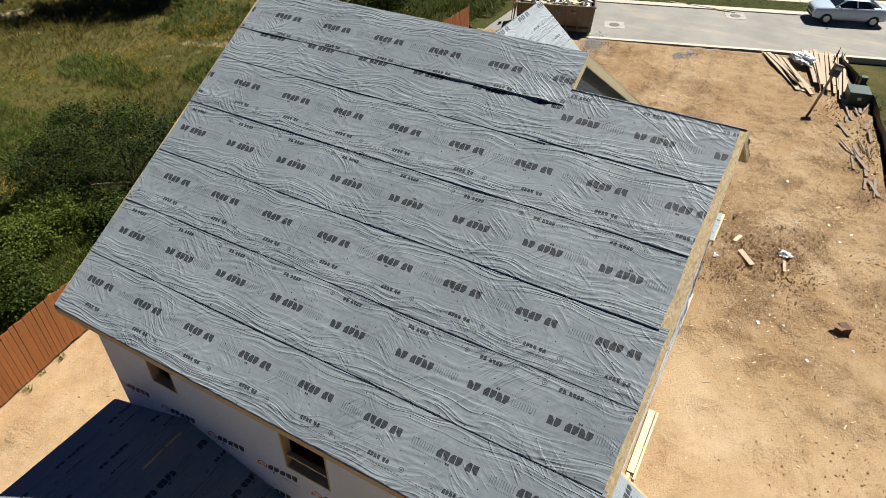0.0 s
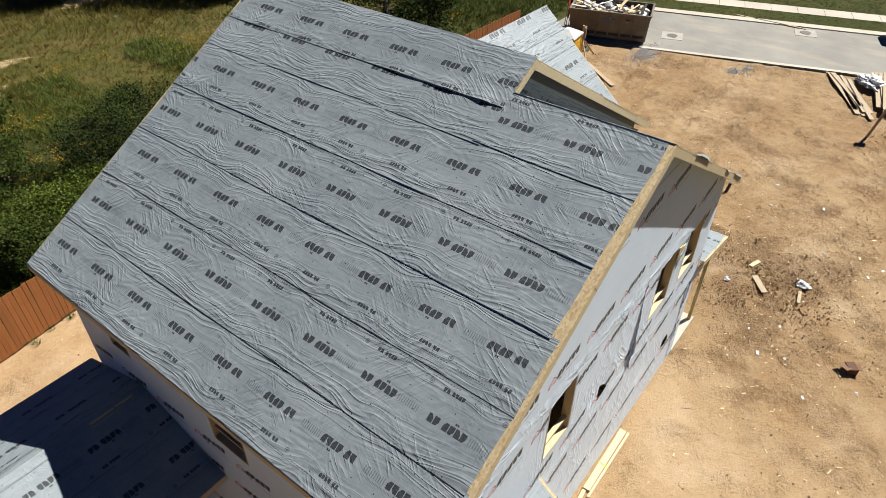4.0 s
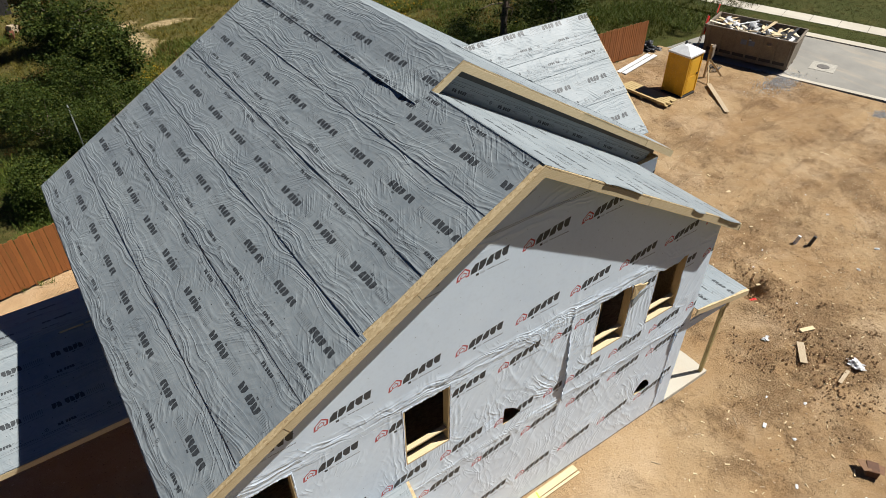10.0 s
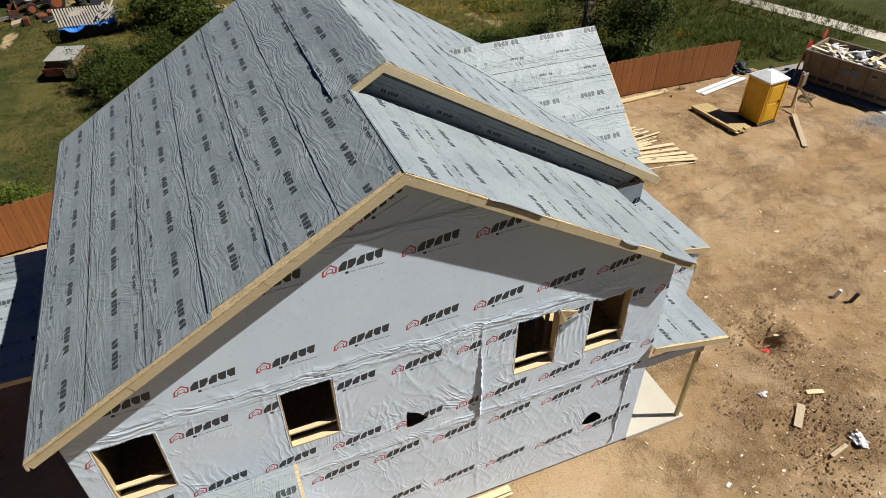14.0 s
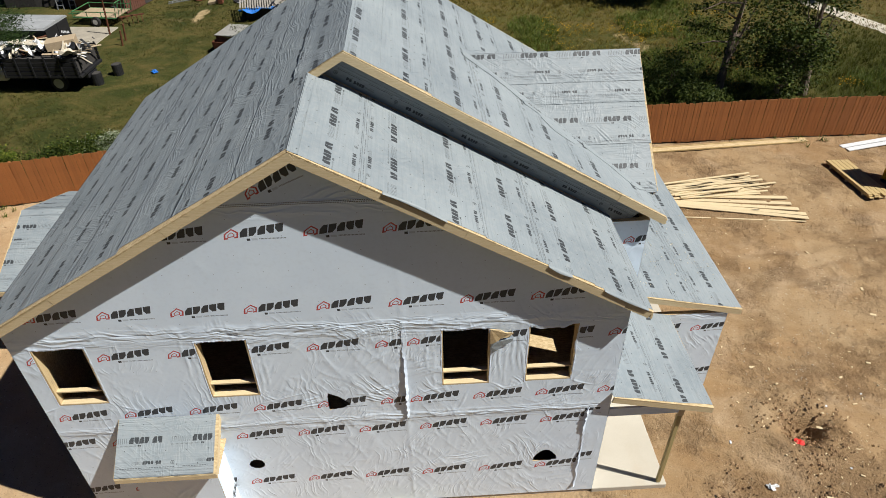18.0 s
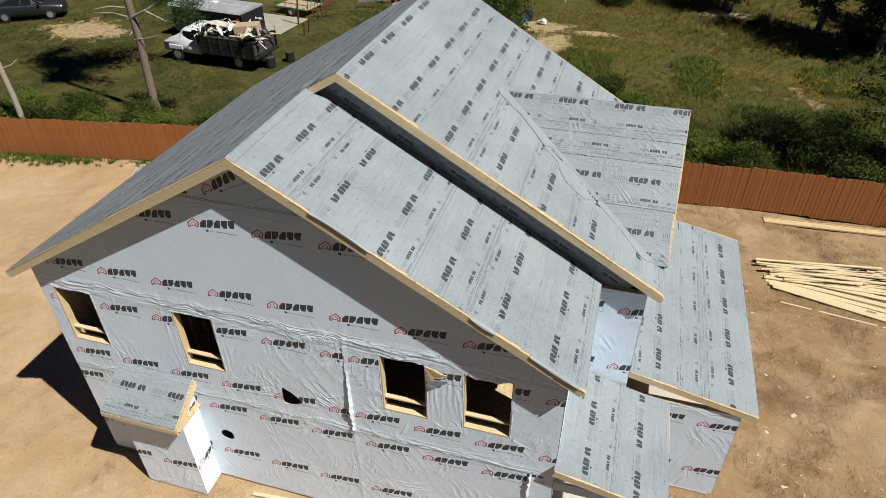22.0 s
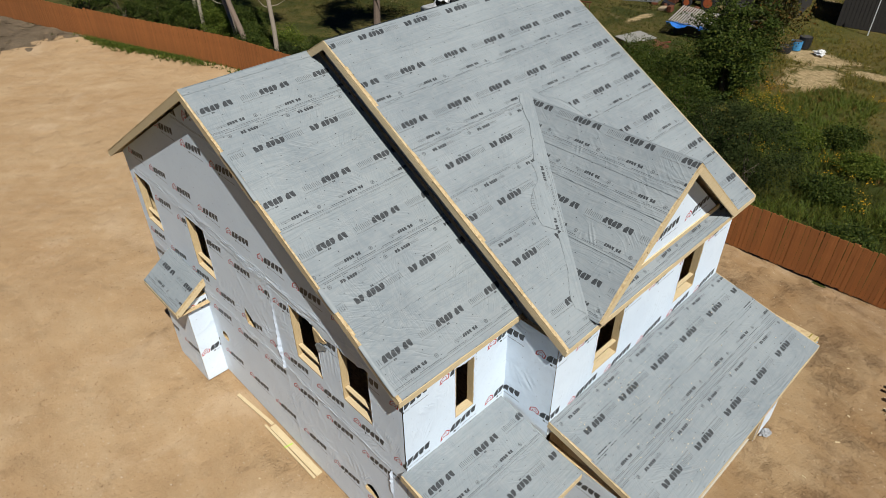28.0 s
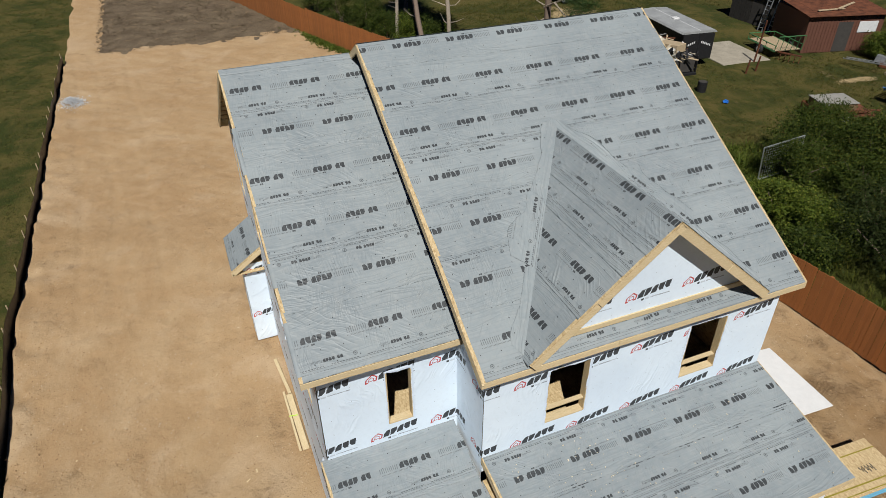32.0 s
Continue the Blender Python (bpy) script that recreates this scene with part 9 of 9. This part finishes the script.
ut = thing("utility_trailer", "rusty low utility trailer with a grey lidded box", "trailer", m=pose(-2.8, 29.75, 0.0, 0, 0, 74))
part("bed", bx((-1.15, -0.8, 0.3), (2.0, 0.8, 0.42), 0.02), RUST, ut)
for s_ in (-1, 1):
    part("side_panel", bx((-1.15, s_ * 0.8 - 0.03, 0.42), (0.9, s_ * 0.8 + 0.03, 0.72), 0.01), RUST, ut)
    wheel(ut, 0.2, s_ * 0.95, 0.33)
part("box", bx((-0.92, -0.66, 0.42), (0.92, 0.66, 1.0), 0.015), plain("brown_box", (0.19, 0.115, 0.06), 0.8, 0, 0.3), ut, "brown wooden box")
part("box_lid", bx((-0.97, -0.71, 1.0), (0.97, 0.71, 1.05), 0.012), plain("grey_lid", (0.30, 0.29, 0.26), 0.8, 0, 0.2), ut, "weathered grey lid")
part("front_panel", bx((-1.19, -0.75, 0.32), (-1.15, 0.75, 0.72), 0.01), RUST, ut)
part("patch_panel", bx((-1.215, -0.72, 0.2), (-1.19, -0.2, 0.66), 0.008), plain("peeling_paint", (0.46, 0.36, 0.20), 0.8, 0, 0.4), ut, "peeling cream panel")
part("loose_sheet", bx((-0.55, -0.5, -0.02), (0.55, 0.5, 0.02), 0.01, pose(1.4, -0.2, 0.55, 8, 10, 15)), RUST, ut)
part("drawbar", beam((2.0, 0.0, 0.38), (2.9, 0.0, 0.3), 0.08, 0.08), RUST, ut)

sc_ = thing("scrap_pile", "pile of slatted timber racks with blue tarpaulin", "scrap pile", m=pose(-1.9, 35.7, 0.0, 0, 0, 8))
part("base", bx((-1.3, -0.9, 0.0), (1.4, 1.2, 0.7), 0.08), DARK, sc_)
for k in range(20):
    part("slat", bx((-1.65 + 0.155 * k, -1.1, 0.95 - 0.012 * k), (-1.56 + 0.155 * k, 1.5, 0.99 - 0.012 * k), 0.005, pose(0, 0, 0.05, 6, 0, 2)), plain("bleached_slat", (0.34, 0.31, 0.27), 0.85) if k == 0 else bpy.data.materials["bleached_slat"], sc_)
for k in range(12):
    part("plank", bx((-0.7, -0.06, 0), (0.7, 0.06, 0.04), 0.004, pose(random.uniform(0.3, 1.6), random.uniform(-0.9, 0.9), 0.85 + random.uniform(0, 0.3), random.uniform(-10, 10), random.uniform(-15, 15), random.uniform(40, 120))), bpy.data.materials["bleached_slat"], sc_)
for k in range(3):
    gx_, gy_ = np.meshgrid(np.linspace(-0.7, 0.7, 14), np.linspace(-0.35, 0.35, 8), indexing="ij")
    gz_ = 0.72 + 0.35 * (vnoise(gx_ * 3 + k, gy_ * 3, 4 + k) - 0.5)
    piece("tarpaulin", mesh_of("tarpaulin", np.stack([gx_ * 0.8 - 0.1 + 1.0 * (k - 1), gy_ * 0.7 - 1.25 + 0.1 * k, gz_], -1).reshape(-1, 3).tolist(), grid_faces(14, 8).tolist(), BLUE, None, True), sc_, "crumpled blue tarpaulin")

BLACK_WOOD = wood_material("blackened_boards", (0.025, 0.022, 0.02), (0.05, 0.045, 0.04), (10, 10, 0.8))
RED_WOOD = wood_material("red_brown_boards", (0.11, 0.04, 0.025), (0.18, 0.075, 0.045), (0.8, 10, 10))


def shed(name, label, x, y, w, d, h, turn, wall_mat, roof_mat, drop=0.35, sheets=7):
    ob = thing(name, label, "shed", "yard sheds", m=pose(x, y, 0, 0, 0, turn))
    part("wall", bx((-w / 2, -d / 2, -0.05), (w / 2, d / 2, h - drop), 0.01), wall_mat, ob)
    for k in range(int(w / 0.22)):
        part("wall_board", bx((-w / 2 + 0.22 * k, -d / 2 - 0.025, 0), (-w / 2 + 0.22 * k + 0.2, -d / 2, h - drop - 0.02), 0.004), wall_mat, ob)
    for k in range(sheets):
        a = -w / 2 - 0.2 + (w + 0.4) / sheets * k
        q = [(a, -d / 2 - 0.3, h - drop + 0.02 + 0.006 * (k % 2)), (a + (w + 0.4) / sheets + 0.05, -d / 2 - 0.3, h - drop + 0.02 + 0.006 * (k % 2)), (a + (w + 0.4) / sheets + 0.05, d / 2 + 0.2, h + 0.006 * (k % 2)), (a, d / 2 + 0.2, h + 0.006 * (k % 2))]
        slab_between(q, 0.02, roof_mat if (k + int(x)) % 3 else RUST, "roof_sheet", ob)
    # dark panel on the solid wall stands in for an unlit opening
    part("doorway", bx((-0.5, -d / 2 - 0.035, 0), (0.5, -d / 2 - 0.026, 1.9)), DARK, ob)
    return ob


PALE_SHEET = plain("pale_roof_sheet", (0.42, 0.46, 0.48), 0.55, 0, 0.2, 1.0)
shed("shed", "blackened timber shed with a pale metal roof", -17.7, 41.2, 5.0, 4.5, 2.9, 0, BLACK_WOOD, PALE_SHEET)
rs_shed = shed("shed", "red-brown timber shed with a rusted sheet roof", -12.5, 39.9, 5.2, 3.8, 2.7, 74, RED_WOOD, RUST)
part("roof_plank", bx((-1.2, -0.08, 0), (1.2, 0.08, 0.05), 0.005, pose(0.6, -0.6, 2.56, 5, 0, 35)), GREY_WOOD, rs_shed)
part("roof_plank", bx((-1.0, -0.07, 0), (1.0, 0.07, 0.05), 0.005, pose(-0.8, -1.2, 2.5, 5, 0, 8)), GREY_WOOD, rs_shed)
part("pale_panel", bx((0.9, -1.97, 1.2), (2.2, -1.93, 1.9), 0.01), WHITE_PAINT, rs_shed, "peeling white panel")
shed("shed", "low black open shed behind the scrap", -3.0, 44.4, 8.0, 3.6, 2.7, 8, BLACK_WOOD, RUST)
# old tractor by the tyres
tc = thing("tractor", "old white tractor with a rusty front bucket and orange rims", "tractor", m=pose(-4.6, 41.1, 0, 0, 0, 190))
part("chassis", bx((-1.0, -0.25, 0.4), (1.1, 0.25, 0.65), 0.03), BLACK_PLASTIC, tc)
part("hood", bx((0.1, -0.32, 0.65), (1.15, 0.32, 1.15), 0.09), WHITE_PAINT, tc)
part("seat", bx((-0.75, -0.25, 0.85), (-0.35, 0.25, 1.25), 0.06), BLACK_PLASTIC, tc)
bm = bmesh.new()
tube(bm, [(0.05, 0, 1.1), (-0.2, 0, 1.3)], [0.02, 0.02], 6)
bmesh.ops.create_cone(bm, cap_ends=True, segments=16, radius1=0.19, radius2=0.19, depth=0.03, matrix=Matrix.Translation((-0.22, 0, 1.32)))
part("steering_wheel", bm, BLACK_PLASTIC, tc)
ORANGE = plain("orange_rim", (0.42, 0.10, 0.03), 0.7)
for s_ in (-1, 1):
    for xw, rw in ((-0.6, 0.5), (0.85, 0.33)):
        wh = wheel(tc, xw, s_ * 0.62, rw, 0.28)
        wh.children[0].data.materials[0] = ORANGE
    part("loader_arm", beam((0.3, s_ * 0.42, 0.9), (1.7, s_ * 0.42, 0.35), 0.07, 0.1), RUST, tc)
bm = bx((1.65, -0.75, 0.05), (1.72, 0.75, 0.6), 0.01)
box(bm, (1.72, -0.75, 0.05), (2.2, 0.75, 0.1), 0.01)
for s_ in (-1, 1):
    box(bm, (1.72, s_ * 0.73 - 0.02, 0.05), (2.15, s_ * 0.73 + 0.02, 0.45), 0.01)
part("bucket", bm, RUST, tc)
shed("shed", "black shed with pale posts at the field edge", 6.6, 46.2, 7.0, 4.0, 3.0, 12, BLACK_WOOD, GALV)
board(5.7, 42.9, 5.75, 42.92, 0.0, 0.12, 2.6, WHITE_PAINT, "white post standing before the shed", "posts", 0, "post")
lad = thing("ladder", "pale aluminium ladder leaning on the shed", "ladder", m=pose(-16.2, 38.1, 0, -10, 0, 3))
for s_ in (-0.2, 0.2):
    part("rail", bx((s_ - 0.03, -0.03, 0), (s_ + 0.03, 0.03, 2.6), 0.005), GALV, lad)
for k in range(8):
    part("rung", bx((-0.2, -0.02, 0.25 + 0.3 * k), (0.2, 0.02, 0.29 + 0.3 * k), 0.004), GALV, lad)
copy_thing(lad, pose(-15.4, 38.15, 0, -10, 0, -4))
copy_thing(lad, pose(-8.9, 37.9, 0.3, -84, 0, -80))
gt = thing("flat_trailer", "green-railed flat trailer with a grey plank deck", "trailer", m=pose(-12.35, 35.45, 0, 0, 0, -11))
GREEN_RAIL = plain("green_rail", (0.05, 0.17, 0.06), 0.6)
for k in range(9):
    part("plank", bx((-1.4, -0.9 + 0.2 * k, 0.5), (1.4, -0.715 + 0.2 * k, 0.54), 0.005), GREY_WOOD, gt)
def rail(a_, b_, r_=0.03, name_="rail"):
    bm_ = bmesh.new()
    tube(bm_, [a_, b_], [r_, r_], 6)
    part(name_, bm_, GREEN_RAIL, gt)
for s_ in (-1, 1):
    rail((-1.45, s_ * 0.95, 0.85), (1.45, s_ * 0.95, 0.85))
    rail((-1.45, s_ * 0.95, 0.5), (1.45, s_ * 0.95, 0.5), 0.045)
    for k in range(4):
        rail((-1.45 + 0.967 * k, s_ * 0.95, 0.5), (-1.45 + 0.967 * k, s_ * 0.95, 0.85), 0.025, "rail_post")
    wheel(gt, 0.1, s_ * 1.08, 0.3)
rail((-1.45, -0.95, 0.85), (-1.45, 0.95, 0.85))
for k in range(6):
    rail((1.45, -0.95 + 0.38 * k, 0.5), (1.6, -0.95 + 0.38 * k, 1.45), 0.02, "gate_bar")
rail((1.6, -0.95, 1.45), (1.6, 0.95, 1.45))
rail((-1.45, 0, 0.45), (-2.4, 0, 0.4), 0.05, "drawbar")
pl = thing("plough", "rusty farm plough with curved tines", "plough", m=pose(-10.3, 34.7, 0, 0, 0, 25))
for k in range(5):
    bm = bmesh.new()
    tube(bm, [(-0.6 + 0.3 * k, 0, 0.55), (-0.6 + 0.3 * k, 0.3, 0.4), (-0.6 + 0.3 * k, 0.15, -0.02)], [0.03, 0.03, 0.02], 6)
    part("tine", bm, RUST, pl)
part("beam", beam((-0.75, 0, 0.56), (0.75, 0, 0.56), 0.08, 0.08), RUST, pl)
part("hitch", beam((0, 0, 0.56), (0.1, -0.7, 0.75), 0.07, 0.07), RUST, pl)
for x, y, h in ((-9.72, 30.75, 0.9), (-9.8, 31.59, 1.0), (-11.14, 32.76, 2.7)):
    bm = bmesh.new()
    tube(bm, [(0, 0, -0.1), (0.05, 0.02, h)], [0.06, 0.05], 8)
    ob = part("old_post", bm, RUST)
    ob.matrix_world = pose(x, y, 0, 3, 5, 0)
    tagged(ob, "rusty upright post in the grass", "post", "old posts")
for k in range(18):
    x, y = random.uniform(-8.2, 1.0), random.uniform(38.6, 40.0)
    ob = part("junk_item", bx((-random.uniform(0.1, 0.5), -random.uniform(0.1, 0.4), 0), (random.uniform(0.1, 0.5), random.uniform(0.1, 0.4), random.uniform(0.1, 0.6)), 0.02), random.choice((RUST, RUST, GREY_WOOD, BLACK_PLASTIC, BLACK_PLASTIC, GALV, RUST)))
    ob.matrix_world = pose(x, y, 0, random.uniform(-12, 12), random.uniform(-12, 12), random.uniform(0, 90))
    tagged(ob, "weathered piece of junk by the sheds", "junk", "yard junk")
for x, y in ((-2.6, 41.2), (-2.0, 41.6), (-2.4, 42.0)):
    ts = thing("tyre_stack", "stack of old black tyres", "tyres", "tyre stacks", m=pose(x, y, 0))
    for k in range(3):
        bm = bmesh.new()
        ring_ = [(0.33, 0.04), (0.33, 0.14), (0.28, 0.18), (0.19, 0.17), (0.19, 0.01), (0.28, 0.0)]
        rows_ = [[bm.verts.new((r_ * math.cos(a_ * math.pi / 9), r_ * math.sin(a_ * math.pi / 9), z_ + 0.19 * k)) for r_, z_ in ring_] for a_ in range(18)]
        for i in range(18):
            for j in range(6):
                bm.faces.new((rows_[i][j], rows_[(i + 1) % 18][j], rows_[(i + 1) % 18][(j + 1) % 6], rows_[i][(j + 1) % 6]))
        bmesh.ops.recalc_face_normals(bm, faces=bm.faces)
        part("tyre", bm, TYRE, ts)
wire = thing("wire_gate", "grey wire-mesh gate panel standing in the bushes", "gate", m=pose(1.25, 21.1, 0, 0, -6, 88))
for a, b in (((0, 0, 0.2), (2.1, 0, 0.2)), ((0, 0, 1.75), (2.1, 0, 1.75)), ((0, 0, 0.2), (0, 0, 1.75)), ((2.1, 0, 0.2), (2.1, 0, 1.75))):
    bm = bmesh.new()
    tube(bm, [a, b], [0.025, 0.025], 6)
    part("frame_tube", bm, GALV, wire)
bm = bmesh.new()
for k in range(18):
    tube(bm, [(0.115 * k + 0.05, 0, 0.2), (0.115 * k + 0.05, 0, 1.75)], [0.004, 0.004], 3)
for k in range(13):
    tube(bm, [(0, 0, 0.25 + 0.12 * k), (2.1, 0, 0.25 + 0.12 * k)], [0.004, 0.004], 3)
part("mesh", bm, GALV, wire)
